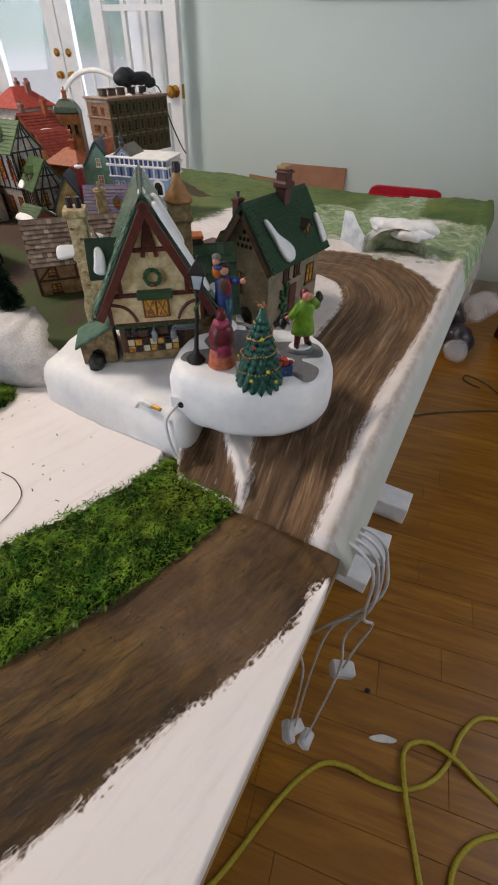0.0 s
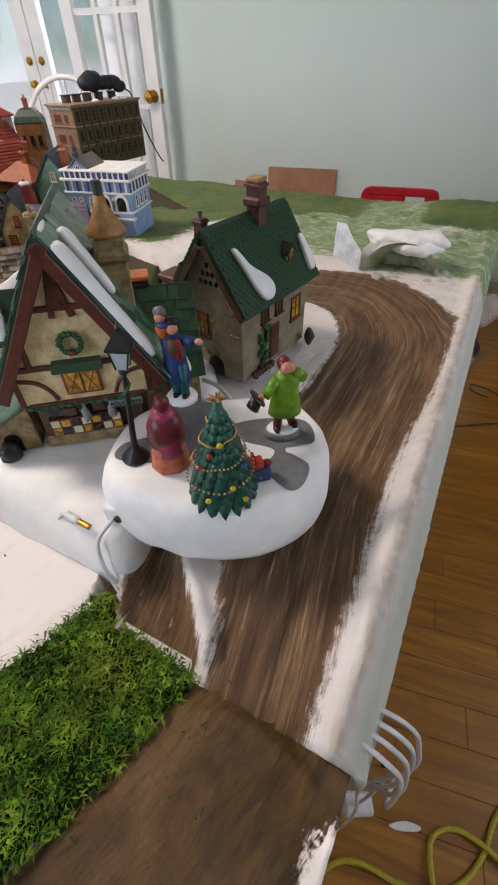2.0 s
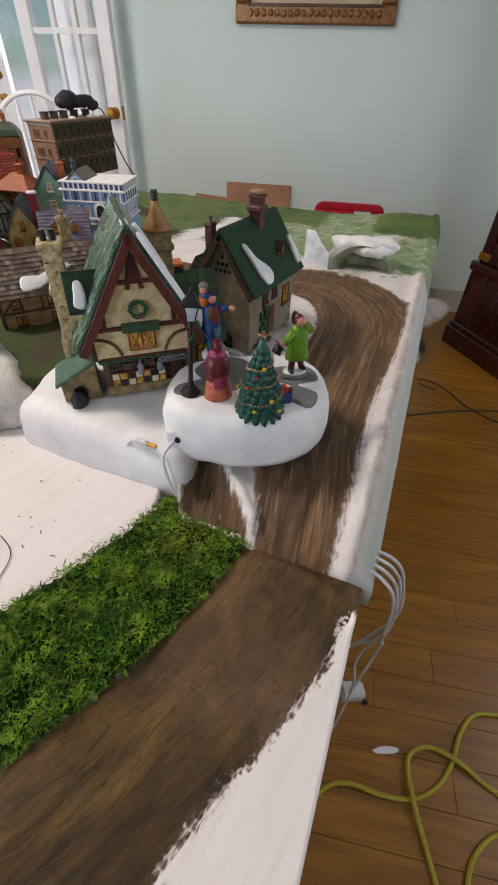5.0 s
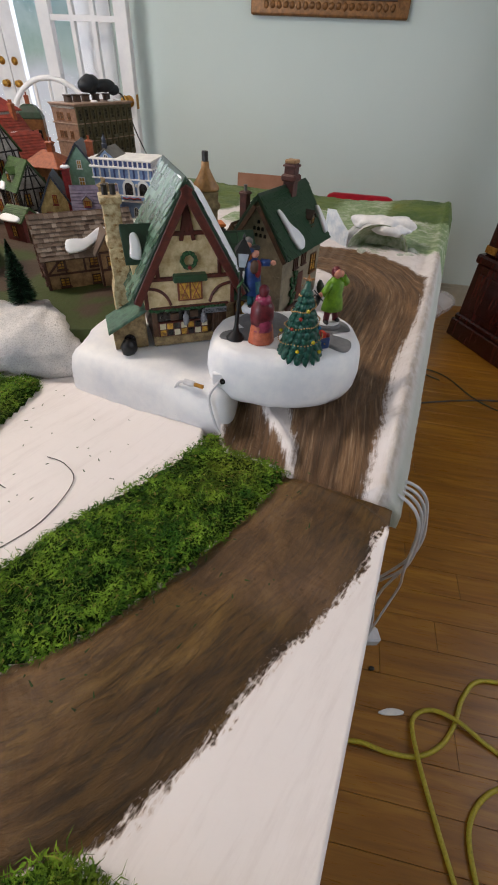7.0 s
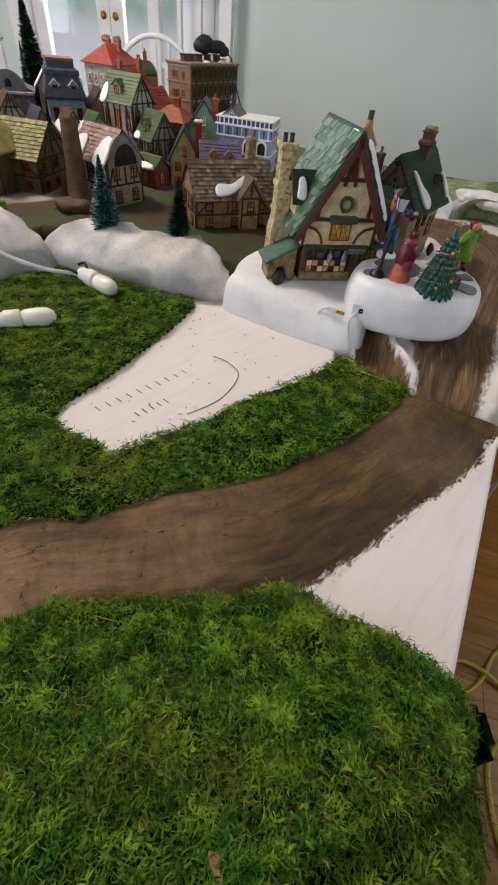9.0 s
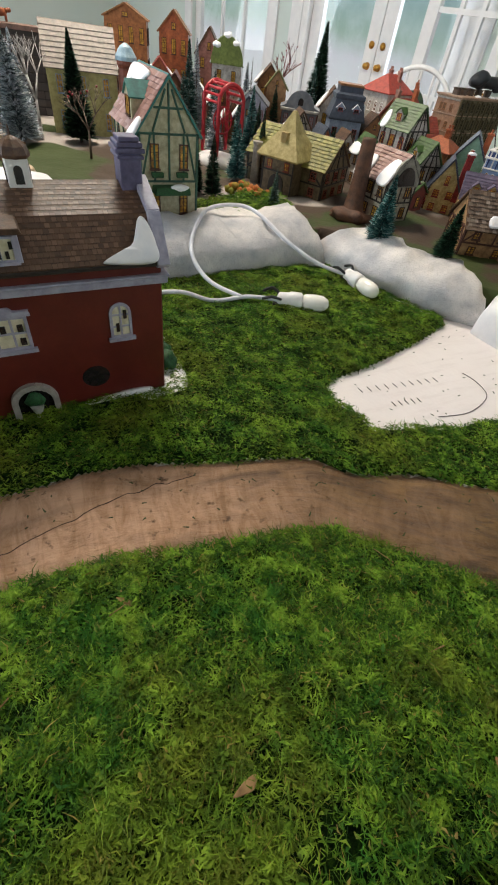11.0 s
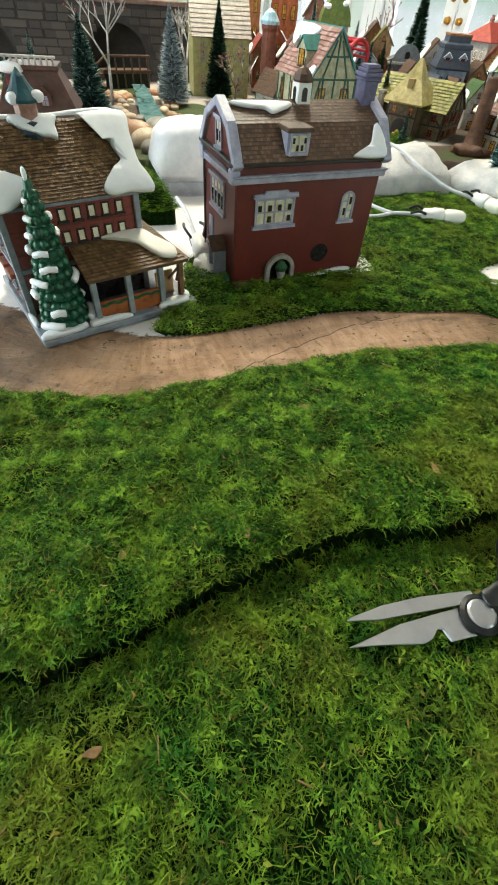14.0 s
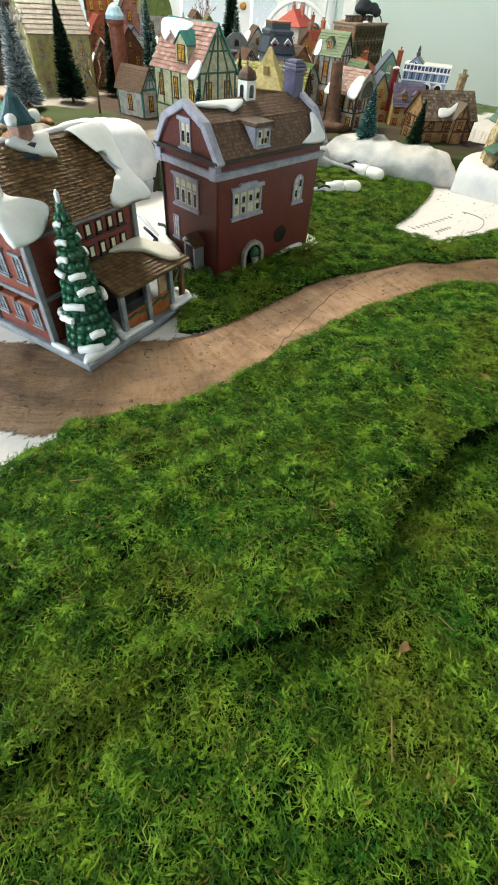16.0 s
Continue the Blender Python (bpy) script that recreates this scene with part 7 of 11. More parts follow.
    for sx in (-1, 1):
        box(b, sx * 0.0135 - 0.002, sx * 0.0135 + 0.002, -0.004, 0.0, 0.0, 0.0125)
    part("stone_arch", b, paint("a39d96", "857f7a", 0.6, 120), o, m=n)
    part("niche", prism(bmesh.new(), arch_pts(0.023, 0.0238, True), -0.0008, 0.0), DARK_PANE, o, m=n)
    b = bmesh.new()
    blob(b, (0, -0.004, 0.0165), (0.0065, 0.004, 0.006), 2, 0.3, 300)
    part("topiary", b, GREENERY, o, "round green bush in the niche", m=n, smooth=True)
    part("urn", lathe(bmesh.new(), [(0.003, 0), (0.0016, 0.003), (0.004, 0.009), (0.0046, 0.012)], 12, (0, -0.005, 0)), paint("a8a6a0", "7c7a76", 0.5), o, "grey stone urn", m=n)
    part("snow_drift", pillow(bmesh.new(), [(-0.008, 0), (0.03, -0.001), (0.075, 0.0), (0.078, 0.006), (0.06, 0.0085), (0.035, 0.006), (0.01, 0.003)], 0.005, m=f @ Matrix(((1, 0, 0, 0), (0, 0, -1, 0), (0, 1, 0, 0), (0, 0, 0, 1)))), SNOW, o, "snow along the wall foot", smooth=True)
    part("step", soft(box(bmesh.new(), -0.094, -0.064, -0.016, -0.001, 0, 0.008), 0.001), BROWN, o, "dark step", m=f)
    # gable side with porch
    win = window(o, sidem @ Matrix.Translation((0, 0, 0.138)), 0.019, 0.026, 2, 2, LILAC, CREAM_PANE, fw=0.0022, hood=True)
    for x in (-0.004, 0.005):
        part("dark_pane", box(bmesh.new(), x - 0.0016, x + 0.0016, -0.0016, -0.0004, 0.006, 0.016), DARK_PANE, win)
    win = window(o, sidem @ Matrix.Translation((-0.004, 0, 0.074)), 0.047, 0.032, 4, 3, LILAC, CREAM_PANE, fw=0.0024, hood=True)
    for x in (-0.017, -0.006, 0.006, 0.017):
        part("dark_pane", box(bmesh.new(), x - 0.0018, x + 0.0018, -0.0016, -0.0004, 0.004, 0.018), DARK_PANE, win)
    win = window(o, sidem @ Matrix.Translation((-0.028, 0, 0.03)), 0.012, 0.028, 2, 3, LILAC, CREAM_PANE, fw=0.002)
    for y in (0.003, 0.045):
        part("kneeler", soft(box(bmesh.new(), -hx - 0.006, -hx + 0.004, -hy - 0.004 if y < 0.01 else hy - 0.008, -hy + 0.008 if y < 0.01 else hy + 0.004, H - 0.02, H - 0.006), 0.001), LILAC, o)
    pm = sidem @ Matrix.Translation((0.016, 0, 0))
    por = part("porch", prism(bmesh.new(), [(-0.0105, 0), (-0.0075, 0), (-0.0075, 0.036), (0.0075, 0.036), (0.0075, 0), (0.0105, 0), (0.0105, 0.039), (-0.0105, 0.039)], -0.016, 0.0), LILAC, o, "pale grey porch", m=pm)
    part("porch_roof", soft(prism(bmesh.new(), [(-0.015, 0.036), (0, 0.0475), (0.015, 0.036), (0.015, 0.039), (0, 0.051), (-0.015, 0.039)], -0.02, 0.0), 0.0006), BROWN, por)
    part("snow_cap", pillow(bmesh.new(), [(-0.013, -0.018), (0.0, -0.02), (0.0, -0.004), (-0.012, -0.002)], 0.003, m=Matrix.Translation((0, 0, 0.046)) @ Matrix.Rotation(radians(-38), 4, "Y")), SNOW, por, smooth=True)
    part("door", soft(box(bmesh.new(), -0.0072, 0.0072, -0.002, 0.0, 0.0, 0.0358), 0.0005), paint("3a3a44", "25252c", 0.4), por, "dark panelled door")
    part("door_step", soft(box(bmesh.new(), -0.013, 0.013, -0.03, -0.0165, 0.0, 0.004), 0.0008), LILAC, por)
    part("snow_drift", pillow(bmesh.new(), [(-0.03, -0.03), (-0.016, -0.03), (-0.014, -0.004), (-0.03, -0.002)], 0.012, m=pm), SNOW, o, smooth=True)
    part("bush", blob(bmesh.new(), (0.026, -0.006, 0.005), (0.008, 0.006, 0.007), 2, 0.3, 200), GREENERY, o, m=pm, smooth=True)
    for k, (bx, by, br) in enumerate(((0.012, -0.02, 0.011), (0.016, -0.002, 0.009), (0.012, 0.014, 0.010), (0.02, 0.006, 0.007))):
        part("bush", blob(bmesh.new(), (hx + bx, by, br * 0.9), (br, br, br * 1.25), 3, 0.35, 160, seed=k), GREENERY, o, smooth=True)
    part("snow_drift", pillow(bmesh.new(), [(hx - 0.004, -hy - 0.014), (hx + 0.024, -hy - 0.006), (hx + 0.032, 0.0), (hx + 0.028, hy), (hx, hy), (hx - 0.03, -hy - 0.006)], 0.003), SNOW, o, smooth=True)
    part("downpipe", rod(bmesh.new(), (-hx - 0.0025, hy - 0.004, 0.0), (-hx - 0.0025, hy - 0.004, H - 0.012), 0.0016, n=8), BLACK, o, "black downpipe")
    # dormer, cupola, chimneys, snow
    q = Matrix.Translation((-0.024, -hy - 0.003, H + 0.004)) @ Matrix.Scale(1.0, 4)
    dm = part("dormer", soft(box(bmesh.new(), -0.0135, 0.0135, 0, 0.03, 0, 0.022), 0.0005), LILAC, o, m=q)
    part("dormer_roof", soft(prism(bmesh.new(), [(-0.0165, 0.022), (0.0165, 0.022), (0.015, 0.0262), (-0.015, 0.0262)], -0.004, 0.038), 0.0006), BROWN, dm)
    wn_ = window(dm, Matrix.Translation((0, 0, 0.003)), 0.02, 0.0175, 2, 1, LILAC, CREAM_PANE, fw=0.0014)
    for x, z in ((-0.006, 0.009), (-0.0012, 0.0025), (0.0042, 0.0025), (0.0075, 0.009)):
        part("dark_pane", box(bmesh.new(), x - 0.0012, x + 0.0012, -0.0016, -0.0004, z, z + 0.005), DARK_PANE, wn_)
    cz = H + RH
    cu = part("cupola", soft(box(bmesh.new(), -0.008, 0.008, -0.008, 0.008, cz - 0.008, cz + 0.019), 0.0006), WHITE, o, "small white cupola", m=pose(0.002, 0, 0))
    for k in range(4):
        part("louvre", prism(bmesh.new(), arch_pts(0.006, 0.012, True), -0.0005, 0.0005), DARK_PANE, cu, m=Matrix.Rotation(radians(90 * k), 4, "Z") @ Matrix.Translation((0, -0.0083, cz + 0.003)))
    part("cupola_roof", lathe(bmesh.new(), [(0.0105, cz + 0.019), (0.0112, cz + 0.021), (0.0095, cz + 0.026), (0.005, cz + 0.030), (0.001, cz + 0.032), (0.0005, cz + 0.038)], 8), BROWN, cu, "brown domed cap")
    dusk = paint("5f5a7a", "46425c", 0.5, 120)
    chimney(o, hx - 0.009, -0.002, H + RH * 0.5, H + RH + 0.025, 0.017, 0.019, dusk, 0)
    for e, z in ((0.0115, 0.025), (0.0100, 0.0284), (0.008, 0.0318)):
        part("chimney_course", soft(box(bmesh.new(), hx - 0.009 - e, hx - 0.009 + e, -0.002 - e, -0.002 + e, H + RH + z, H + RH + z + 0.0032), 0.0005), dusk, o)
    side = Matrix((Vector((1, 0, 0)), Vector((0, hy + 0.0065 - hy * 0.64, RH * 0.64 + 0.0025)).normalized(), Vector((0, -(RH * 0.64 + 0.0025), hy + 0.0065 - hy * 0.64)).normalized())).transposed().to_4x4()
    part("snow_patch", pillow(bmesh.new(), [(0.045, -0.001), (0.085, -0.003), (0.089, 0.012), (0.085, 0.03), (0.079, 0.032), (0.071, 0.014), (0.06, 0.006)], 0.004, m=Matrix.Translation((0, -hy - 0.0075, H + 0.003)) @ side), SNOW, o, "smooth white moulded snow", smooth=True)
    up2 = Vector((0, hy * 0.64, RH * 0.36)).normalized()
    side2 = Matrix((Vector((1, 0, 0)), up2, Vector((0, -up2.z, up2.y)))).transposed().to_4x4()
    part("snow_patch", pillow(bmesh.new(), [(-0.084, 0.03), (-0.02, 0.028), (-0.018, 0.022), (-0.03, 0.016), (-0.042, 0.012), (-0.05, 0.019), (-0.07, 0.022)], 0.0035, m=Matrix.Translation((0, -hy * 0.645, H + RH * 0.64 + 0.005)) @ side2), SNOW, o, "smooth white moulded snow", smooth=True)
    return o


red_house()

# ---- the station with its porch and fir ----
STATION_BRICK = brick_paint("8a362a", "6c281f", "6f4238", 0.005, 0.0022)
TAN_TILES = island([(0.0, C("513d28")), (0.5, C("6b5236")), (1.0, C("866a48"))], 0.5, 0.35, 300, "tan_tiles")


STATION_AT = pose(-0.7394, -0.327, BOARD + 0.0015, 0, 0, 65)


def station():
    # local x along the porch side, y into the building
    o = thing("brick_station", "two-storey red brick ceramic building with porch and snowy brown roof", "miniature house", STATION_AT, "miniature village houses")
    slate = paint("8f939b", "6c7078", 0.55, 60)
    part("slab", soft(box(bmesh.new(), 0.0, 0.1787, 0.0, 0.165, 0, 0.0085), 0.002, 2), slate, o, "grey moulded base slab")
    X0, X1, Y0, Y1, H, RH = 0.006, 0.139, 0.054, 0.143, 0.113, 0.046
    zt = 0.0085 + H
    ym, xm = (Y0 + Y1) / 2, (X0 + X1) / 2
    part("wall", soft(box(bmesh.new(), X0, X1, Y0, Y1, 0.0085, zt), 0.0008), STATION_BRICK, o, "red brick wall")
    ALONG = Matrix(((0, -1, 0, 0), (1, 0, 0, 0), (0, 0, 1, 0), (0, 0, 0, 1)))
    part("gable", prism(bmesh.new(), [(Y0, zt), (Y1, zt), (ym, zt + RH)], -X1, -X0, m=ALONG), STATION_BRICK, o)
    R = Matrix.Translation((xm, ym, 0)) @ Matrix.Rotation(radians(90), 4, "Z")
    W, D, OV, OY = Y1 - Y0, X1 - X0, 0.006, 0.013
    roof_o = part("roof_bed", box(bmesh.new(), -0.03, 0.03, -0.05, 0.05, zt - 0.002, zt + 0.002), BROWN, o, m=R)
    gable_roof(roof_o, W, D, zt, RH, BROWN, OV, OY, 0.003, 22, 44, TAN_TILES, ())
    ln = math.hypot(W / 2 + OV, RH / (W / 2) * (W / 2 + OV))
    wide = D + 2 * OY

    def drift(points, side=-1, t=0.005):
        """Moulded snow on a slope; points run from 0 to 1 along the eave and up the slope."""
        snow_on_slope(roof_o, W, zt, RH, side, [((u - 0.5) * wide, v * ln) for u, v in points], t, OV, 0.0046)

    drift([(0.72, 1.02), (0.79, 0.93), (0.85, 0.78), (0.86, 0.58), (0.885, 0.40), (0.83, 0.24), (0.73, 0.13), (0.71, 0.02), (0.76, -0.05), (0.88, -0.03), (1.02, -0.06), (1.03, 0.1), (0.99, 0.35), (1.0, 0.7), (1.0, 1.02)])
    drift([(-0.02, 1.02), (0.2, 1.02), (0.15, 0.88), (0.11, 0.72), (0.09, 0.55), (0.14, 0.42), (0.24, 0.34), (0.30, 0.24), (0.26, 0.12), (0.16, -0.03), (0.02, -0.07), (-0.03, 0.0), (-0.01, 0.5)])
    drift([(-0.01, 0.0), (0.5, -0.03), (1.01, 0.0), (1.0, 0.98), (0.5, 1.0), (0.0, 0.98)], 1)
    part("eave_board", soft(box(bmesh.new(), X0 - 0.011, X1 + 0.011, Y0 - 0.0055, Y0 - 0.002, zt - 0.009, zt - 0.0045), 0.0006), slate, o)
    # corner posts, belt and windows of the long wall
    for x, y in ((X0, Y0), (X1, Y0), (X0, Y1)):
        part("corner_pilaster", soft(box(bmesh.new(), x - 0.0032, x + 0.0032, y - 0.0032, y + 0.0032, 0.0085, zt - 0.001), 0.0006), slate, o)
    f = Matrix.Translation((0, Y0, 0))
    dark = paint("33201a", "1f130f", 0.5)
    lit = paint("f0ead0", "ddd4b4", 0.35, 160)
    for z in (0.0755, 0.0965):
        for i in range(5):
            window(o, f @ Matrix.Translation((0.0615 + i * 0.0147, 0, z)), 0.0085, 0.0125, 1, 1, dark, lit, fw=0.0013)
        part("brick_course", soft(box(bmesh.new(), X0 + 0.004, X1 - 0.004, Y0 - 0.0012, Y0, z - 0.005, z - 0.0036), 0.0003), STATION_BRICK, o)
    g = Matrix.Translation((X0, ym, 0)) @ Matrix.Rotation(radians(-90), 4, "Z")
    pane = paint("8d9aa6", "5a6470", 0.3)
    for z, us in ((0.072, (-0.027, 0.0, 0.027)), (0.024, (-0.027, 0.0, 0.027))):
        for u in us:
            window(o, g @ Matrix.Translation((u, 0, z)), 0.013, 0.024, 2, 3, slate, pane, fw=0.0018, hood=True)
    window(o, g @ Matrix.Translation((0, 0, 0.124)), 0.012, 0.018, 2, 2, slate, pane, True, fw=0.0016)
    part("belt", soft(box(bmesh.new(), X0 - 0.002, X1, Y0 - 0.002, Y1 + 0.002, 0.054, 0.0585), 0.0005), slate, o)
    for u in (-0.027, 0.0, 0.027):
        part("awning", soft(prism(bmesh.new(), [(-0.0105, 0.048), (0.0105, 0.048), (0.0105, 0.053), (-0.0105, 0.053)], -0.008, 0.0), 0.0008), paint("9c5238", "6a3222", 0.5), o, m=g @ Matrix.Translation((u, 0, 0)))
    # porch roof: a long slope that hips round the corner
    px0, px1, y0, zl, zh = 0.0585, 0.1725, 0.0055, 0.0545, 0.0725
    yb = Y1 - 0.004
    top = [Vector(p) for p in ((px0, y0, zl), (px1, y0, zl), (px1, yb, zl), (X1, yb, zh), (X1, Y0, zh), (px0, Y0, zh))]
    bm = bmesh.new()
    up_, lo_ = [bm.verts.new(p + Vector((0, 0, 0.0015))) for p in top], [bm.verts.new(p - Vector((0, 0, 0.0015))) for p in top]
    for q in ((0, 1, 4, 5), (1, 2, 3, 4)):
        bm.faces.new([up_[k] for k in q])
        bm.faces.new([lo_[k] for k in reversed(q)])
    for k in range(6):
        bm.faces.new((up_[k], lo_[k], lo_[(k + 1) % 6], up_[(k + 1) % 6]))
    bmesh.ops.recalc_face_normals(bm, faces=bm.faces)
    pr = part("porch_roof", bm, paint("5c4834", "43321f", 0.5, 120), o, "brown porch roof")
    b = bmesh.new()
    rng = random.Random(6)

    def courses(p0, p1, q0, q1, rows, cols):
        """Small tiles from the eave p0-p1 up to q0-q1."""
        nrm = (p1 - p0).cross(q0 - p0).normalized()
        for i in range(rows):
            e0, e1 = p0.lerp(q0, i / rows), p1.lerp(q1, i / rows)
            u0, u1 = p0.lerp(q0, (i + 1.1) / rows), p1.lerp(q1, (i + 1.1) / rows)
            for j in range(cols):
                s0, s1 = (j + 0.04) / cols, (j + 0.96) / cols
                z = nrm * (0.0026 + 0.0003 * rng.random())
                base_ = nrm * 0.0014
                v = [b.verts.new(k) for k in (e0.lerp(e1, s0) + base_, e0.lerp(e1, s1) + base_, e0.lerp(e1, s1) + z, e0.lerp(e1, s0) + z, u0.lerp(u1, s0) + base_, u0.lerp(u1, s1) + base_)]
                b.faces.new((v[0], v[1], v[2], v[3]))
                b.faces.new((v[3], v[2], v[5], v[4]))

    courses(top[0], top[1], top[5], top[4], 11, 30)
    courses(top[1], top[2], top[4], top[3], 8, 32)
    part("porch_tiles", b, TAN_TILES, pr, "", "stuff")
    up = (top[5] - top[0]).normalized()
    M = Matrix.Translation((0, y0, zl + 0.0035)) @ Matrix((Vector((1, 0, 0)), up, Vector((0, -up.z, up.y)))).transposed().to_4x4()
    part("snow_patch", pillow(bmesh.new(), [(0.094, 0.049), (0.112, 0.041), (0.128, 0.031), (0.137, 0.016), (0.146, 0.006), (0.160, 0.004), (0.164, 0.016), (0.158, 0.026), (0.150, 0.036), (0.140, 0.050), (0.118, 0.052)], 0.0045, m=M), SNOW_WARM, pr, smooth=True)
    post, rail = paint("8f979c", "737b82", 0.5), paint("a8602c", "7d431e", 0.5, 120)
    for i, (x, y) in enumerate(((0.0635, 0.0095), (0.101, 0.0095), (0.139, 0.0095), (0.1665, 0.016))):
        part("porch_post", soft(box(bmesh.new(), x - 0.003, x + 0.003, y - 0.003, y + 0.003, 0.0085, 0.0545), 0.0006), post if i < 3 else paint("7d5a3a", "583c24", 0.5), o)
    for x in (0.150, 0.160):
        part("corner_bracket", rod(bmesh.new(), (x, 0.014, 0.034 if x < 0.155 else 0.03), (0.1665, 0.016, 0.046), 0.0015), BROWN, o)
    # dark sheet over the brick puts the porch shade into colour
    part("porch_back", box(bmesh.new(), px0 - 0.003, X1 - 0.003, Y0 - 0.0014, Y0 - 0.0002, 0.009, 0.0535), DARK_PANE, o, "dark sheet on the porch wall, coloured as shade")
    for x0_, x1_ in ((0.066, 0.0985), (0.1035, 0.1365)):
        part("porch_rail", soft(box(bmesh.new(), x0_, x1_, 0.0095, 0.0125, 0.0085, 0.029), 0.0006), rail, o, "orange-brown panel rail")
        part("rail_garland", tube(bmesh.new(), [(x0_ + (x1_ - x0_) * k / 6, 0.0088, 0.0278 - 0.0032 * math.sin(math.pi * (k % 3) / 3 + 0.4)) for k in range(7)], 0.0015, 6), GREENERY, o, "green garland")
    part("porch_side", soft(box(bmesh.new(), 0.1415, 0.164, 0.03, 0.0325, 0.0085, 0.036), 0.0008), paint("c9a679", "a5825a", 0.6, 90), o, "tan side panel")
    for outline in ([(0.002, 0.002), (0.04, 0.002), (0.05, 0.010), (0.032, 0.014), (0.006, 0.012)], [(0.052, 0.003), (0.068, 0.002), (0.098, 0.002), (0.088, 0.0075), (0.07, 0.0085), (0.056, 0.016)], [(0.132, 0.001), (0.168, 0.002), (0.164, 0.012), (0.14, 0.012)], [(0.001, 0.03), (0.006, 0.032), (0.0055, 0.05), (0.001, 0.055)], [(0.168, 0.008), (0.175, 0.012), (0.172, 0.03), (0.167, 0.026)]):
        part("snow_patch", pillow(bmesh.new(), outline, 0.005, m=Matrix.Translation((0, 0, 0.0083))), SNOW, o, smooth=True)
    # cupola with a bell roof
    cz, cx = zt + RH, 0.064
    cu = part("cupola", lathe(bmesh.new(), [(0.0100, cz - 0.012), (0.0100, cz + 0.019)], 8, (cx, ym, 0)), paint("8a5a4a", "a88a80", 0.5, 120), o, "small round brick cupola")
    part("cupola_base", lathe(bmesh.new(), [(0.0150, cz - 0.014), (0.0160, cz - 0.006), (0.0125, cz + 0.002), (0.0105, cz + 0.003)], 12, (cx, ym, 0)), paint("22303f", "162230", 0.4), cu)
    part("cupola_roof", lathe(bmesh.new(), [(0.0148, cz + 0.016), (0.0152, cz + 0.0185), (0.0095, cz + 0.0255), (0.0068, cz + 0.030), (0.0052, cz + 0.0335), (0.002, cz + 0.0365), (0.0005, cz + 0.039)], 12, (cx, ym, 0)), paint("26525a", "183a42", 0.4, 120), cu, "dark teal bell roof")
    for cxx, cyy, czz, r in ((0.010, -0.0095, 0.0205, (0.006, 0.0045, 0.0045)), (-0.0105, -0.007, 0.019, (0.0055, 0.005, 0.005))):
        part("snow_patch", blob(bmesh.new(), (cx + cxx, ym + cyy, cz + czz), r, 2, 0.2, 150), SNOW, cu, smooth=True)
    drift([(0.33, 1.03), (0.58, 1.03), (0.57, 0.9), (0.56, 0.74), (0.52, 0.76), (0.46, 0.79), (0.39, 0.87)], -1, 0.004)
    return o


station()

# the fir in front of the station
t = STATION_AT @ Vector((0.034, 0.030, 0.0083))
big_fir = thing("snowy_fir", "dark green moulded fir with white snow on its tiers", "tree", Matrix.Translation(t))
FIR_H, FIR_R = 0.145, 0.026
FIR_GREEN = paint("1a5a3c", "0d3524", 0.35, 200, 0.6, 400)
bm = bmesh.new()
lathe(bm, [(FIR_R * 0.86, 0.001), (FIR_R * 0.82, 0.012), (FIR_R * 0.5, FIR_H * 0.5), (0.002, FIR_H * 0.97), (0.0004, FIR_H)], 20)
for k in range(13):
    f = k / 13
    z = FIR_H * (0.035 + 0.87 * f)
    rr = FIR_R * (1 - f) ** 0.8 + 0.0016
    cnt = max(7, int(15 * (1 - 0.5 * f)))
    for i in range(cnt):
        a = 2 * math.pi * (i + 0.5 * (k % 2)) / cnt
        q = Matrix.Translation((rr * 0.80 * math.cos(a), rr * 0.80 * math.sin(a), z + 0.002)) @ Matrix.Rotation(a, 4, "Z") @ Matrix.Rotation(radians(62), 4, "Y")
        blob(bm, (0, 0, 0), (FIR_H * 0.038, rr * 3.0 / cnt + 0.0008, 0.0034), 1, 0.25, 300, m=q, seed=i + k)
part("foliage", bm, FIR_GREEN, big_fir, smooth=True)
rng = random.Random(12)
for k in range(18):
    f = (k % 9) / 9
    z = FIR_H * (0.06 + 0.86 * f)
    r = FIR_R * (1 - f) ** 0.8 + 0.0028
    a = rng.uniform(0.6, 4.0) if k >= 9 else rng.uniform(-1.7, 0.1) - 0.35
    bm = bmesh.new()
    sweep = rng.uniform(0.22, 0.55)
    tube(bm, [(r * 0.96 * math.cos(a + u * sweep), r * 0.96 * math.sin(a + u * sweep), z - 0.0016 * abs(u) + 0.0008 * u) for u in (-1, -0.5, 0, 0.5, 1)], 0.0040 - 0.0017 * f, 8, fine=3)
    part("snow_patch", bm, SNOW, big_fir, smooth=True)
part("snow_tip", blob(bmesh.new(), (0.001, -0.0015, FIR_H * 0.955), (0.0022, 0.0022, 0.006), 2, 0.2, 200), SNOW, big_fir, smooth=True)

# ---- the village behind ----
def T4(a, b, c=None, d=None):
    return [(0.0, C(a)), (0.6, C(b)), (1.0, C(c or b))]


WOOD_TILES = island(T4("4c3e34", "6b5b4e", "8a7c70"), 0.55, 0.3, 300, "weathered_shakes")
OLIVE_TILES = island(T4("5a5a24", "7d7a34", "908a48"), 0.55, 0.3, 300, "olive_tiles")
PINK_TILES = island(T4("7d5a52", "9a766c", "ab8c86"), 0.5, 0.3, 300, "faded_red_tiles")
LIME_WHITE = paint("b3aa9a", "857c6e", 0.5, 100)
PALE = paint("b8b2aa", "8a857e", 0.5, 100)
YELLOW_CREAM = paint("bfa872", "937c48", 0.5, 120)
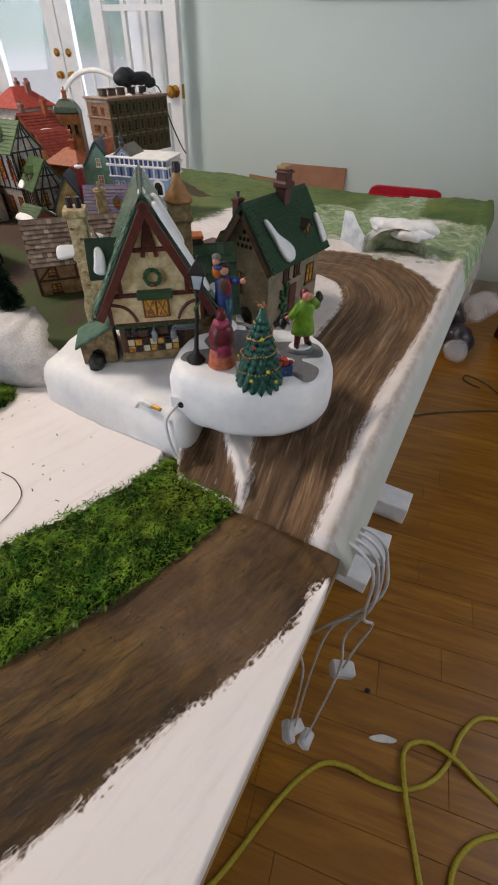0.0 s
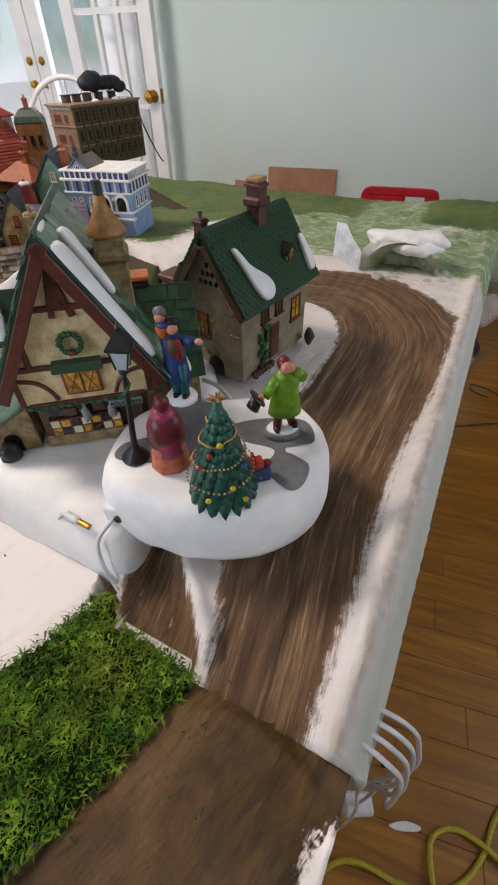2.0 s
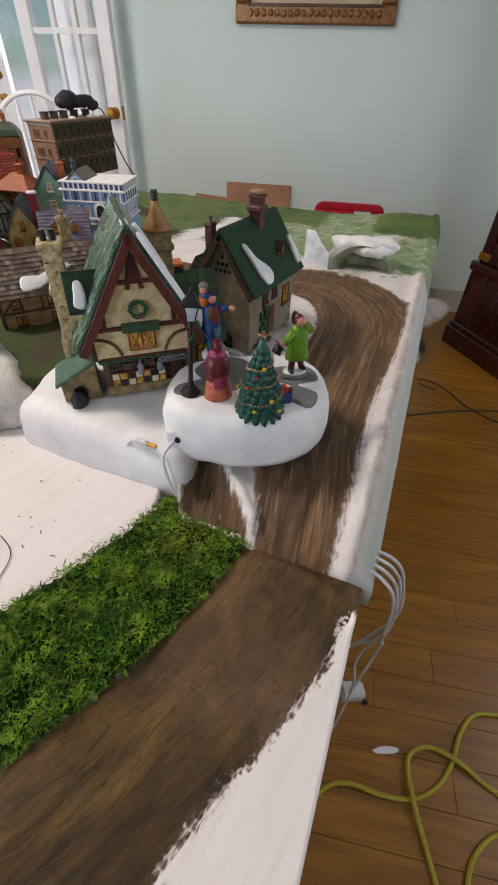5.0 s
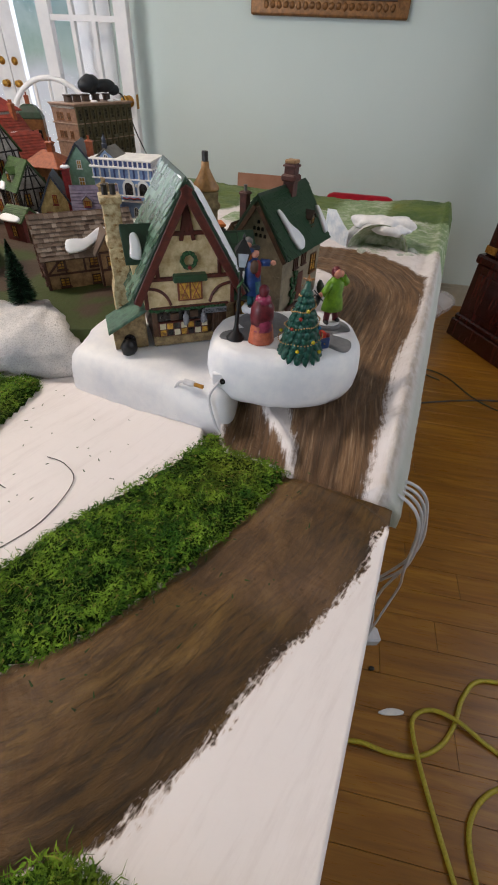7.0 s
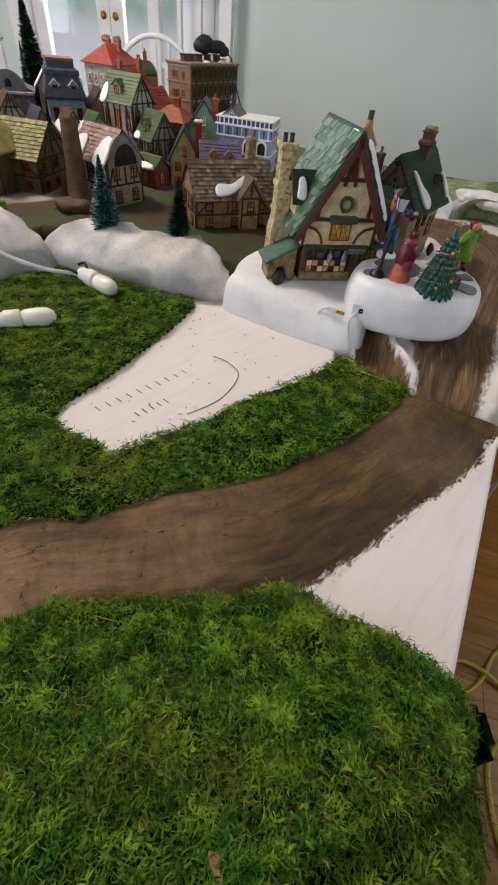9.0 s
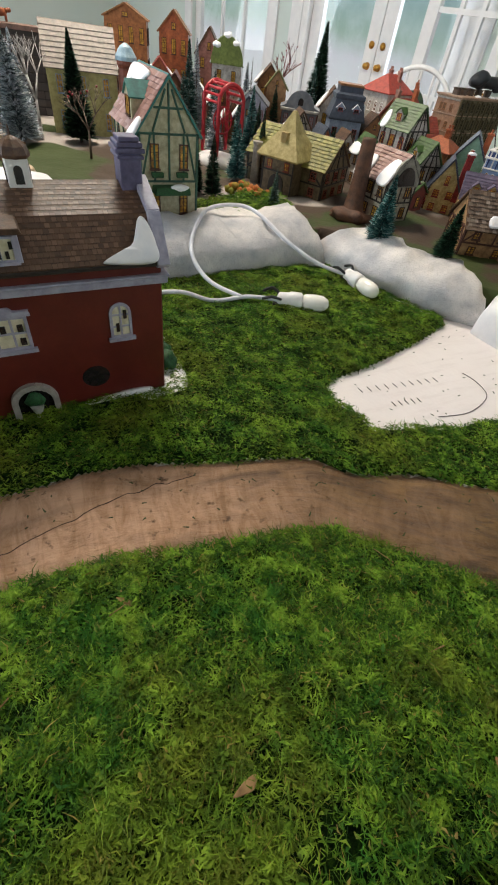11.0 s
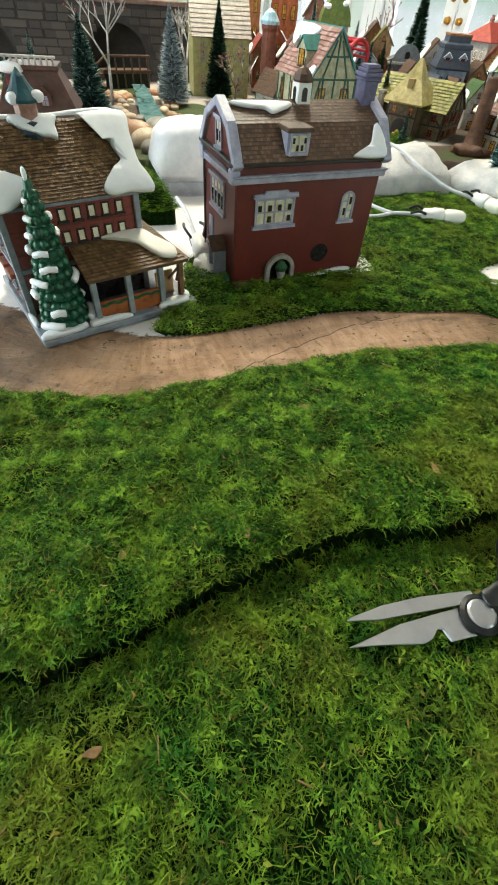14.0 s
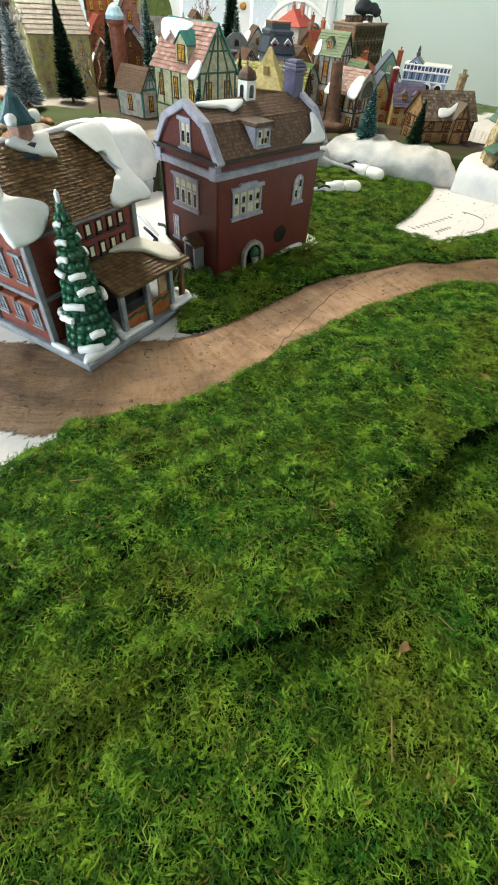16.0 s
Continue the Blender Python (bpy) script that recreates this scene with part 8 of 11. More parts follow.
MOSS_GREEN = paint("3f5c2a", "2a401a", 0.5, 90, 0.5, 260)
TEALW = paint("2f7a74", "1f5854", 0.5, 90)
CLAY = paint("a3562f", "7a3c20", 0.5, 120)
TERRA = paint("8c3a2c", "682820", 0.5, 90, 0.4, 240)
SLATE = paint("3f4654", "2b303c", 0.45, 90, 0.4, 240)
PURPLE_ROOF = paint("6a6074", "4f475a", 0.45, 90, 0.4, 240)
MINTW = paint("86a890", "688a74", 0.5, 90)
SKY_BLUE = paint("8fa8cf", "6f89b5", 0.45, 90)
OCHRE = paint("8a5c34", "643f22", 0.5, 110)
DARK_BRICK = paint("5a2a22", "3f1b16", 0.5, 150, 0.6, 300)

# brown timbered cottage on the rocks
tc = simple_house("timbered_cottage", "small brown timbered cottage with weathered shingles and snow", -0.258, 0.648, 113, 0.082, 0.135, 0.048, 0.042, paint("a3835c", "75583a", 0.55, 110), BROWN,
                  rows=10, tiles=22, tile_mat=WOOD_TILES, timber=TIMBER, fronts=2, sides=3, storeys=2, back=True, chimneys=((0.022, -0.045, 0.05, 0.12, 0.014, 0.014, STONE, 2),),
                  snow=((-1, [(0.036, 0.034), (0.02, 0.04), (-0.006, 0.026), (-0.03, 0.026), (-0.032, 0.008), (-0.008, 0.010), (0.016, 0.024)]),))
q = Matrix.Translation((-0.041, -0.022, 0)) @ pose(0, 0, 0, 0, 0, -90)
bay = part("bay", prism(bmesh.new(), [(-0.016, 0), (0.016, 0), (0.016, 0.05), (0, 0.072), (-0.016, 0.05)], -0.012, 0.02), paint("a3835c", "75583a", 0.55, 110), tc, "small gabled bay", m=q)
part("bay_roof", prism(bmesh.new(), [(-0.021, 0.046), (0, 0.075), (0.021, 0.046), (0.021, 0.050), (0, 0.079), (-0.021, 0.050)], -0.016, 0.022), WOOD_TILES, bay)
beams(bay, Matrix.Translation((0, -0.012, 0)), [(-0.015, 0.002, -0.015, 0.05), (0.015, 0.002, 0.015, 0.05), (-0.015, 0.05, 0.015, 0.05), (-0.015, 0.026, 0.015, 0.026), (0, 0.05, 0, 0.068)], 0.003, TIMBER)
window(bay, Matrix.Translation((0, -0.012, 0.03)), 0.012, 0.015, 2, 2, TIMBER, YELLOW_PANE)
# white house with an arched front and pink tiles
ash = simple_house("arched_shop", "white ceramic shop with arched front, pink tiles and snow", -0.472, 0.70, 55, 0.075, 0.085, 0.070, 0.040, LIME_WHITE, DARK_TIMBER, rows=9, tiles=14, tile_mat=PINK_TILES, timber=DARK_TIMBER,
                   fronts=2, sides=3, storeys=2, snow=((-1, [(-0.044, -0.004), (-0.016, -0.002), (-0.012, 0.02), (-0.018, 0.04), (-0.036, 0.038), (-0.044, 0.02)]), (-1, [(0.044, -0.004), (0.02, -0.002), (0.016, 0.02), (0.024, 0.044), (0.04, 0.044), (0.045, 0.02)])))
part("arch_board", prism(bmesh.new(), [(0.036 * math.cos(math.pi * k / 16), 0.062 + 0.046 * math.sin(math.pi * k / 16)) for k in range(17)], -0.0465, -0.0426), paint("8d8a80", "6a675e", 0.5), ash, "grey arched gable board")
part("arch_light", prism(bmesh.new(), [(0.024 * math.cos(math.pi * k / 16), 0.064 + 0.030 * math.sin(math.pi * k / 16)) for k in range(17)], -0.0475, -0.0464), DARK_PANE, ash, "dark arched window")
# tall brown trunk of a chimney beside it
trunk = thing("tree_trunk", "tall brown tapering bark trunk with a cut top", "trunk", pose(-0.507, 0.632, PLATEAU_Z - 0.003, -14, -4, 0))
BARK = paint("5f3c28", "38210f", 0.7, 60, 1.0, 120)
b = bmesh.new()
rings(b, [[Vector((r * (1 + 0.16 * noise.noise(Vector((i * 0.9, z * 40, 2)))) * math.cos(2 * math.pi * i / 18), r * (1 + 0.16 * noise.noise(Vector((i * 0.9, z * 40, 7)))) * math.sin(2 * math.pi * i / 18), z)) for i in range(18)]
          for r, z in ((0.032, -0.006), (0.027, 0.006), (0.019, 0.018), (0.0155, 0.04), (0.0145, 0.07), (0.0135, 0.1), (0.0125, 0.122), (0.012, 0.128), (0.008, 0.1285))])
part("stem", b, BARK, trunk, smooth=True)
part("foot", blob(bmesh.new(), (0.0, -0.006, 0.004), (0.042, 0.034, 0.015), 3, 0.4, 50), BARK, trunk, smooth=True)
# yellow-roofed barn with a tower roof
barn = simple_house("olive_barn", "timber barn with an olive-yellow shingled roof", -0.672, 0.752, 80, 0.105, 0.185, 0.055, 0.045, paint("75694e", "4c402c", 0.55, 110), BROWN, rows=10, tiles=28, tile_mat=OLIVE_TILES,
                    timber=DARK_TIMBER, frame=paint("8c3a24", "5f2416", 0.5), fronts=3, sides=4, storeys=2, pane=DARK_PANE)
TOWER = Matrix.Translation((-0.052, -0.006, 0)) @ pose(0, 0, 0, 0, 0, -90)
def pyramid(hw, z0, z1):
    return [[Vector((sx * r, sy * r, z)) for sx, sy in ((-1, -1), (1, -1), (1, 1), (-1, 1))] for r, z in ((hw, z0), (hw + 0.001, z0 + 0.003), (hw * 0.42, z0 + (z1 - z0) * 0.55), (0.003, z1))]
part("tower_roof", rings(bmesh.new(), pyramid(0.046, 0.062, 0.136)), paint("b0a06a", "857842", 0.5, 90, 0.6, 160), barn, "pale pyramid roof", m=TOWER)
part("tower_wall", soft(box(bmesh.new(), -0.036, 0.036, -0.036, 0.036, 0, 0.063), 0.0008), paint("6d5f46", "463a26", 0.55, 110), barn, m=TOWER)
part("roof_dormer", prism(bmesh.new(), [(-0.006, 0.088), (0.006, 0.088), (0.006, 0.104), (-0.006, 0.104)], -0.03, 0.0), paint("b59a62", "8f7642", 0.5), barn, "small tan roof light", m=TOWER)
part("barn_door", prism(bmesh.new(), arch_pts(0.034, 0.036, True), -0.0385, -0.036), DARK_TIMBER, barn, "round-headed dark door", m=TOWER)
beams(barn, TOWER @ Matrix.Translation((0, -0.036, 0)), [(-0.035, 0.002, -0.035, 0.062), (0.035, 0.002, 0.035, 0.062), (-0.035, 0.04, 0.035, 0.04)], 0.003, DARK_TIMBER)
for x in (-0.02, 0.02):
    window(barn, TOWER @ Matrix.Translation((x, -0.036, 0.044)), 0.011, 0.014, 2, 2, paint("8c3a24", "5f2416", 0.5), YELLOW_PANE)
part("pillar", lathe(bmesh.new(), [(0.009, 0), (0.008, 0.07), (0.010, 0.072), (0.010, 0.076)], 12, (-0.066, 0.062, 0)), paint("9c948a", "77706a", 0.6), barn, "grey round pillar")
# cream house with a red chimney, and its purple-roofed neighbour
simple_house("cream_house", "narrow cream house with a dark roof and tall red chimney", -0.378, 0.975, 8, 0.062, 0.06, 0.055, 0.054, YELLOW_CREAM, SLATE, frame=RED, fronts=2, sides=2, storeys=2,
             chimneys=((0.030, -0.024, 0.03, 0.124, 0.014, 0.014, RED, 1, None, True),))
simple_house("purple_roofed_house", "cream house with a violet slate roof and two dormers", -0.297, 0.955, 100, 0.06, 0.085, 0.052, 0.040, YELLOW_CREAM, PURPLE_ROOF, frame=RED, fronts=1, sides=3, storeys=2,
             dormers=((-1, -0.018, 0.062, 0.016, 0.012), (-1, 0.016, 0.062, 0.016, 0.012)))
# green timbered pair
simple_house("green_timbered_inn", "tall white inn with moss-green roof and dormer", -0.522, 1.072, 62, 0.072, 0.088, 0.135, 0.045, PALE, MOSS_GREEN, timber=DARK_TIMBER, frame=RED, fronts=2, sides=3, storeys=2,
             dormers=((-1, 0.0, 0.146, 0.02, 0.016),), snow=((-1, [(-0.04, 0.0), (-0.026, 0.0), (-0.024, 0.02), (-0.034, 0.04), (-0.042, 0.03)]),))
simple_house("green_timbered_house", "black and white timbered house with a moss-green roof", -0.447, 1.01, 45, 0.064, 0.062, 0.082, 0.044, PALE, MOSS_GREEN, timber=DARK_TIMBER, fronts=2, sides=2, storeys=2,
             dormers=((-1, 0.0, 0.092, 0.018, 0.014),), snow=((-1, [(-0.03, 0.0), (-0.008, 0.0), (-0.012, 0.012), (-0.028, 0.014)]),))
# low red shed with snow
simple_house("red_shed", "low red shed with a green roof under snow", -0.442, 0.925, 60, 0.045, 0.05, 0.042, 0.018, paint("6d2a20", "4c1a14", 0.5), MOSS_GREEN, fronts=1, sides=1, storeys=1, snow=((1, [(-0.022, 0.0), (0.02, 0.0), (0.018, 0.012), (-0.02, 0.014)]), (-1, [(-0.022, 0.0), (0.02, 0.0), (0.018, 0.012), (-0.02, 0.014)])))
# green gabled house, orange hipped house
simple_house("mint_gabled_house", "mint green gabled house with a slate roof and clay chimney", -0.350, 1.135, 2, 0.072, 0.085, 0.095, 0.05, MINTW, SLATE, fronts=1, sides=2, storeys=2, frame=WHITE, chimneys=((0.026, -0.026, 0.06, 0.152, 0.014, 0.014, CLAY, 1),))
oh = thing("orange_house", "low house with an orange clay hipped roof", "miniature house", pose(-0.43, 1.165, PLATEAU_Z - 0.012, 0, 0, -20), "miniature village houses")
body(oh, 0.09, 0.08, 0.075, 0.03, OCHRE, hip=True)
hip_roof(oh, 0.09, 0.08, 0.075, 0.03, CLAY)
chimney(oh, 0.01, 0.0, 0.09, 0.122, 0.014, 0.012, CLAY, 2)
for i in range(3):
    window(oh, face_m(0.09, 0.08, "f", -0.028 + 0.028 * i, 0.04), 0.012, 0.018, 2, 2, DARK_TIMBER, DARK_PANE)
    window(oh, face_m(0.09, 0.08, "l", -0.026 + 0.026 * i, 0.04), 0.012, 0.018, 2, 2, DARK_TIMBER, DARK_PANE)

# blue and white arcaded tower
def blue_tower():
    o = thing("blue_tower", "pale blue and white ceramic building with arches and a parapet", "miniature house", pose(-0.240, 1.072, 0.831, 0, 0, -12), "miniature village houses")
    w, d, h = 0.126, 0.088, 0.105
    part("wall", soft(box(bmesh.new(), -w / 2, w / 2, -d / 2, d / 2, 0, h), 0.0008), SKY_BLUE, o)
    for z, e, t in ((h - 0.022, 0.003, 0.003), (h - 0.002, 0.005, 0.004), (0.052, 0.003, 0.003), (h + 0.012, 0.004, 0.003)):
        part("cornice", soft(box(bmesh.new(), -w / 2 - e, w / 2 + e, -d / 2 - e, d / 2 + e, z, z + t), 0.0006), WHITE, o)
    deep = paint("3f4f86", "2f3c68", 0.45)
    for face, span in (("f", w), ("r", d), ("l", d)):
        m = face_m(w, d, face, 0, 0)
        for i in range(12):
            u = -span / 2 + span * (i + 0.5) / 12
            part("baluster", box(bmesh.new(), u - 0.0015, u + 0.0015, -0.0022, 0.0, h + 0.0022, h + 0.0118), WHITE, o, m=m)
            part("dentil", box(bmesh.new(), u - 0.0015, u + 0.0015, -0.0024, 0.0, h - 0.0188, h - 0.003), WHITE if i % 2 else deep, o, m=m)
        part("parapet", box(bmesh.new(), -span / 2, span / 2, -0.001, 0.003, h + 0.002, h + 0.012), deep, o, m=m)
    m = face_m(w, d, "f", 0, 0)
    for u in (0.012, 0.044):
        b = bmesh.new()
        outer, inner = arch_pts(0.026, 0.034, True), arch_pts(0.019, 0.029, True)
        rows = [[b.verts.new((x, y, z)) for x, z in p] for p, y in ((outer, 0.0), (outer, -0.004), (inner, -0.004), (inner, 0.0))]
        for a, c in zip(rows, rows[1:]):
            for i in range(len(outer)):
                j = (i + 1) % len(outer)
                b.faces.new((a[i], a[j], c[j], c[i]))
        part("arch", b, WHITE, o, m=m @ Matrix.Translation((u, 0, 0.05)))
        part("arch_shade", prism(bmesh.new(), inner, -0.0006, 0.0003), DARK_PANE, o, m=m @ Matrix.Translation((u, 0, 0.05)))
    for u in (-0.05, -0.036, -0.016):
        window(o, m @ Matrix.Translation((u, 0, 0.055)), 0.008, 0.022, 1, 3, WHITE, YELLOW_PANE, True)
    part("balcony", soft(box(bmesh.new(), -0.018, w / 2 + 0.006, -0.012, 0.0, 0.043, 0.047), 0.0006), WHITE, o, m=m)
    part("balcony_rail", soft(box(bmesh.new(), -0.016, w / 2 + 0.005, -0.0115, -0.0095, 0.0472, 0.054), 0.0004), SKY_BLUE, o, m=m)
    part("red_garland", tube(bmesh.new(), [(0.0 + 0.008 * k, -0.0125, 0.052 - 0.002 * (k % 2)) for k in range(6)], 0.0016, 6), RED, o, m=m)
    for u in (-0.028, 0.0, 0.022):
        window(o, m @ Matrix.Translation((u, 0, 0.012)), 0.010, 0.02, 2, 2, WHITE, DARK_PANE, True)
    for k in range(3):
        window(o, face_m(w, d, "r", -0.02 + 0.02 * k, 0.06), 0.010, 0.02, 1, 2, WHITE, DARK_PANE, True)
        window(o, face_m(w, d, "l", -0.02 + 0.02 * k, 0.06), 0.010, 0.02, 1, 2, WHITE, YELLOW_PANE, True)
    # small gable and finial on the roof, snow-tipped
    q = Matrix.Translation((-0.034, -0.012, h + 0.002))
    g = part("gable", prism(bmesh.new(), [(-0.022, 0), (0.022, 0), (0.022, 0.008), (0, 0.026), (-0.022, 0.008)], -0.022, 0.04), SKY_BLUE, o, m=q)
    part("gable_roof", prism(bmesh.new(), [(-0.026, 0.006), (0, 0.0275), (0.026, 0.006), (0.026, 0.009), (0, 0.0305), (-0.026, 0.009)], -0.026, 0.042), paint("6d6a64", "55524c", 0.5), g)
    window(g, Matrix.Translation((0, -0.022, 0.006)), 0.010, 0.013, 2, 2, WHITE, DARK_PANE, True)
    part("finial", lathe(bmesh.new(), [(0.004, 0.028), (0.006, 0.032), (0.006, 0.036), (0.004, 0.038), (0.0045, 0.044), (0.001, 0.052)], 8, (0, -0.02, 0)), SLATE, g)
    part("roof_deck", box(bmesh.new(), -0.01, w / 2 - 0.004, -d / 2 + 0.004, d / 2 - 0.004, h + 0.002, h + 0.006), OCHRE, o)
    part("bell", blob(bmesh.new(), (0.03, -d / 2 - 0.004, 0.074), (0.003, 0.003, 0.004), 2), PALE, o, smooth=True)
    return o


blue_tower()

# grand hotel with a long dark carved front
def hotel():
    a, b_, c_ = Vector((-0.534, 1.575)), Vector((-0.447, 1.594)), Vector((-0.312, 1.835))
    d1, d2 = (a - b_), (c_ - b_)
    ang = math.degrees(math.atan2(d2.y, d2.x))
    w, d, h = d2.length, 0.09, 0.150
    n = Vector((-math.sin(radians(ang)), math.cos(radians(ang))))
    c = b_ + d2 * 0.5 + n * (d / 2)
    o = thing("grand_hotel", "large ceramic hotel with tan end wall and dark olive carved front", "miniature house", pose(c.x, c.y, 1.004 - h, 0, 0, ang), "miniature village houses")
    tan, olive = paint("94725a", "755542", 0.5, 120), paint("5e5334", "40381f", 0.5, 160, 0.6, 300)
    part("wall", soft(box(bmesh.new(), -w / 2, w / 2, -d / 2, d / 2, 0, h - 0.006), 0.001), tan, o)
    part("front", soft(box(bmesh.new(), -w / 2 + 0.001, w / 2, -d / 2 - 0.002, -d / 2 + 0.001, 0, h - 0.007), 0.0006), olive, o, "dark olive carved front")
    for z, e, t in ((h - 0.007, 0.003, 0.003), (h - 0.004, 0.006, 0.004), (h - 0.05, 0.003, 0.003), (h - 0.095, 0.003, 0.003)):
        part("cornice", soft(box(bmesh.new(), -w / 2 - e, w / 2 + e, -d / 2 - e, d / 2 + e, z, z + t), 0.0006), paint("a08470", "806450", 0.5, 120), o)
    m = face_m(w, d, "f", 0, 0) @ Matrix.Translation((0, -0.002, 0))
    for i in range(9):
        u = -w / 2 + w * (i + 0.5) / 9
        part("pilaster", soft(box(bmesh.new(), u - w / 18 - 0.0016, u - w / 18 + 0.0016, -0.004, 0.0, 0.004, h - 0.008), 0.0005), olive, o, m=m)
        for z, hh in ((h - 0.04, 0.026), (h - 0.085, 0.028), (h - 0.13, 0.028)):
            window(o, m @ Matrix.Translation((u, 0, z)), 0.011, hh, 2, 3, olive, DARK_PANE, i % 2 == 0, hood=True)
    for i in (2, 5):
        u = -w / 2 + w * (i + 0.5) / 9
        part("balcony", soft(box(bmesh.new(), u - 0.012, u + 0.012, -0.01, 0.0, h - 0.092, h - 0.086), 0.0006), olive, o, m=m)
    ml = face_m(w, d, "l", 0, 0)
    for u in (-0.022, -0.008, 0.018):
        for z in (h - 0.04, h - 0.085):
            window(o, ml @ Matrix.Translation((u, 0, z)), 0.011, 0.018, 2, 2, OCHRE, paint("6b4a2c", "44301c", 0.4))
    for i in range(14):
        part("dentil", box(bmesh.new(), -d / 2 + d * (i + 0.2) / 14, -d / 2 + d * (i + 0.7) / 14, -0.0045, 0.0, h - 0.012, h - 0.0072), PALE, o, m=ml)
    for x in (-w * 0.36, -w * 0.22, -0.02, w * 0.1, w * 0.3):
        part("roof_stub", lathe(bmesh.new(), [(0.0125, h - 0.001), (0.0125, h + 0.014), (0.015, h + 0.016), (0.015, h + 0.018), (0.008, h + 0.0185)], 10, (x, 0.008, 0)), paint("4c3a2c", "33261c", 0.5), o, "dark roof pavilion")
    for x in (-w * 0.1, w * 0.2, w * 0.33):
        part("snow_patch", blob(bmesh.new(), (x, -0.03, h + 0.002), (0.012, 0.01, 0.004), 2, 0.2, 100), SNOW, o, smooth=True)
    return o, c, ang, h


hotel_o, HC, HANG, HH = hotel()
# black power adapter bundle lying on the hotel roof, its lead running down to the table
adapter = thing("power_adapter", "black cloth-wrapped adapter and lead lying on the hotel roof", "adapter", pose(HC.x, HC.y, 1.0038 + 0.0185, 0, 0, HANG))
WRAP = paint("20262c", "11151a", 0.6, 60, 0.5, 150)
part("housing", blob(bmesh.new(), (0.0, 0.004, 0.024), (0.042, 0.026, 0.024), 3, 0.3, 40), WRAP, adapter, smooth=True)
part("grip", blob(bmesh.new(), (0.055, 0.0, 0.020), (0.056, 0.020, 0.017), 3, 0.3, 45, seed=4), WRAP, adapter, smooth=True)
part("cord_boot", blob(bmesh.new(), (0.108, -0.006, 0.008), (0.026, 0.014, 0.013), 3, 0.3, 45, seed=8), WRAP, adapter, smooth=True)
b = bmesh.new()
tube(b, [(0.115, -0.008, 0.004), (0.140, -0.014, -0.006), (0.155, -0.02, -0.04), (0.17, -0.03, -0.10), (0.20, -0.045, -0.17), (0.22, -0.05, -0.197)], 0.0022, 7)
part("lead", b, BLACK, adapter, "thin black lead", smooth=True)

# red-roofed hall with chimneys
rr = thing("red_roofed_hall", "white hall with a red hipped roof and tall chimneys", "miniature house", pose(-0.668, 1.512, 0.818, 0, 0, -23), "miniature village houses")
body(rr, 0.1, 0.13, 0.168, 0.04, PALE, hip=True)
hip_roof(rr, 0.1, 0.13, 0.168, 0.045, paint("a03c30", "7a2820", 0.5, 90, 0.4, 240), 0.007)
for x, y in ((-0.02, 0.0), (0.006, 0.012), (0.02, -0.006)):
    chimney(rr, x, y + 0.02, 0.175, 0.222, 0.009, 0.012, paint("9a6a5c", "7a4a40", 0.5), 2)
for i in range(4):
    for z in (0.122, 0.078, 0.034):
        window(rr, face_m(0.1, 0.13, "f", -0.034 + 0.0225 * i, z), 0.011, 0.026, 2, 3, WHITE, paint("6d4a34", "4a2f22", 0.4), True)
        window(rr, face_m(0.1, 0.13, "l", -0.034 + 0.0225 * i, z), 0.011, 0.026, 2, 3, WHITE, paint("6d4a34", "4a2f22", 0.4), True)
# dark green domed hall beside the hotel
dg = thing("green_roofed_hall", "brown hall with a dark green curved roof", "miniature house", pose(-0.610, 1.700, 0.842, 0, 0, 10), "miniature village houses")
body(dg, 0.075, 0.075, 0.115, 0.03, OCHRE, hip=True)
part("roof", lathe(bmesh.new(), [(0.053, 0.115), (0.054, 0.118), (0.046, 0.132), (0.03, 0.146), (0.02, 0.15), (0.004, 0.151)], 4, (0, 0, 0)), GREEN_ROOF, dg, m=pose(0, 0, 0, 0, 0, 45))
chimney(dg, 0.0, 0.0, 0.14, 0.172, 0.012, 0.012, CLAY, 1)
for i in range(3):
    window(dg, face_m(0.075, 0.075, "f", -0.022 + 0.022 * i, 0.065), 0.011, 0.024, 2, 2, DARK_TIMBER, DARK_PANE)
simple_house("rust_roofed_hall", "brown hall with a rust-red roof under patches of snow", -0.585, 1.385, -28, 0.078, 0.105, 0.118, 0.046, OCHRE, TERRA, fronts=2, sides=3, storeys=2, chimneys=((0.006, 0.03, 0.14, 0.19, 0.012, 0.012, CLAY, 2), (-0.01, -0.03, 0.14, 0.185, 0.012, 0.012, paint("8a6a5c", "6a4a40", 0.5), 1)),
             snow=((-1, [(-0.05, 0.0), (-0.01, -0.002), (0.0, 0.016), (-0.02, 0.026), (-0.046, 0.02)]), (1, [(-0.03, 0.0), (0.03, -0.002), (0.02, 0.02), (-0.02, 0.024)])))
simple_house("brown_lodge", "low brown lodge with a snowy dormer between larger houses", -0.505, 1.335, 20, 0.06, 0.07, 0.082, 0.036, paint("7a5a40", "573c28", 0.5, 110), BROWN, fronts=2, sides=2, storeys=2, dormers=((-1, 0.0, 0.09, 0.018, 0.014),),
             snow=((-1, [(-0.036, 0.0), (-0.012, 0.0), (-0.014, 0.02), (-0.034, 0.024)]),), chimneys=((0.014, 0.012, 0.09, 0.135, 0.011, 0.011, CLAY, 1),))
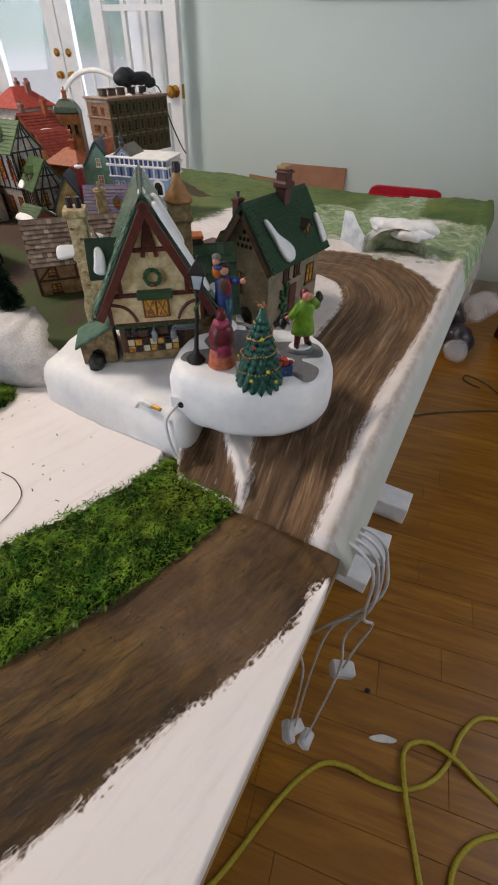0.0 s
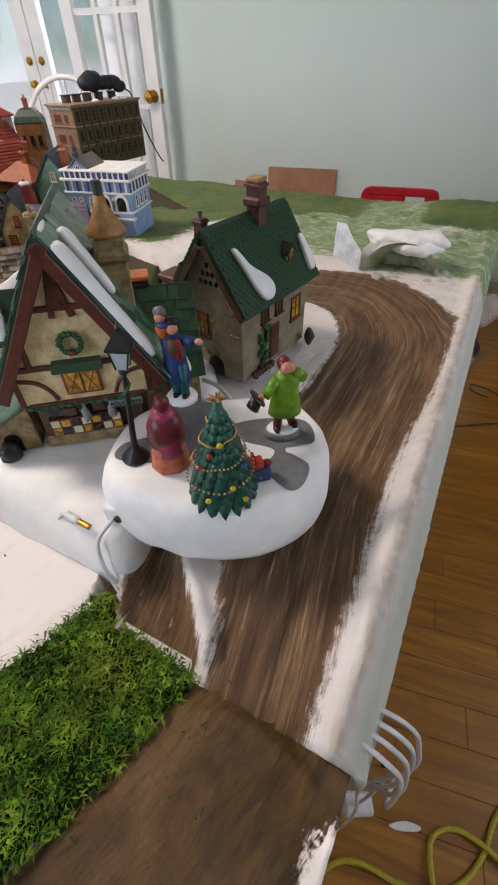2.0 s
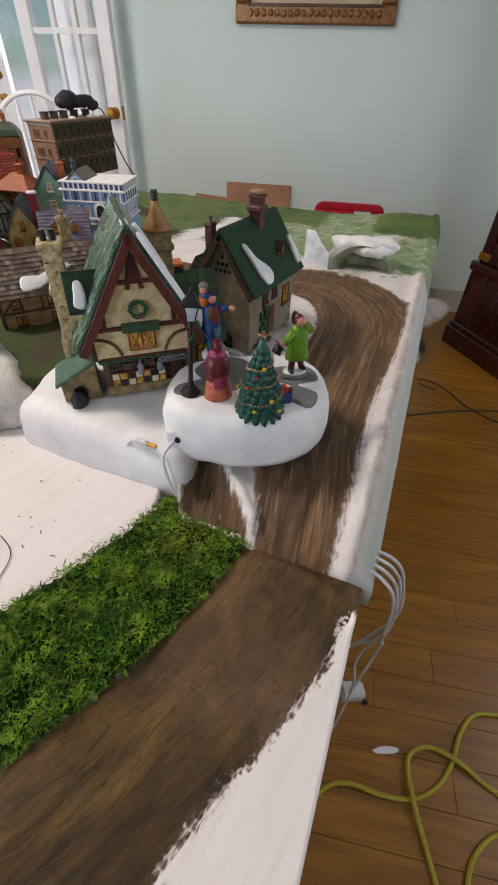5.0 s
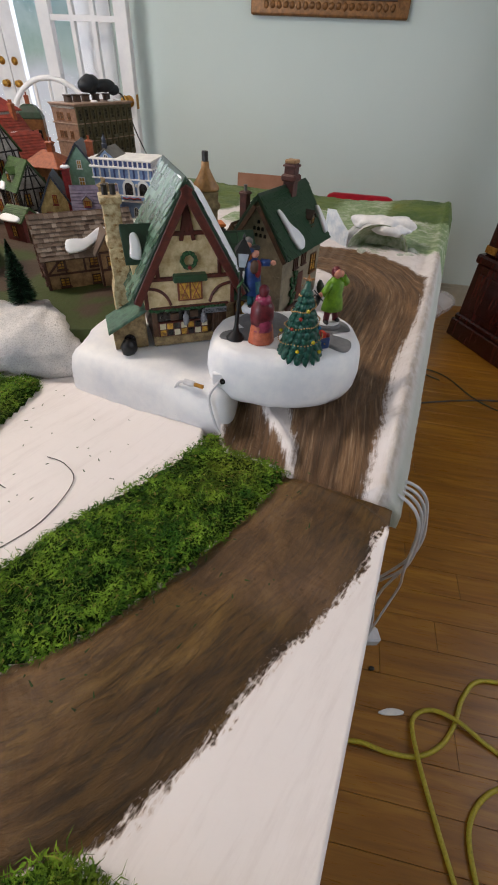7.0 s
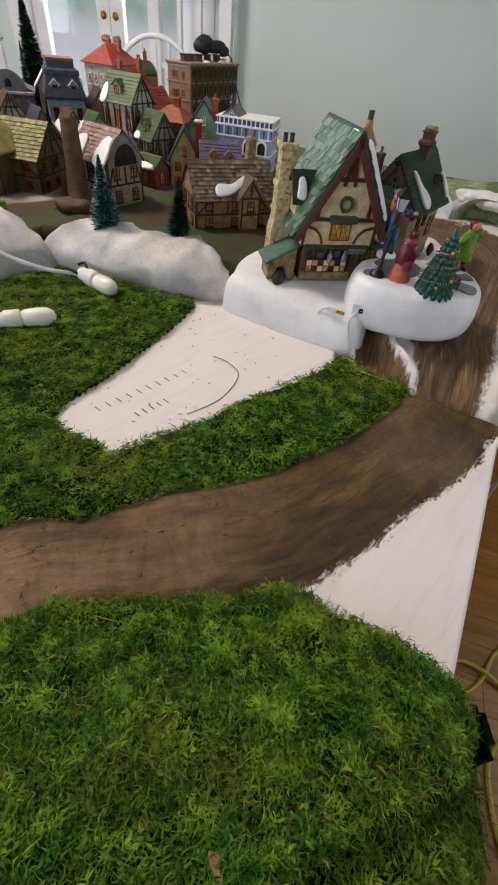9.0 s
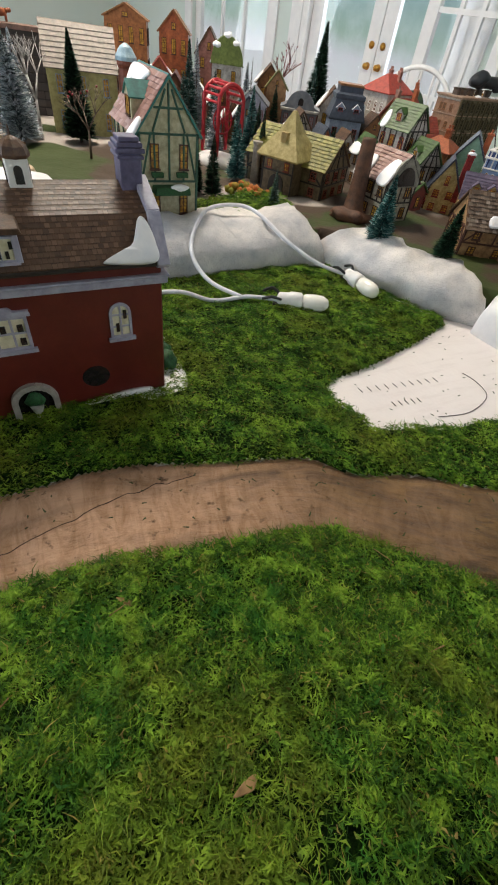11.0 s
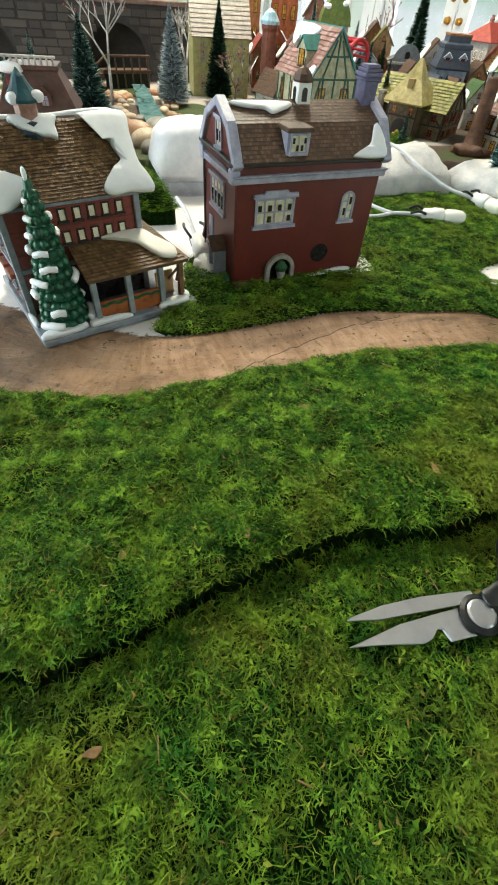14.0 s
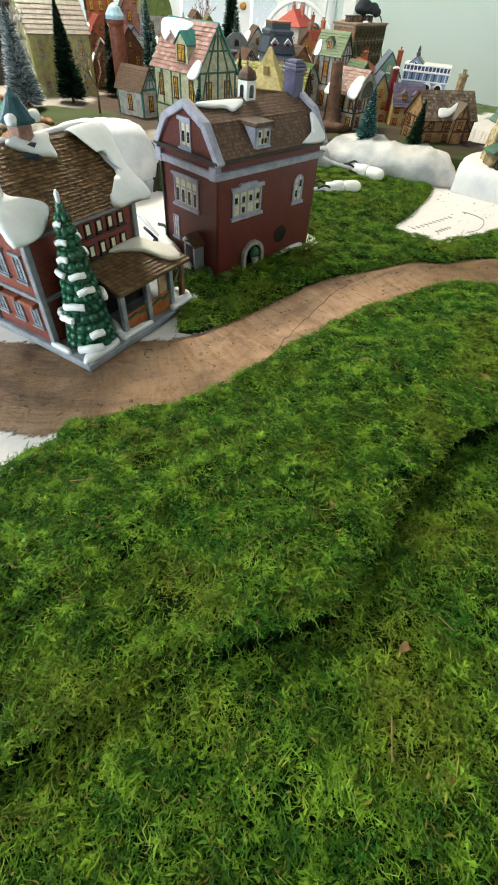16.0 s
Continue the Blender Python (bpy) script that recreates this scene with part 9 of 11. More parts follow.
# dark blue-grey towered shop
dk = thing("slate_shop", "pale blue shop with dark slate mansard roof and snowy dormers", "miniature house", pose(-0.70, 1.165, 0.822, 0, 0, 24), "miniature village houses")
BLUEW = paint("8f9cb0", "6a7488", 0.5, 100)
body(dk, 0.084, 0.085, 0.115, 0.02, BLUEW, hip=True)
b = bmesh.new()
rings(b, [[Vector((sx * x, sy * x, z)) for sx, sy in ((-1, -1), (1, -1), (1, 1), (-1, 1))] for x, z in ((0.047, 0.115), (0.048, 0.119), (0.036, 0.158), (0.039, 0.160), (0.039, 0.168), (0.030, 0.172), (0.030, 0.184))])
part("mansard_roof", soft(b, 0.0006), SLATE, dk)
part("roof_curb", soft(box(bmesh.new(), -0.031, 0.031, -0.031, 0.031, 0.184, 0.189), 0.0006), OCHRE, dk)
for face in "fr":
    fm = face_m(0.084, 0.085, face, 0, 0)
    for u in (-0.021, 0.021):
        dormer(dk, fm @ Matrix.Translation((u, 0.0, 0.124)), 0.02, 0.018, 0.02, BLUEW, SNOW, RED, DARK_PANE)
    for u in (-0.027, 0.0, 0.027):
        window(dk, fm @ Matrix.Translation((u, 0, 0.07)), 0.013, 0.03, 2, 3, RED if u else WHITE, DARK_PANE)
        window(dk, fm @ Matrix.Translation((u, 0, 0.018)), 0.016, 0.036, 2, 3, DARK_TIMBER, DARK_PANE)
    part("cornice", soft(box(bmesh.new(), -0.045, 0.045, -0.004, 0.0, 0.058, 0.063), 0.0006), DARK_TIMBER, dk, m=fm)
simple_house("tan_house", "tan house with a brown roof", -0.63, 1.21, 30, 0.055, 0.06, 0.100, 0.034, OCHRE, BROWN, fronts=2, sides=2, storeys=2, snow=((1, [(-0.03, 0.0), (0.0, 0.0), (0.0, 0.02), (-0.03, 0.026)]),))
simple_house("terracotta_house", "rust-brown house with a terracotta roof and snow", -0.50, 1.24, -35, 0.07, 0.08, 0.105, 0.04, OCHRE, TERRA, fronts=2, sides=2, storeys=2, snow=((-1, [(-0.03, 0.0), (0.01, 0.0), (0.0, 0.02), (-0.03, 0.026)]),))
simple_house("snowy_cabin", "small green-roofed cabin with a snowy dormer", -0.592, 1.035, 40, 0.05, 0.055, 0.075, 0.034, PALE, MOSS_GREEN, fronts=1, sides=1, storeys=2, snow=((-1, [(-0.028, 0.0), (0.02, 0.0), (0.01, 0.022), (-0.026, 0.024)]),))
simple_house("white_terrace", "white terrace with red windows and a pediment", -0.945, 1.10, 22, 0.075, 0.09, 0.100, 0.03, paint("c3c2d0", "9c9bac", 0.5), GREY, frame=RED, fronts=3, sides=4, storeys=2, pane=paint("a8a0a4", "807a80", 0.3))
ph = simple_house("pedimented_hall", "grey hall with a round-arched pediment", -0.838, 1.185, 20, 0.098, 0.07, 0.118, 0.02, GREY, GREY, frame=RED, fronts=4, sides=2, storeys=2, pane=paint("a8a0a4", "807a80", 0.3))
part("pediment", prism(bmesh.new(), [(0.04 * math.cos(math.pi * k / 16), 0.116 + 0.042 * math.sin(math.pi * k / 16)) for k in range(17)], -0.042, -0.033), GREY, ph, "round pediment")
part("cornice", soft(box(bmesh.new(), -0.054, 0.054, -0.046, -0.034, 0.112, 0.118), 0.0008), PALE, ph)
part("lunette", prism(bmesh.new(), arch_pts(0.014, 0.016, True), -0.0428, -0.0418), DARK_PANE, ph, m=Matrix.Translation((0, 0, 0.126)))
simple_house("brown_townhouse", "brown brick townhouse with snow on the roof", -0.99, 1.30, 25, 0.07, 0.08, 0.15, 0.04, OCHRE, BROWN, fronts=2, sides=3, storeys=3, snow=((-1, [(-0.04, 0.0), (0.02, 0.0), (0.01, 0.03), (-0.036, 0.034)]),))
simple_house("clay_townhouse", "tall clay-orange ceramic townhouse with small windows", -1.30, 1.26, 28, 0.085, 0.085, 0.20, 0.045, CLAY, OCHRE, fronts=3, sides=3, storeys=3)
simple_house("clay_warehouse", "large orange-brown ceramic warehouse with rows of windows", -1.43, 1.20, 32, 0.12, 0.10, 0.21, 0.03, paint("a3683c", "7a4826", 0.5, 110), OCHRE, fronts=4, sides=4, storeys=3)
oc = simple_house("olive_chapel", "chapel with an olive-green rounded roof and snow", -1.11, 1.245, 28, 0.085, 0.09, 0.175, 0.03, PALE, GREY, fronts=2, sides=2, storeys=3)
part("dome", prism(bmesh.new(), [(0.047 * math.cos(math.pi * k / 18), 0.174 + 0.062 * math.sin(math.pi * k / 18)) for k in range(19)], -0.05, 0.05), paint("6d7a3c", "4f5a28", 0.5), oc, "olive barrel roof", smooth=False)
for sx, zz in ((-0.03, 0.215), (0.022, 0.222), (0.0, 0.236)):
    part("snow_patch", blob(bmesh.new(), (sx, -0.044, zz), (0.013, 0.01, 0.008), 2, 0.3, 90), SNOW, oc, smooth=True)
simple_house("rose_townhouse", "tall dusty pink townhouse with a gabled front", -1.2, 1.30, 26, 0.075, 0.08, 0.19, 0.055, paint("9c6a60", "7a4c44", 0.5, 110), BROWN, fronts=2, sides=3, storeys=4)
simple_house("snowy_terrace", "rust-brown terrace with heavy snow on its roofs", -1.04, 1.09, 30, 0.07, 0.09, 0.075, 0.04, paint("7d4c34", "5a3220", 0.5, 110), BROWN, fronts=2, sides=3, storeys=2, snow=((-1, [(-0.05, 0.0), (0.0, -0.002), (0.03, 0.02), (0.0, 0.04), (-0.045, 0.044)]), (-1, [(0.02, -0.002), (0.05, 0.0), (0.05, 0.018)])))
simple_house("olive_gazebo", "small tan house with an olive pyramid-like roof", -0.93, 1.22, 22, 0.055, 0.055, 0.15, 0.035, paint("a8805a", "7d5a3c", 0.5), paint("6d6a3c", "4f4c28", 0.5), fronts=1, sides=1, storeys=2)
simple_house("grey_villa", "grey stone villa with a snow-topped slate roof", -0.90, 0.97, 25, 0.06, 0.07, 0.075, 0.04, GREY, SLATE, fronts=2, sides=2, storeys=2, snow=((-1, [(-0.036, 0.0), (0.02, 0.0), (0.01, 0.03), (-0.034, 0.034)]),))
simple_house("dark_tavern", "dark half-timbered tavern with a brown snow-edged roof", -0.775, 1.02, 30, 0.06, 0.07, 0.075, 0.04, PALE, BROWN, timber=DARK_TIMBER, fronts=2, sides=2, storeys=2, snow=((-1, [(-0.036, 0.0), (0.036, 0.0), (0.02, 0.014), (-0.03, 0.016)]),))
stack = thing("brick_stack", "tall rust-red brick chimney with a frosted blue cap", "chimney", pose(-1.03, 0.66, PLATEAU_Z - 0.003))
part("shaft", lathe(bmesh.new(), [(0.020, 0), (0.018, 0.01), (0.0165, 0.15), (0.019, 0.156), (0.019, 0.162)], 14), paint("7d3f28", "5a2a18", 0.6, 120, 0.8, 240), stack)
part("cap", lathe(bmesh.new(), [(0.021, 0.162), (0.021, 0.168), (0.012, 0.182), (0.003, 0.188)], 14), paint("a9c0cc", "7d98a8", 0.5, 90), stack)
simple_house("snowy_villa", "pale villa with a brown roof and much snow", -0.79, 1.33, 20, 0.07, 0.08, 0.12, 0.045, PALE, BROWN, fronts=2, sides=2, storeys=2, snow=((-1, [(-0.04, 0.0), (0.03, 0.0), (0.01, 0.04), (-0.036, 0.044)]),))

# teal timbered house
tl = simple_house("teal_timbered_house", "teal and cream timbered house with a faded red roof and snow", -0.792, 0.406, 51, 0.088, 0.14, 0.121, 0.060, paint("b8b294", "8f8a6c", 0.5, 120), TEALW, rows=12, tiles=16, tile_mat=PINK_TILES, timber=paint("2a5a48", "1a3c30", 0.5),
                  fronts=2, sides=3, storeys=2, dormers=((-1, -0.02, 0.128, 0.034, 0.026),), snow=((-1, [(-0.074, 0.06), (-0.05, 0.044), (-0.04, 0.058), (-0.02, 0.05), (0.0, 0.064), (0.01, 0.078), (-0.074, 0.08)]), (-1, [(0.05, -0.004), (0.074, -0.004), (0.074, 0.02), (0.06, 0.022)])))
part("awning", soft(prism(bmesh.new(), [(-0.028, 0.046), (0.028, 0.046), (0.026, 0.056), (-0.026, 0.056)], -0.090, -0.068), 0.001), GREENERY, tl, "green awning over the shop window")
part("awning_snow", blob(bmesh.new(), (0.012, -0.086, 0.056), (0.014, 0.010, 0.004), 2, 0.3, 120), SNOW, tl, smooth=True)
for u in (-0.019, 0.019):
    part("window_box", soft(box(bmesh.new(), u - 0.009, u + 0.009, -0.0765, -0.0705, 0.066, 0.073), 0.001), GREENERY, tl)
simple_house("tiny_gatehouse", "tiny gatehouse with a snowy brown roof and teal trim", -0.975, 0.60, 60, 0.05, 0.085, 0.055, 0.034, PALE, BROWN, timber=TEALW, fronts=1, sides=1, storeys=1, snow=((1, [(-0.022, 0.01), (0.004, 0.008), (0.0, 0.03), (-0.022, 0.03)]),))

# red park wheel
wheel = thing("park_wheel", "bright red toy ferris wheel on an arched frame", "ferris wheel", Matrix.Translation((-0.868, 0.775, PLATEAU_Z - 0.003)) @ Matrix.Scale(1.2, 4) @ pose(0, 0, 0, 0, 0, 62))
REDP = paint("b01c2a", "86121c", 0.35)
b = bmesh.new()
for y in (-0.024, 0.024):
    pts = [(0.026 * math.cos(a), y, 0.098 + 0.026 * math.sin(a)) for a in [math.pi * i / 10 for i in range(11)]]
    tube(b, [(0.026, y, 0.02)] + pts + [(-0.026, y, 0.02)], 0.0036, 7, fine=3)
part("frame", b, REDP, wheel, smooth=True)
for i in range(9):
    a = math.pi * i / 8
    part("crossbar", rod(bmesh.new(), (0.026 * math.cos(a), -0.024, 0.098 + 0.026 * math.sin(a)), (0.026 * math.cos(a), 0.024, 0.098 + 0.026 * math.sin(a)), 0.0022), REDP, wheel)
b = bmesh.new()
for i in range(8):
    a = 2 * math.pi * i / 8
    rod(b, (0, 0, 0.07), (0.02 * math.cos(a), 0, 0.07 + 0.02 * math.sin(a)), 0.0011, n=6)
tube(b, [(0.02 * math.cos(2 * math.pi * i / 24), 0, 0.07 + 0.02 * math.sin(2 * math.pi * i / 24)) for i in range(25)], 0.0014, 6, fine=0)
part("spoke_wheel", b, REDP, wheel)
part("snow_foot", blob(bmesh.new(), (0, 0, 0.004), (0.05, 0.04, 0.018), 3, 0.3, 40), SNOW, wheel, "heap of snow at the foot", smooth=True)

# ---- far left: mansard house, viaduct, stream, stairs ----
ms = thing("mansard_house", "dark red ceramic townhouse with a tiled mansard roof", "miniature house", pose(-1.095, 0.03, 0.832, 0, 0, 42), "miniature village houses")
body(ms, 0.105, 0.085, 0.085, 0.02, paint("6d2a28", "4c1a1a", 0.5, 140, 0.6, 300), hip=True)
b = bmesh.new()
rings(b, [[Vector((sx * x, sy * y, z)) for sx, sy in ((-1, -1), (1, -1), (1, 1), (-1, 1))] for x, y, z in ((0.058, 0.048, 0.085), (0.058, 0.048, 0.089), (0.036, 0.028, 0.135), (0.038, 0.03, 0.137), (0.038, 0.03, 0.142))])
part("mansard_roof", soft(b, 0.0006), paint("54382f", "3c2822", 0.5, 90, 0.8, 200), ms)
for i in range(9):
    part("roof_baluster", box(bmesh.new(), -0.034 + 0.0082 * i, -0.0315 + 0.0082 * i, -0.030, -0.027, 0.142, 0.150), PALE, ms)
part("roof_rail", soft(box(bmesh.new(), -0.037, 0.037, -0.031, -0.026, 0.150, 0.153), 0.0005), PALE, ms)
dormer(ms, Matrix.Translation((0.012, -0.044, 0.095)), 0.018, 0.016, 0.02, DARK_BRICK, BROWN, BROWN, LILAC)
part("banner", soft(box(bmesh.new(), -0.034, -0.018, -0.047, -0.044, 0.09, 0.128), 0.001), RED, ms, "hanging red banner")
part("snow_patch", blob(bmesh.new(), (-0.03, -0.03, 0.138), (0.02, 0.01, 0.007), 2, 0.3, 100), SNOW, ms, smooth=True)
for i in range(3):
    for face in "fr":
        window(ms, face_m(0.105, 0.085, face, -0.03 + 0.03 * i, 0.012), 0.011, 0.024, 2, 2, PALE, CREAM_PANE, True)
        window(ms, face_m(0.105, 0.085, face, -0.03 + 0.03 * i, 0.05), 0.011, 0.022, 2, 2, PALE, DARK_PANE, True)
gr = simple_house("green_roofed_barn", "long white barn with a dark green roof and snow guard", -1.40, -0.07, 52, 0.10, 0.17, 0.075, 0.055, PALE, paint("1f3a34", "142824", 0.4, 90, 0.5), fronts=2, sides=3, storeys=1, dormers=((-1, -0.03, 0.085, 0.028, 0.024),))
simple_house("grey_chapel", "grey-blue chapel with white trim and arched windows", -1.52, 0.18, 50, 0.09, 0.12, 0.09, 0.06, paint("7d8496", "5d6474", 0.5), SLATE, frame=WHITE, fronts=2, sides=3, storeys=1)


def viaduct():
    o = thing("stone_viaduct", "long dark stone viaduct with round arches", "viaduct", pose(-1.56, 0.72, PLATEAU_Z - 0.002, 0, 0, 43))
    stone = paint("352e2a", "221d1b", 0.8, 60, 1.0, 160)
    half, h, t = 0.55, 0.165, 0.05
    spans = [-0.36, 0.0]
    r = 0.085
    right = 0.30
    edges = [-half] + [x for c in spans for x in (c - r, c + r)] + [right]
    bm = bmesh.new()
    for i in range(0, len(edges), 2):
        box(bm, edges[i], edges[i + 1], -t / 2, t / 2, 0, h)
    for c in spans:
        n = 12
        for k in range(n):
            x0, x1 = c - r + 2 * r * k / n, c - r + 2 * r * (k + 1) / n
            z0 = 0.05 + math.sqrt(max(r * r - (x0 - c) ** 2, 0)) * 0.9
            z1 = 0.05 + math.sqrt(max(r * r - (x1 - c) ** 2, 0)) * 0.9
            prism(bm, [(x0, z0), (x1, z1), (x1, h), (x0, h)], -t / 2, t / 2)
    part("arcade", bm, stone, o)
    part("backing", box(bmesh.new(), -half, right, t / 2 + 0.001, t / 2 + 0.02, 0, h), stone, o)
    part("parapet", soft(box(bmesh.new(), -half, right, -t / 2 - 0.004, t / 2 + 0.004, h, h + 0.01), 0.001), paint("7d5f54", "54413a", 0.7, 60, 0.8), o)
    rng = random.Random(14)
    me = None
    blocks = [soft(box(bmesh.new(), -ln / 2, ln / 2, -0.0016, 0.0012, -0.0078, 0.0078), 0.0012) for ln in (0.028, 0.038)]
    meshes = []
    for b in blocks:
        me = bpy.data.meshes.new("stone")
        b.to_mesh(me)
        b.free()
        me.materials.append(by_object("2c2623", "463d38", 0.7, 200, "viaduct_stone"))
        meshes.append(me)
    for row in range(9):
        x = -0.52 + 0.016 * (row % 2)
        while x < 0.28:
            z = 0.010 + row * 0.0172
            k = rng.choice((0, 1))
            if all((x - c) ** 2 + (max(z - 0.05, 0) / 0.9) ** 2 > (r + 0.012) ** 2 for c in spans):
                shared("stone", meshes[k], o, pose(x, -t / 2 - 0.0006, z))
            x += (0.030, 0.040)[k]
    return o


viaduct()


def cow(name, label, x, y, z, rot, coat):
    bm = bmesh.new()
    blob(bm, (0, 0, 0.017), (0.017, 0.0065, 0.0085), 2, 0.15, 100)
    blob(bm, (0.02, 0, 0.021), (0.0065, 0.004, 0.0045), 2)
    rod(bm, (0.012, 0, 0.019), (0.019, 0, 0.022), 0.005, 0.0035)
    for sx in (-0.011, 0.011):
        for sy in (-0.0035, 0.0035):
            rod(bm, (sx, sy, 0.0), (sx, sy, 0.014), 0.0017, 0.0024, 6)
    for f in bm.faces:
        f.smooth = True
    tagged(part(name, bm, coat, None, label, m=pose(x, y, z, 0, 0, rot)), category="toy animal", group="toy cows")


COAT = paint("8d4a24", "6a3216", 0.5)
for k, u in enumerate((0.02, 0.06, 0.1)):
    p = pose(-1.56, 0.72, 0, 0, 0, 43) @ Vector((u, 0, 0))
    cow("toy_cow", "small brown toy cow standing on the viaduct", p.x, p.y, PLATEAU_Z - 0.002 + 0.175, 43 + 10 * k, COAT)

# stream with pebbles
stream = [(-1.10, 0.33), (-1.16, 0.37), (-1.23, 0.44), (-1.30, 0.51), (-1.37, 0.575)]
b = bmesh.new()
L_, R_ = [], []
for i, (x, y) in enumerate(stream):
    j0, j1 = stream[max(i - 1, 0)], stream[min(i + 1, len(stream) - 1)]
    d = Vector((j1[0] - j0[0], j1[1] - j0[1])).normalized()
    wd = 0.028 - 0.003 * i
    zz = PLATEAU_Z + 0.006 + 0.004 * i
    L_.append(b.verts.new((x - d.y * wd, y + d.x * wd, zz)))
    R_.append(b.verts.new((x + d.y * wd, y - d.x * wd, zz)))
for i in range(len(stream) - 1):
    b.faces.new((L_[i], R_[i], R_[i + 1], L_[i + 1]))
bmesh.ops.solidify(b, geom=b.faces[:], thickness=-0.012)
bmesh.ops.recalc_face_normals(b, faces=b.faces)
part("water", b, paint("9fc4c4", "5f9696", 0.12, 50, 0.4, 120), None, "pale turquoise painted stream", "structure", smooth=True)
PEBBLE = [paint("b08a6a", "8f6a4c", 0.5, 60), paint("cbb79c", "a8927a", 0.5, 60), paint("8d867c", "6d675f", 0.5, 60), paint("a3704c", "7d5236", 0.5, 60)]
rng = random.Random(31)
for k in range(46):
    i = rng.randrange(len(stream) - 1)
    f = rng.random()
    x, y = (stream[i][q] * (1 - f) + stream[i + 1][q] * f for q in (0, 1))
    side = rng.choice((-1, 1))
    d = Vector((-0.72, 0.69))
    off = side * rng.uniform(0.03, 0.075)
    r = rng.uniform(0.006, 0.016)
    bm = blob(bmesh.new(), (0, 0, 0), (r * 1.3, r, r * 0.7), 2, 0.2, 30, seed=k)
    tagged(part("pebble", bm, PEBBLE[k % 4], None, "smooth tan and brown pebble by the stream", smooth=True, m=pose(x - d.y * off, y + d.x * off, PLATEAU_Z + r * 0.3, 0, 0, rng.uniform(0, 180))), category="pebble", group="stream pebbles")
for x, y, r, k in ((-1.03, 0.20, 0.026, 1), (-1.0, 0.17, 0.018, 2), (-1.075, 0.215, 0.03, 0), (-1.06, 0.27, 0.03, 2)):
    tagged(part("boulder", blob(bmesh.new(), (0, 0, 0), (r * 1.25, r * 0.9, r * 0.72), 3, 0.15, 14, seed=k), PEBBLE[k], None, "large smooth tan stone", smooth=True, m=pose(x, y, PLATEAU_Z + r * 0.35, 0, 0, 30 + 40 * k)), category="stone", group="large stones")

# wooden stairs and landing in front of the arches
st = thing("wooden_stairs", "brown wooden stair and railed landing by the stream", "stairs", pose(-1.475, 0.60, PLATEAU_Z - 0.024, 0, 0, 58))
for k in range(8):
    part("step", soft(box(bmesh.new(), -0.11 + 0.011 * k, -0.097 + 0.011 * k, -0.02, 0.02, 0.008 * k, 0.008 * k + 0.008), 0.0008), BROWN, st)
part("landing", soft(box(bmesh.new(), -0.024, 0.1, -0.022, 0.022, 0.056, 0.064), 0.0008), BROWN, st)
for k in range(6):
    part("post", soft(box(bmesh.new(), -0.02 + 0.022 * k, -0.016 + 0.022 * k, -0.021, -0.017, 0.0, 0.092), 0.0005), BROWN, st)
part("rail", soft(box(bmesh.new(), -0.024, 0.1, -0.0225, -0.016, 0.09, 0.095), 0.0006), BROWN, st)
part("stair_rail", rod(bmesh.new(), (-0.11, -0.02, 0.036), (-0.02, -0.02, 0.094), 0.0026), BROWN, st)
part("support", soft(box(bmesh.new(), -0.02, 0.096, -0.016, 0.018, 0.0, 0.056), 0.001), paint("1f2a1c", "141c12", 0.8, 120, 1.0), st, "dark mossy bank under the landing")

# cream and blue house by the pines
simple_house("yellow_villa", "olive-cream villa with a grey-tan roof and pale blue porch", -1.24, 0.765, 132, 0.11, 0.15, 0.128, 0.068, paint("b5ad74", "938b56", 0.5, 100), paint("8a7d72", "6a5f56", 0.5, 90, 0.5), fronts=2, sides=3, storeys=2, frame=paint("8fa3b8", "6d8096", 0.5))
simple_house("brown_inn", "rust-brown inn with a snowy roof", -1.12, 0.98, 30, 0.07, 0.08, 0.085, 0.045, paint("7d4a30", "5c3420", 0.5, 110), DARK_BRICK, fronts=2, sides=3, storeys=2, snow=((-1, [(-0.04, 0.0), (0.02, 0.0), (0.02, 0.03), (-0.03, 0.036)]),))
simple_house("snow_cottage", "small cottage buried in snow", -0.905, 0.63, 25, 0.05, 0.06, 0.045, 0.035, PALE, BROWN, fronts=1, sides=2, storeys=1, snow=((-1, [(-0.03, 0.0), (0.03, 0.0), (0.03, 0.035), (-0.03, 0.036)]),))

# ---- bottle-brush trees ----
bristle_tree("bottle_brush_tree", "teal frosted bottle-brush tree on a white disc", -0.432, 0.525, PLATEAU_Z + 0.004, 0.098, 0.026, TEAL_STOPS, 2600)
bristle_tree("bottle_brush_tree", "dark green bottle-brush tree on the rocks", -0.325, 0.535, PLATEAU_Z + 0.002, 0.084, 0.021, DARK_STOPS, 2200, False, 4)
bristle_tree("bottle_brush_tree", "small frosted bottle-brush tree on a rock", -0.640, 0.556, PLATEAU_Z + 0.001, 0.064, 0.014, MIX_STOPS, 1400, False)
bristle_tree("bottle_brush_tree", "snow-tipped dark bottle-brush tree", -0.762, 0.305, PLATEAU_Z, 0.105, 0.026, MIX_STOPS, 2000, False)
bristle_tree("bottle_brush_tree", "teal frosted bottle-brush tree beside the barn", -0.775, 0.672, PLATEAU_Z, 0.098, 0.026, TEAL_STOPS, 2000, False)
bristle_tree("bottle_brush_tree", "slim dark bottle-brush tree by the teal house", -0.752, 0.525, PLATEAU_Z, 0.098, 0.022, DARK_STOPS, 1500, False)
bristle_tree("bottle_brush_tree", "large dark bottle-brush tree with frosted tips", -1.215, 0.25, PLATEAU_Z - 0.01, 0.176, 0.046, MIX_STOPS, 5200, False)
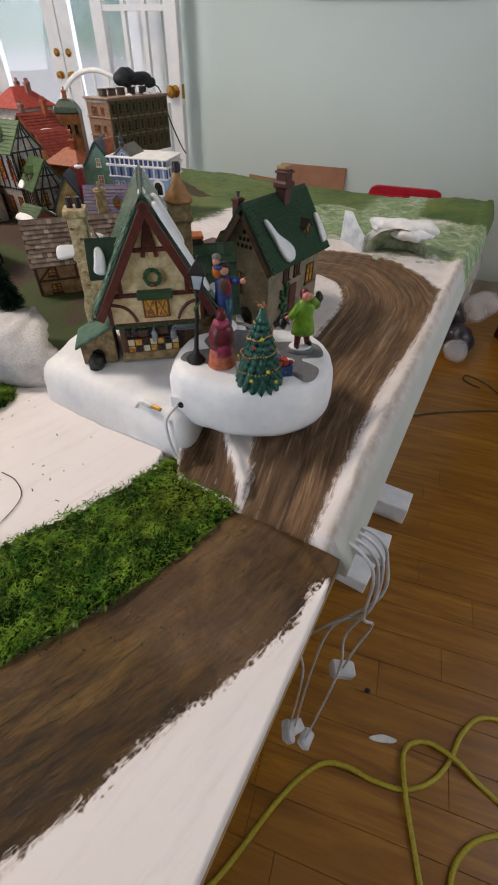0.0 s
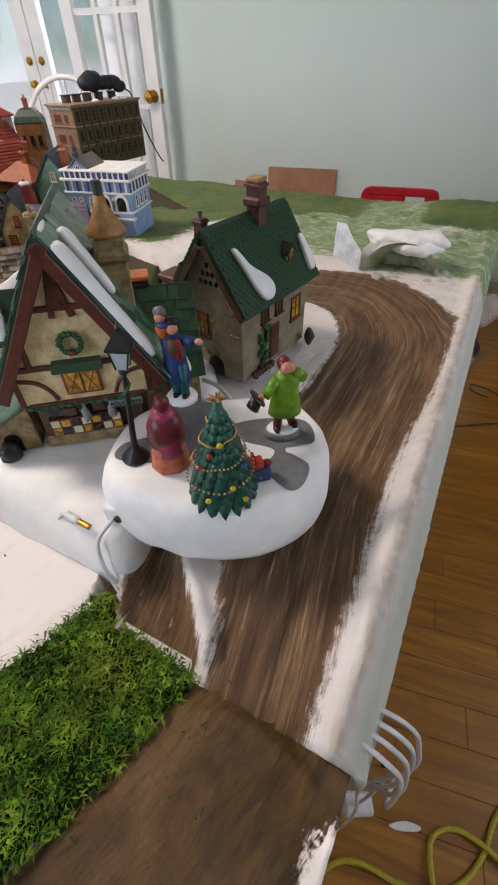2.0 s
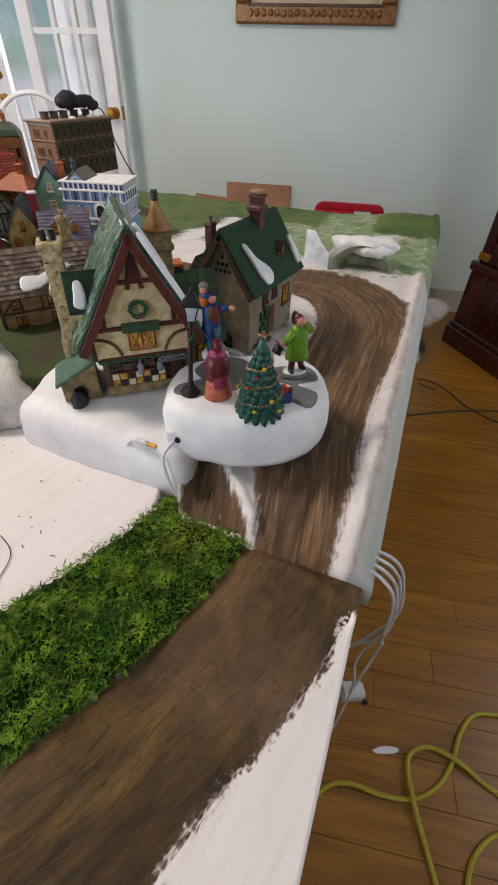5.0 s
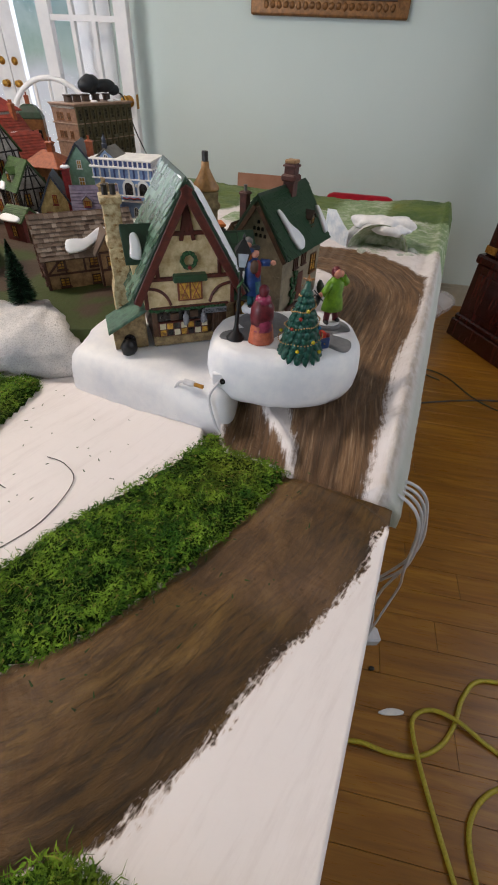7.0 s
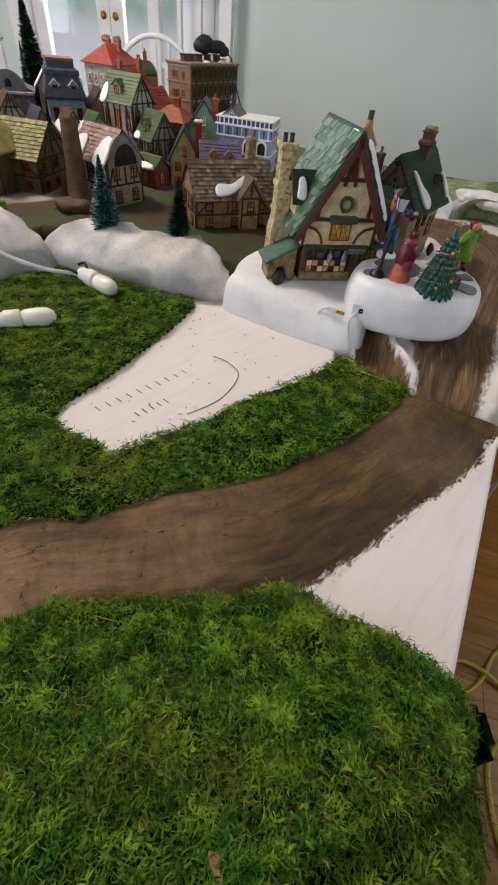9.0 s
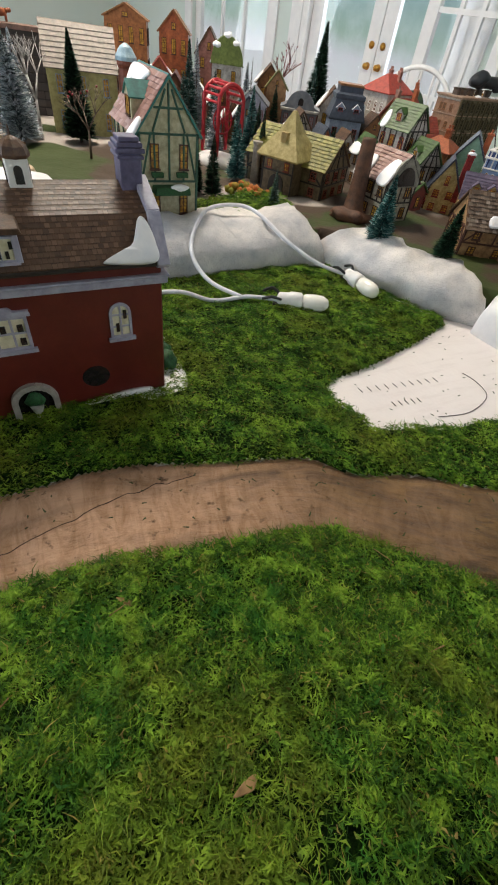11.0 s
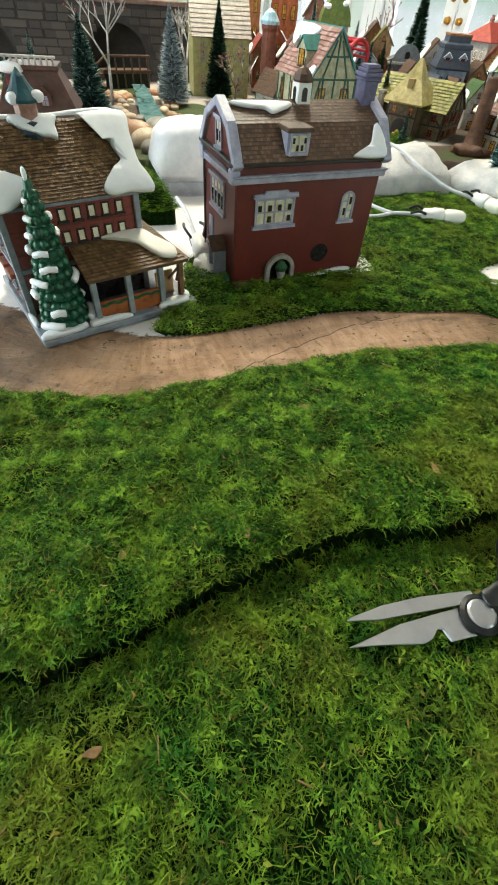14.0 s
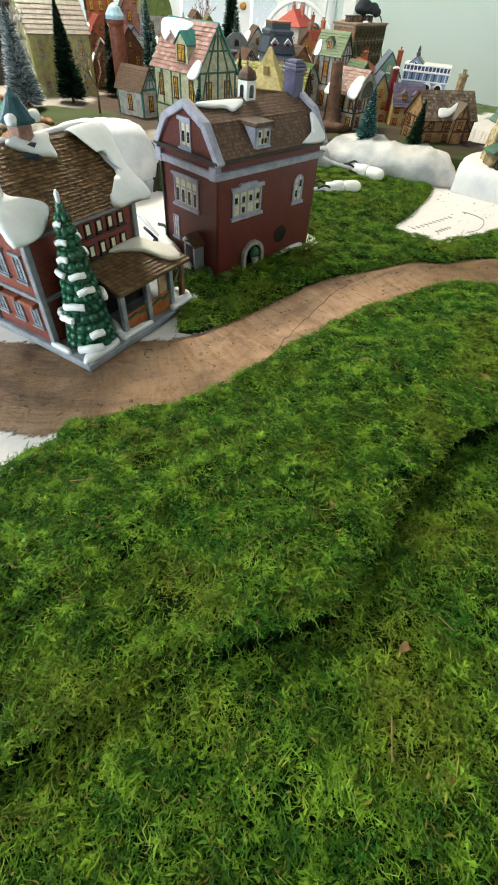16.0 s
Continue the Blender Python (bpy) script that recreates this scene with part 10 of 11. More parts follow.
bristle_tree("bottle_brush_tree", "heavily frosted white bottle-brush tree", -1.225, 0.54, PLATEAU_Z, 0.18, 0.044, FROST_STOPS, 4200, False)
bristle_tree("bottle_brush_tree", "tall dark bottle-brush tree with snow specks", -1.165, 0.652, PLATEAU_Z, 0.19, 0.040, DARK_STOPS, 4200, False)
bristle_tree("bottle_brush_tree", "tall green bottle-brush tree against the window", -0.90, 1.50, PLATEAU_Z - 0.03, 0.30, 0.06, DARK_STOPS, 3600, False)
for x, y, h, s in ((-0.87, 0.86, 0.12, MIX_STOPS), (-0.84, 0.80, 0.10, TEAL_STOPS), (-0.90, 0.80, 0.13, FROST_STOPS), (-0.97, 0.92, 0.15, MIX_STOPS), (-0.78, 0.90, 0.085, MIX_STOPS), (-0.89, 1.12, 0.13, DARK_STOPS), (-1.28, 0.30, 0.05, DARK_STOPS), (-1.46, 0.33, 0.12, TEAL_STOPS),
                   (-1.33, 0.23, 0.06, DARK_STOPS), (-0.76, 1.28, 0.12, MIX_STOPS)):
    bristle_tree("bottle_brush_tree", "bottle-brush tree among the village houses", x, y, PLATEAU_Z, h, h * 0.2, s, 1600, False)
WHITE_STOPS = [(0.0, C("5a6468")), (0.4, C("a9b2b8")), (1.0, C("e6eaee"))]
for x, y, h, r, st, lab in ((-0.79, 0.53, 0.092, 0.018, DARK_STOPS, "leaning slim dark bottle-brush tree by the teal house"), (-0.752, 0.735, 0.125, 0.018, DARK_STOPS, "slim dark bottle-brush tree beside the barn"), (-1.03, 0.90, 0.20, 0.032, MIX_STOPS, "tall frosted-tipped bottle-brush tree among houses"),
                            (-1.08, 1.02, 0.20, 0.026, WHITE_STOPS, "tall snow-white bottle-brush tree"), (-0.985, 0.80, 0.15, 0.028, MIX_STOPS, "frosted-tipped bottle-brush tree among houses"), (-0.99, 1.14, 0.18, 0.03, WHITE_STOPS, "snow-white bottle-brush tree among houses"),
                            (-0.865, 0.92, 0.14, 0.026, TEAL_STOPS, "teal frosted bottle-brush tree among houses"), (-0.82, 0.86, 0.12, 0.02, DARK_STOPS, "dark green bottle-brush tree among houses"), (-1.27, 0.60, 0.18, 0.036, WHITE_STOPS, "snow-white bottle-brush tree among houses"), (-0.86, 1.34, 0.2, 0.03, MIX_STOPS, "tall frosted-tipped bottle-brush tree among houses"),
                            (-1.34, 0.16, 0.10, 0.026, TEAL_STOPS, "teal frosted bottle-brush tree among houses"), (-1.10, 0.78, 0.16, 0.03, DARK_STOPS, "dark green bottle-brush tree among houses"), (-0.73, 0.90, 0.09, 0.02, MIX_STOPS, "small frosted-tipped bottle-brush tree"), (-0.655, 0.93, 0.10, 0.02, DARK_STOPS, "dark green bottle-brush tree among houses")):
    bristle_tree("bottle_brush_tree", lab, x, y, float(vz(x, y)) - 0.002, h, r, st, 2400, False)
rng = random.Random(77)
for x, y, w, hh, wallc, roofc in ((-1.17, 0.90, 0.05, 0.06, CLAY, BROWN), (-1.23, 0.98, 0.055, 0.085, OCHRE, TERRA), (-1.15, 1.12, 0.055, 0.09, PALE, SLATE), (-0.97, 1.02, 0.045, 0.055, OCHRE, BROWN), (-1.25, 1.10, 0.06, 0.11, CLAY, TERRA), (-1.33, 1.06, 0.06, 0.10, OCHRE, BROWN), (-0.72, 1.25, 0.05, 0.10, OCHRE, TERRA), (-0.66, 1.06, 0.045, 0.07, PALE, BROWN), (-0.70, 0.985, 0.05, 0.06, CLAY, SLATE)):
    lh = rng.uniform(0.032, 0.045)
    simple_house("snowy_cottage", "small ceramic cottage with snow lying on its roof", x, y, rng.uniform(15, 45), w, w * 1.2, hh, lh, wallc, roofc, fronts=2, sides=2, storeys=2,
                 snow=((-1, [(-w * 0.6, -0.002), (w * 0.3, -0.002), (w * 0.1, lh * 0.5), (-w * 0.5, lh * 0.7)]), (1, [(-w * 0.6, -0.002), (w * 0.2, -0.002), (-w * 0.1, lh * 0.6), (-w * 0.6, lh * 0.8)])))
# speckled black and white spindle tree
bristle_tree("bottle_brush_tree", "slim black and white speckled bottle-brush tree", -0.93, 1.04, PLATEAU_Z - 0.028, 0.21, 0.014, [(0.0, C("16181a")), (0.5, C("2c3032")), (0.52, C("e6e8ea")), (1.0, C("f4f5f6"))], 1800, False)


def bare_tree(name, label, x, y, z, height, material, seed, berries=True):
    """A bare branching tree, tapered limb by limb."""
    o = thing(name, label, "tree", pose(x, y, z), "bare trees")
    rng = random.Random(seed)
    bm = bmesh.new()
    tips = []

    def grow(p, d, ln, r, depth):
        q = p + d * ln
        rod(bm, p, q, r, r * 0.65, 6)
        if depth == 0:
            tips.append(q)
            return
        for _ in range(3 if depth > 1 else 2):
            nd = (d + Vector((rng.uniform(-0.8, 0.8), rng.uniform(-0.8, 0.8), rng.uniform(-0.1, 0.5)))).normalized()
            grow(q, nd, ln * rng.uniform(0.55, 0.8), r * 0.62, depth - 1)

    grow(Vector((0, 0, 0)), Vector((0.05, 0, 1)).normalized(), height * 0.36, height * 0.02, 4)
    part("trunk", bm, material, o, smooth=True)
    if berries:
        b = bmesh.new()
        for p in tips[::9]:
            blob(b, p, 0.0025, 1)
        part("berries", b, RED, o, "red berries", smooth=True)
    return o


FROSTBARK = paint("b9b4b0", "857d78", 0.6, 120)
bare_tree("bare_tree", "bare frosted white tree with red berries", -1.30, 0.40, PLATEAU_Z, 0.22, FROSTBARK, 4)
bare_tree("bare_tree", "bare twiggy tree in front of the villa", -1.06, 0.56, PLATEAU_Z, 0.14, paint("6d5a4a", "4c3d30", 0.6), 6)
bare_tree("bare_tree", "bare frosted tree behind the pines", -1.23, 0.60, PLATEAU_Z, 0.20, FROSTBARK, 8, False)
bare_tree("bare_tree", "bare red-tipped shrub near the window", -1.0, 1.38, PLATEAU_Z, 0.20, paint("7d4a44", "5a302c", 0.6), 10)

# autumn shrubs beside the barn, mossy hedge by the brick house
b = bmesh.new()
rng = random.Random(5)
for k in range(60):
    blob(b, (rng.uniform(-0.05, 0.03), rng.uniform(-0.025, 0.025), rng.uniform(0.0, 0.012)), rng.uniform(0.004, 0.009), 1, 0.5, 300, seed=k)
tagged(part("autumn_shrub", b, island([(0.0, C("3f5c1c")), (0.4, C("6d7a2c")), (0.7, C("a8602c")), (1.0, C("c27a4a"))], 0.7, 0.2, name="shrub_leaves"), None, "low mixed green and rust shrubs", smooth=True, m=pose(-0.70, 0.60, PLATEAU_Z + 0.002)), category="shrub")
HEDGE = [(-0.83, 0.02), (-0.885, 0.06), (-0.95, 0.085), (-0.985, 0.06), (-0.975, 0.01), (-0.93, -0.025), (-0.87, -0.02)]


def hedge_z(x, y):
    d = dist_poly(x, y, HEDGE, True)
    return BOARD + 0.022 + 0.028 * sstep(0, 0.02, d) + 0.004 * fbm(x, y, 30)


moss_bed("thick moss hedge on a foam block beside the brick house", HEDGE, hedge_z, 14000, 41, 0.009, 0.004, None, BOARD)
part("snow_lump", blob(bmesh.new(), (0, 0, 0), (0.06, 0.04, 0.022), 3, 0.3, 25), SNOW, None, "smooth white snow lump", smooth=True, m=pose(-1.02, -0.01, BOARD + 0.012))["category"] = "snow"

VERGE = curve2([(-0.60, 0.54), (-0.66, 0.47), (-0.72, 0.375), (-0.79, 0.28), (-0.835, 0.31), (-0.785, 0.41), (-0.74, 0.50), (-0.70, 0.60), (-0.64, 0.625)], 4, True)


def verge_z(x, y):
    return vz(x, y) + 0.003 + np.minimum(dist_poly(x, y, VERGE, True), 0.02) * 0.25 + 0.003 * fbm(x, y, 30)


moss_bed("rough green moss verge behind the foam rocks", VERGE, verge_z, 16000, 43, 0.007, 0.005, None, 0.84)

# ---- tunnel of plaster cloth on the hill ----
tun = thing("plaster_tunnel", "crumpled white plaster-cloth tunnel with green-painted mouth", "tunnel", pose(0.268, 0.832, 0.840, 0, 0, -18))
CLOTH = paint("f0eeee", "d2d3d6", 0.6, 40, 0.9, 70)
b = bmesh.new()
n = 19
rows = []
for j in range(12):
    f = j / 11
    lp = []
    for i in range(n):
        a = math.pi * i / (n - 1)
        crease = 0.10 * noise.noise(Vector((i * 0.55, j * 0.7, 2.0))) + 0.07 * noise.noise(Vector((i * 1.3, j * 1.7, 5.0)))
        r = 0.046 * (1 + crease)
        lp.append(b.verts.new(Vector((r * 1.2 * math.cos(a) - 0.012 * f, -0.012 + 0.085 * f, max(-0.006, r * 1.0 * math.sin(a) * (1 - 0.35 * f * f))))))
    rows.append(lp)
for r0, r1 in zip(rows, rows[1:]):
    for i in range(n - 1):
        b.faces.new((r0[i], r0[i + 1], r1[i + 1], r1[i]))
bmesh.ops.solidify(b, geom=b.faces[:], thickness=0.003)
bmesh.ops.recalc_face_normals(b, faces=b.faces)
part("tunnel_shell", b, CLOTH, tun, smooth=True)
b = bmesh.new()
prev = None
for j in range(8):
    r = 0.049 - 0.0035 * j
    ring = [b.verts.new((r * 1.2 * math.cos(math.pi * i / 16) * (1 + 0.05 * noise.noise(Vector((i * 0.8, j, 1)))), -0.016 + 0.006 * j, max(-0.004, r * math.sin(math.pi * i / 16)) + 0.002 * noise.noise(Vector((i, j * 0.9, 3))))) for i in range(17)]
    if prev:
        for i in range(16):
            b.faces.new((prev[i], prev[i + 1], ring[i + 1], ring[i]))
    prev = ring
b.faces.new(prev)
bmesh.ops.recalc_face_normals(b, faces=b.faces)
part("tunnel_mouth", b, paint("7d8f60", "cdd2bc", 0.7, 60, 0.9, 90), tun, "green painted mouth", smooth=True)
b = bmesh.new()
k = 9
grid = [[b.verts.new((-0.062 - 0.05 * (u / 8) + 0.004 * noise.noise(Vector((u, v, 9))), -0.02 + 0.055 * (u / 8) + 0.006 * noise.noise(Vector((u * 0.7, v * 0.7, 4))), (0.050 + 0.024 * (u / 8)) * v / 5 * (1 - 0.25 * abs(u - 5) / 4) - 0.004)) for v in range(6)] for u in range(k)]
for u in range(k - 1):
    for v in range(5):
        b.faces.new((grid[u][v], grid[u + 1][v], grid[u + 1][v + 1], grid[u][v + 1]))
bmesh.ops.solidify(b, geom=b.faces[:], thickness=0.004)
bmesh.ops.recalc_face_normals(b, faces=b.faces)
part("plaster_flap", b, paint("f4f6f8", "cfd8e2", 0.6, 60, 0.8, 90), tun, "upright torn plaster flap", smooth=True)
b = bmesh.new()
blob(b, (0.004, 0.024, 0.043), (0.060, 0.034, 0.013), 4, 0.45, 38, seed=3)
blob(b, (0.022, 0.0, 0.036), (0.036, 0.022, 0.010), 3, 0.5, 60, seed=8)
part("cloth_cover", b, CLOTH, tun, "folded cloth over the crown", smooth=True)
for q, (x, y, s) in enumerate(((0.06, -0.03, 0.012), (0.045, -0.036, 0.009), (-0.03, -0.034, 0.010), (0.07, 0.0, 0.011))):
    part("rubble", blob(bmesh.new(), (x, y, 0.001), (s, s, s * 0.7), 2, 0.4, 80, seed=q), paint("cfd2c8", "8f9686", 0.7, 90), tun)

# ---- lamp sockets and cords on the moss ----
SOCKET = paint("e9e7e4", "d6d4d1", 0.4, 40, 0.1)


def socket_lamp(label, x, y, z, rot, cord, tilt=0.0):
    o = thing("socket_lamp", label, "lamp", pose(x, y, z + 0.002, 0, tilt, rot) @ Matrix.Scale(1.3, 4), "cord lamps")
    b = lathe(bmesh.new(), [(0.0035, 0), (0.007, 0.002), (0.0075, 0.012), (0.009, 0.014), (0.009, 0.026), (0.0078, 0.027)], 16)
    part("socket", b, SOCKET, o, "white plastic socket", smooth=True, m=pose(0, 0, 0, 0, 90, 0))
    b = lathe(bmesh.new(), [(0.006, 0.026), (0.0085, 0.031), (0.0092, 0.042), (0.0085, 0.05), (0.0055, 0.0555), (0.001, 0.057)], 16)
    part("bulb", b, paint("f2efe6", "e6e2d8", 0.25, 30, 0.05), o, "frosted white bulb", smooth=True, m=pose(0, 0, 0, 0, 90, 0))
    b = bmesh.new()
    for s in (-1, 1):
        tube(b, [(0.004, s * 0.006, 0.002), (-0.006, s * 0.011, 0.006), (-0.016, s * 0.009, 0.002)], 0.0016, 6)
    box(b, -0.004, 0.012, -0.006, 0.006, -0.0075, -0.0035)
    part("spring_clip", b, BLACK, o, "black spring clip")
    inv = o.matrix_basis.inverted()
    part("cord", tube(bmesh.new(), [inv @ Vector(p) for p in cord], 0.0023, 8), CABLE, o, "white cord", smooth=True)
    return o


zt_ = BOARD + 0.0145
socket_lamp("white lamp socket with bulb lying on the moss", -0.512, 0.287, zt_, 22, [(-0.512, 0.287, zt_), (-0.55, 0.268, zt_), (-0.585, 0.235, zt_ - 0.004), (-0.615, 0.205, zt_ + 0.01), (-0.64, 0.18, zt_ + 0.012)])
socket_lamp("white lamp socket with bulb lying by the rock", -0.452, 0.438, zt_ + 0.002, -36, [(-0.452, 0.438, zt_ + 0.002), (-0.50, 0.420, 0.834), (-0.555, 0.414, 0.856), (-0.61, 0.43, 0.876), (-0.648, 0.432, 0.882), (-0.68, 0.395, 0.880), (-0.674, 0.342, 0.874), (-0.652, 0.285, 0.852), (-0.61, 0.262, 0.829), (-0.556, 0.262, zt_)])
socket_lamp("white lamp socket with bulb standing between the buildings", -0.742, -0.055, zt_ + 0.012, -38, [(-0.742, -0.055, zt_ + 0.012), (-0.775, -0.03, zt_ + 0.03), (-0.81, -0.005, zt_ + 0.036)], 24)

# ---- scissors ----
sc = thing("kitchen_scissors", "open steel kitchen scissors with black plastic handles lying on moss", "scissors", pose(-0.3055, -0.3875, 0.8275, 0, 0, 45.8))
STEEL = paint("d3d2d6", "bdbcc2", 0.28, 30, 0.1, 200, 0.9)
PLASTIC = paint("1a1c1e", "101112", 0.38, 30, 0.15, 200)


def plate(outline, z, t, n=5):
    b = bmesh.new()
    lp = smooth_path([(x, y, 0) for x, y in outline], n, True) if n else [Vector((x, y, 0)) for x, y in outline]
    rings(b, [[p + Vector((0, 0, q)) for p in lp] for q in (z, z + t)])
    return b


part("lower_blade", soft(plate([(-0.083, 0.0035), (-0.062, -0.0005), (-0.04, -0.0055), (-0.034, -0.0042), (-0.0285, 0.0005), (-0.025, -0.0005), (-0.0245, -0.0085), (0.004, -0.010), (0.006, 0.007), (-0.022, 0.0075), (-0.05, 0.0075)], 0.0, 0.002, 0), 0.0005), STEEL, sc, "brushed steel blade with a notch", m=pose(0, 0, 0, 0, 0, 0.0))
part("upper_blade", soft(plate([(-0.079, 0.0165), (-0.06, 0.0125), (-0.03, 0.010), (-0.006, 0.008), (0.004, 0.006), (0.003, 0.0145), (-0.03, 0.0185), (-0.055, 0.0195), (-0.077, 0.0178)], 0.0022, 0.0018, 0), 0.0005), STEEL, sc, "brushed steel blade")
part("pivot_disc", lathe(bmesh.new(), [(0.0085, 0.0), (0.0085, 0.0058), (0.0072, 0.0065), (0.0005, 0.0066)], 24), STEEL, sc, "bright round pivot", smooth=False)
part("pivot_collar", lathe(bmesh.new(), [(0.0122, 0.0), (0.0122, 0.0046), (0.0098, 0.0054), (0.0088, 0.0054)], 24), PLASTIC, sc)
for sy, off in ((1, 0.0), (-1, -0.004)):
    def side(x, y):
        return (x, sy * y + off)
    # the solid throat and the finger loop that grows out of it
    b = bmesh.new()
    throat = [(0.006, 0.0105), (0.012, 0.0125), (0.020, 0.0145), (0.029, 0.0205), (0.038, 0.0315), (0.047, 0.0395), (0.051, 0.034), (0.049, 0.026), (0.0515, 0.019), (0.062, 0.0165), (0.066, 0.0115), (0.058, 0.0045),
              (0.0515, 0.0045), (0.046, 0.0095), (0.037, 0.0115), (0.027, 0.0110), (0.020, 0.0070), (0.012, 0.0015), (0.006, 0.002)]
    lp = smooth_path([(*side(*p), 0) for p in throat], 3, True)
    rings(b, [[p + Vector((0, 0, z)) for p in lp] for z in (0.0005, 0.0085)])
    tube(b, [(*side(*p), 0.0052) for p in ((0.040, 0.030), (0.048, 0.0375), (0.068, 0.0415), (0.092, 0.0365), (0.102, 0.0235), (0.091, 0.0145), (0.066, 0.0125), (0.055, 0.0125))], 0.0054, 10)
    bmesh.ops.recalc_face_normals(b, faces=b.faces)
    part("handle", soft(b, 0.0009), PLASTIC, sc, "black plastic handle", smooth=True)
    # crescent of bright teeth on the inner side of the throat
    arc = [(0.0195 + 0.028 * k / 28, 0.0045 + 0.0062 * math.sin(math.pi * (0.12 + 0.80 * k / 28))) for k in range(29)]
    inner = [(x, y - (0.0030 if k % 4 < 2 else 0.0016)) for k, (x, y) in enumerate(arc)]
    rim = [Vector((*side(*c), 0)) for c in arc + inner[::-1]]
    b = bmesh.new()
    rings(b, [[c + Vector((0, 0, z)) for c in rim] for z in (0.0025, 0.0078)])
    bmesh.ops.recalc_face_normals(b, faces=b.faces)
    part("nut_grip", b, STEEL, sc, "toothed steel grip")

# dry twigs and leaf scraps in the moss
STRAW = paint("9a7a4c", "6d5230", 0.7, 120)
rng = random.Random(77)


def mossy(x, y):
    f = mound_z if inside(np.array([x]), np.array([y]), MOUND)[0] else front_z
    return float(f(np.array([x]), np.array([y]))[0])


for k in range(70):
    x, y = rng.uniform(-0.75, -0.12), rng.uniform(-0.85, -0.05)
    if not (inside(np.array([x]), np.array([y]), MOUND)[0] or inside(np.array([x]), np.array([y]), FRONT)[0]):
        continue
    z = mossy(x, y) + 0.0045
    a, ln = rng.uniform(0, 6.28), rng.uniform(0.007, 0.02)
    if k % 3:
        b = rod(bmesh.new(), (0, 0, 0), (ln, 0, 0.002), 0.0005, 0.0003, 5)
        name, lab = "twig", "thin dry straw twig in the moss"
    else:
        b = pillow(bmesh.new(), [(0, 0), (ln * 0.4, 0.002), (ln * 0.7, 0.001), (ln * 0.5, -0.003), (ln * 0.2, -0.002)], 0.0006)
        name, lab = "leaf_scrap", "small dry tan leaf scrap in the moss"
    tagged(part(name, b, STRAW, None, lab, m=pose(x, y, z, rng.uniform(-12, 12), rng.uniform(-8, 8), math.degrees(a))), category=name.replace("_", " "), group="dry scraps")

# pencil marks on the board and crumbs of moss
PENCIL = paint("5c5254", "4a4244", 0.8, 60)
marks = thing("pencil_marks", "thin pencil lines and illegible bars marking the board", "marking", Matrix.Identity(4))
zb = BOARD + 0.0012
part("pencil_line", tube(bmesh.new(), [(-0.262, 0.17, zb), (-0.23, 0.20, zb), (-0.213, 0.245, zb), (-0.226, 0.27, zb), (-0.245, 0.281, zb)], 0.0005, 4), PENCIL, marks)
for k in range(10):
    p = Vector((-0.352, 0.166, zb)).lerp(Vector((-0.275, 0.243, zb)), k / 9)
    part("writing_bar", rod(bmesh.new(), p + Vector((-0.004, 0.003, 0)), p + Vector((0.003, -0.002, 0)), 0.0005, n=4), PENCIL, marks)
for k in range(5):
    p = Vector((-0.312, 0.163, zb)).lerp(Vector((-0.287, 0.188, zb)), k / 4)
    part("writing_bar", rod(bmesh.new(), p + Vector((-0.003, 0.003, 0)), p + Vector((0.003, -0.002, 0)), 0.0006, n=4), PENCIL, marks)
b = bmesh.new()
rng = random.Random(9)
for k in range(90):
    x, y = rng.uniform(-0.38, -0.09), rng.uniform(0.12, 0.4)
    if inside(np.array([x]), np.array([y]), FLAT_MOSS)[0] or y > 0.42 + 0.35 * (x + 0.28) * -1 or y > 0.30 - 0.6 * (x + 0.1):
        continue
    a = rng.uniform(0, 6.28)
    ln = rng.uniform(0.001, 0.004)
    rod(b, (x, y, zb + 0.0004), (x + ln * math.cos(a), y + ln * math.sin(a), zb + 0.0008), 0.0006, 0.0003, 4)
for k in range(130):
    i = rng.randrange(len(UPPER) - 1)
    x, y = UPPER[i][0] + rng.uniform(-0.02, 0.03), UPPER[i][1] - rng.uniform(0.0, 0.06)
    if x < -0.7:
        continue
    a = rng.uniform(0, 6.28)
    ln = rng.uniform(0.001, 0.005)
    rod(b, (x, y, zb + 0.003), (x + ln * math.cos(a), y + ln * math.sin(a), zb + 0.004), 0.0007, 0.0003, 4)
part("moss_crumbs", b, paint("2f4a14", "1c300a", 0.8), None, "loose crumbs of moss on the board", "stuff")["category"] = "moss"

# plug lead of the snow base
part("base_lead", tube(bmesh.new(), [(-0.0725, 0.332, 0.858), (-0.083, 0.322, 0.848), (-0.082, 0.313, 0.836), (-0.076, 0.306, 0.816), (-0.070, 0.300, 0.8095)], 0.0016, 7), CABLE, None, "thin white lead of the snow base", smooth=True)["category"] = "cable"
plug = thing("barrel_plug", "small brass-tipped barrel plug on a lead", "plug", pose(-0.098, 0.333, 0.8545, 0, 90, -30))
part("tip", lathe(bmesh.new(), [(0.0022, 0), (0.0022, 0.01), (0.0012, 0.0102)], 10), GOLD, plug)
part("grip", lathe(bmesh.new(), [(0.0032, -0.012), (0.0034, -0.002), (0.0026, 0.0)], 10), CABLE, plug)
part("lead", tube(bmesh.new(), [(0, 0, -0.011), (0.004, 0.0, -0.02), (0.02, -0.004, -0.026), (0.04, -0.01, -0.02)], 0.0014, 6), CABLE, plug, smooth=True)
loop = thing("cord_loop", "loop of white cord beside the cottage", "cable", Matrix.Identity(4))
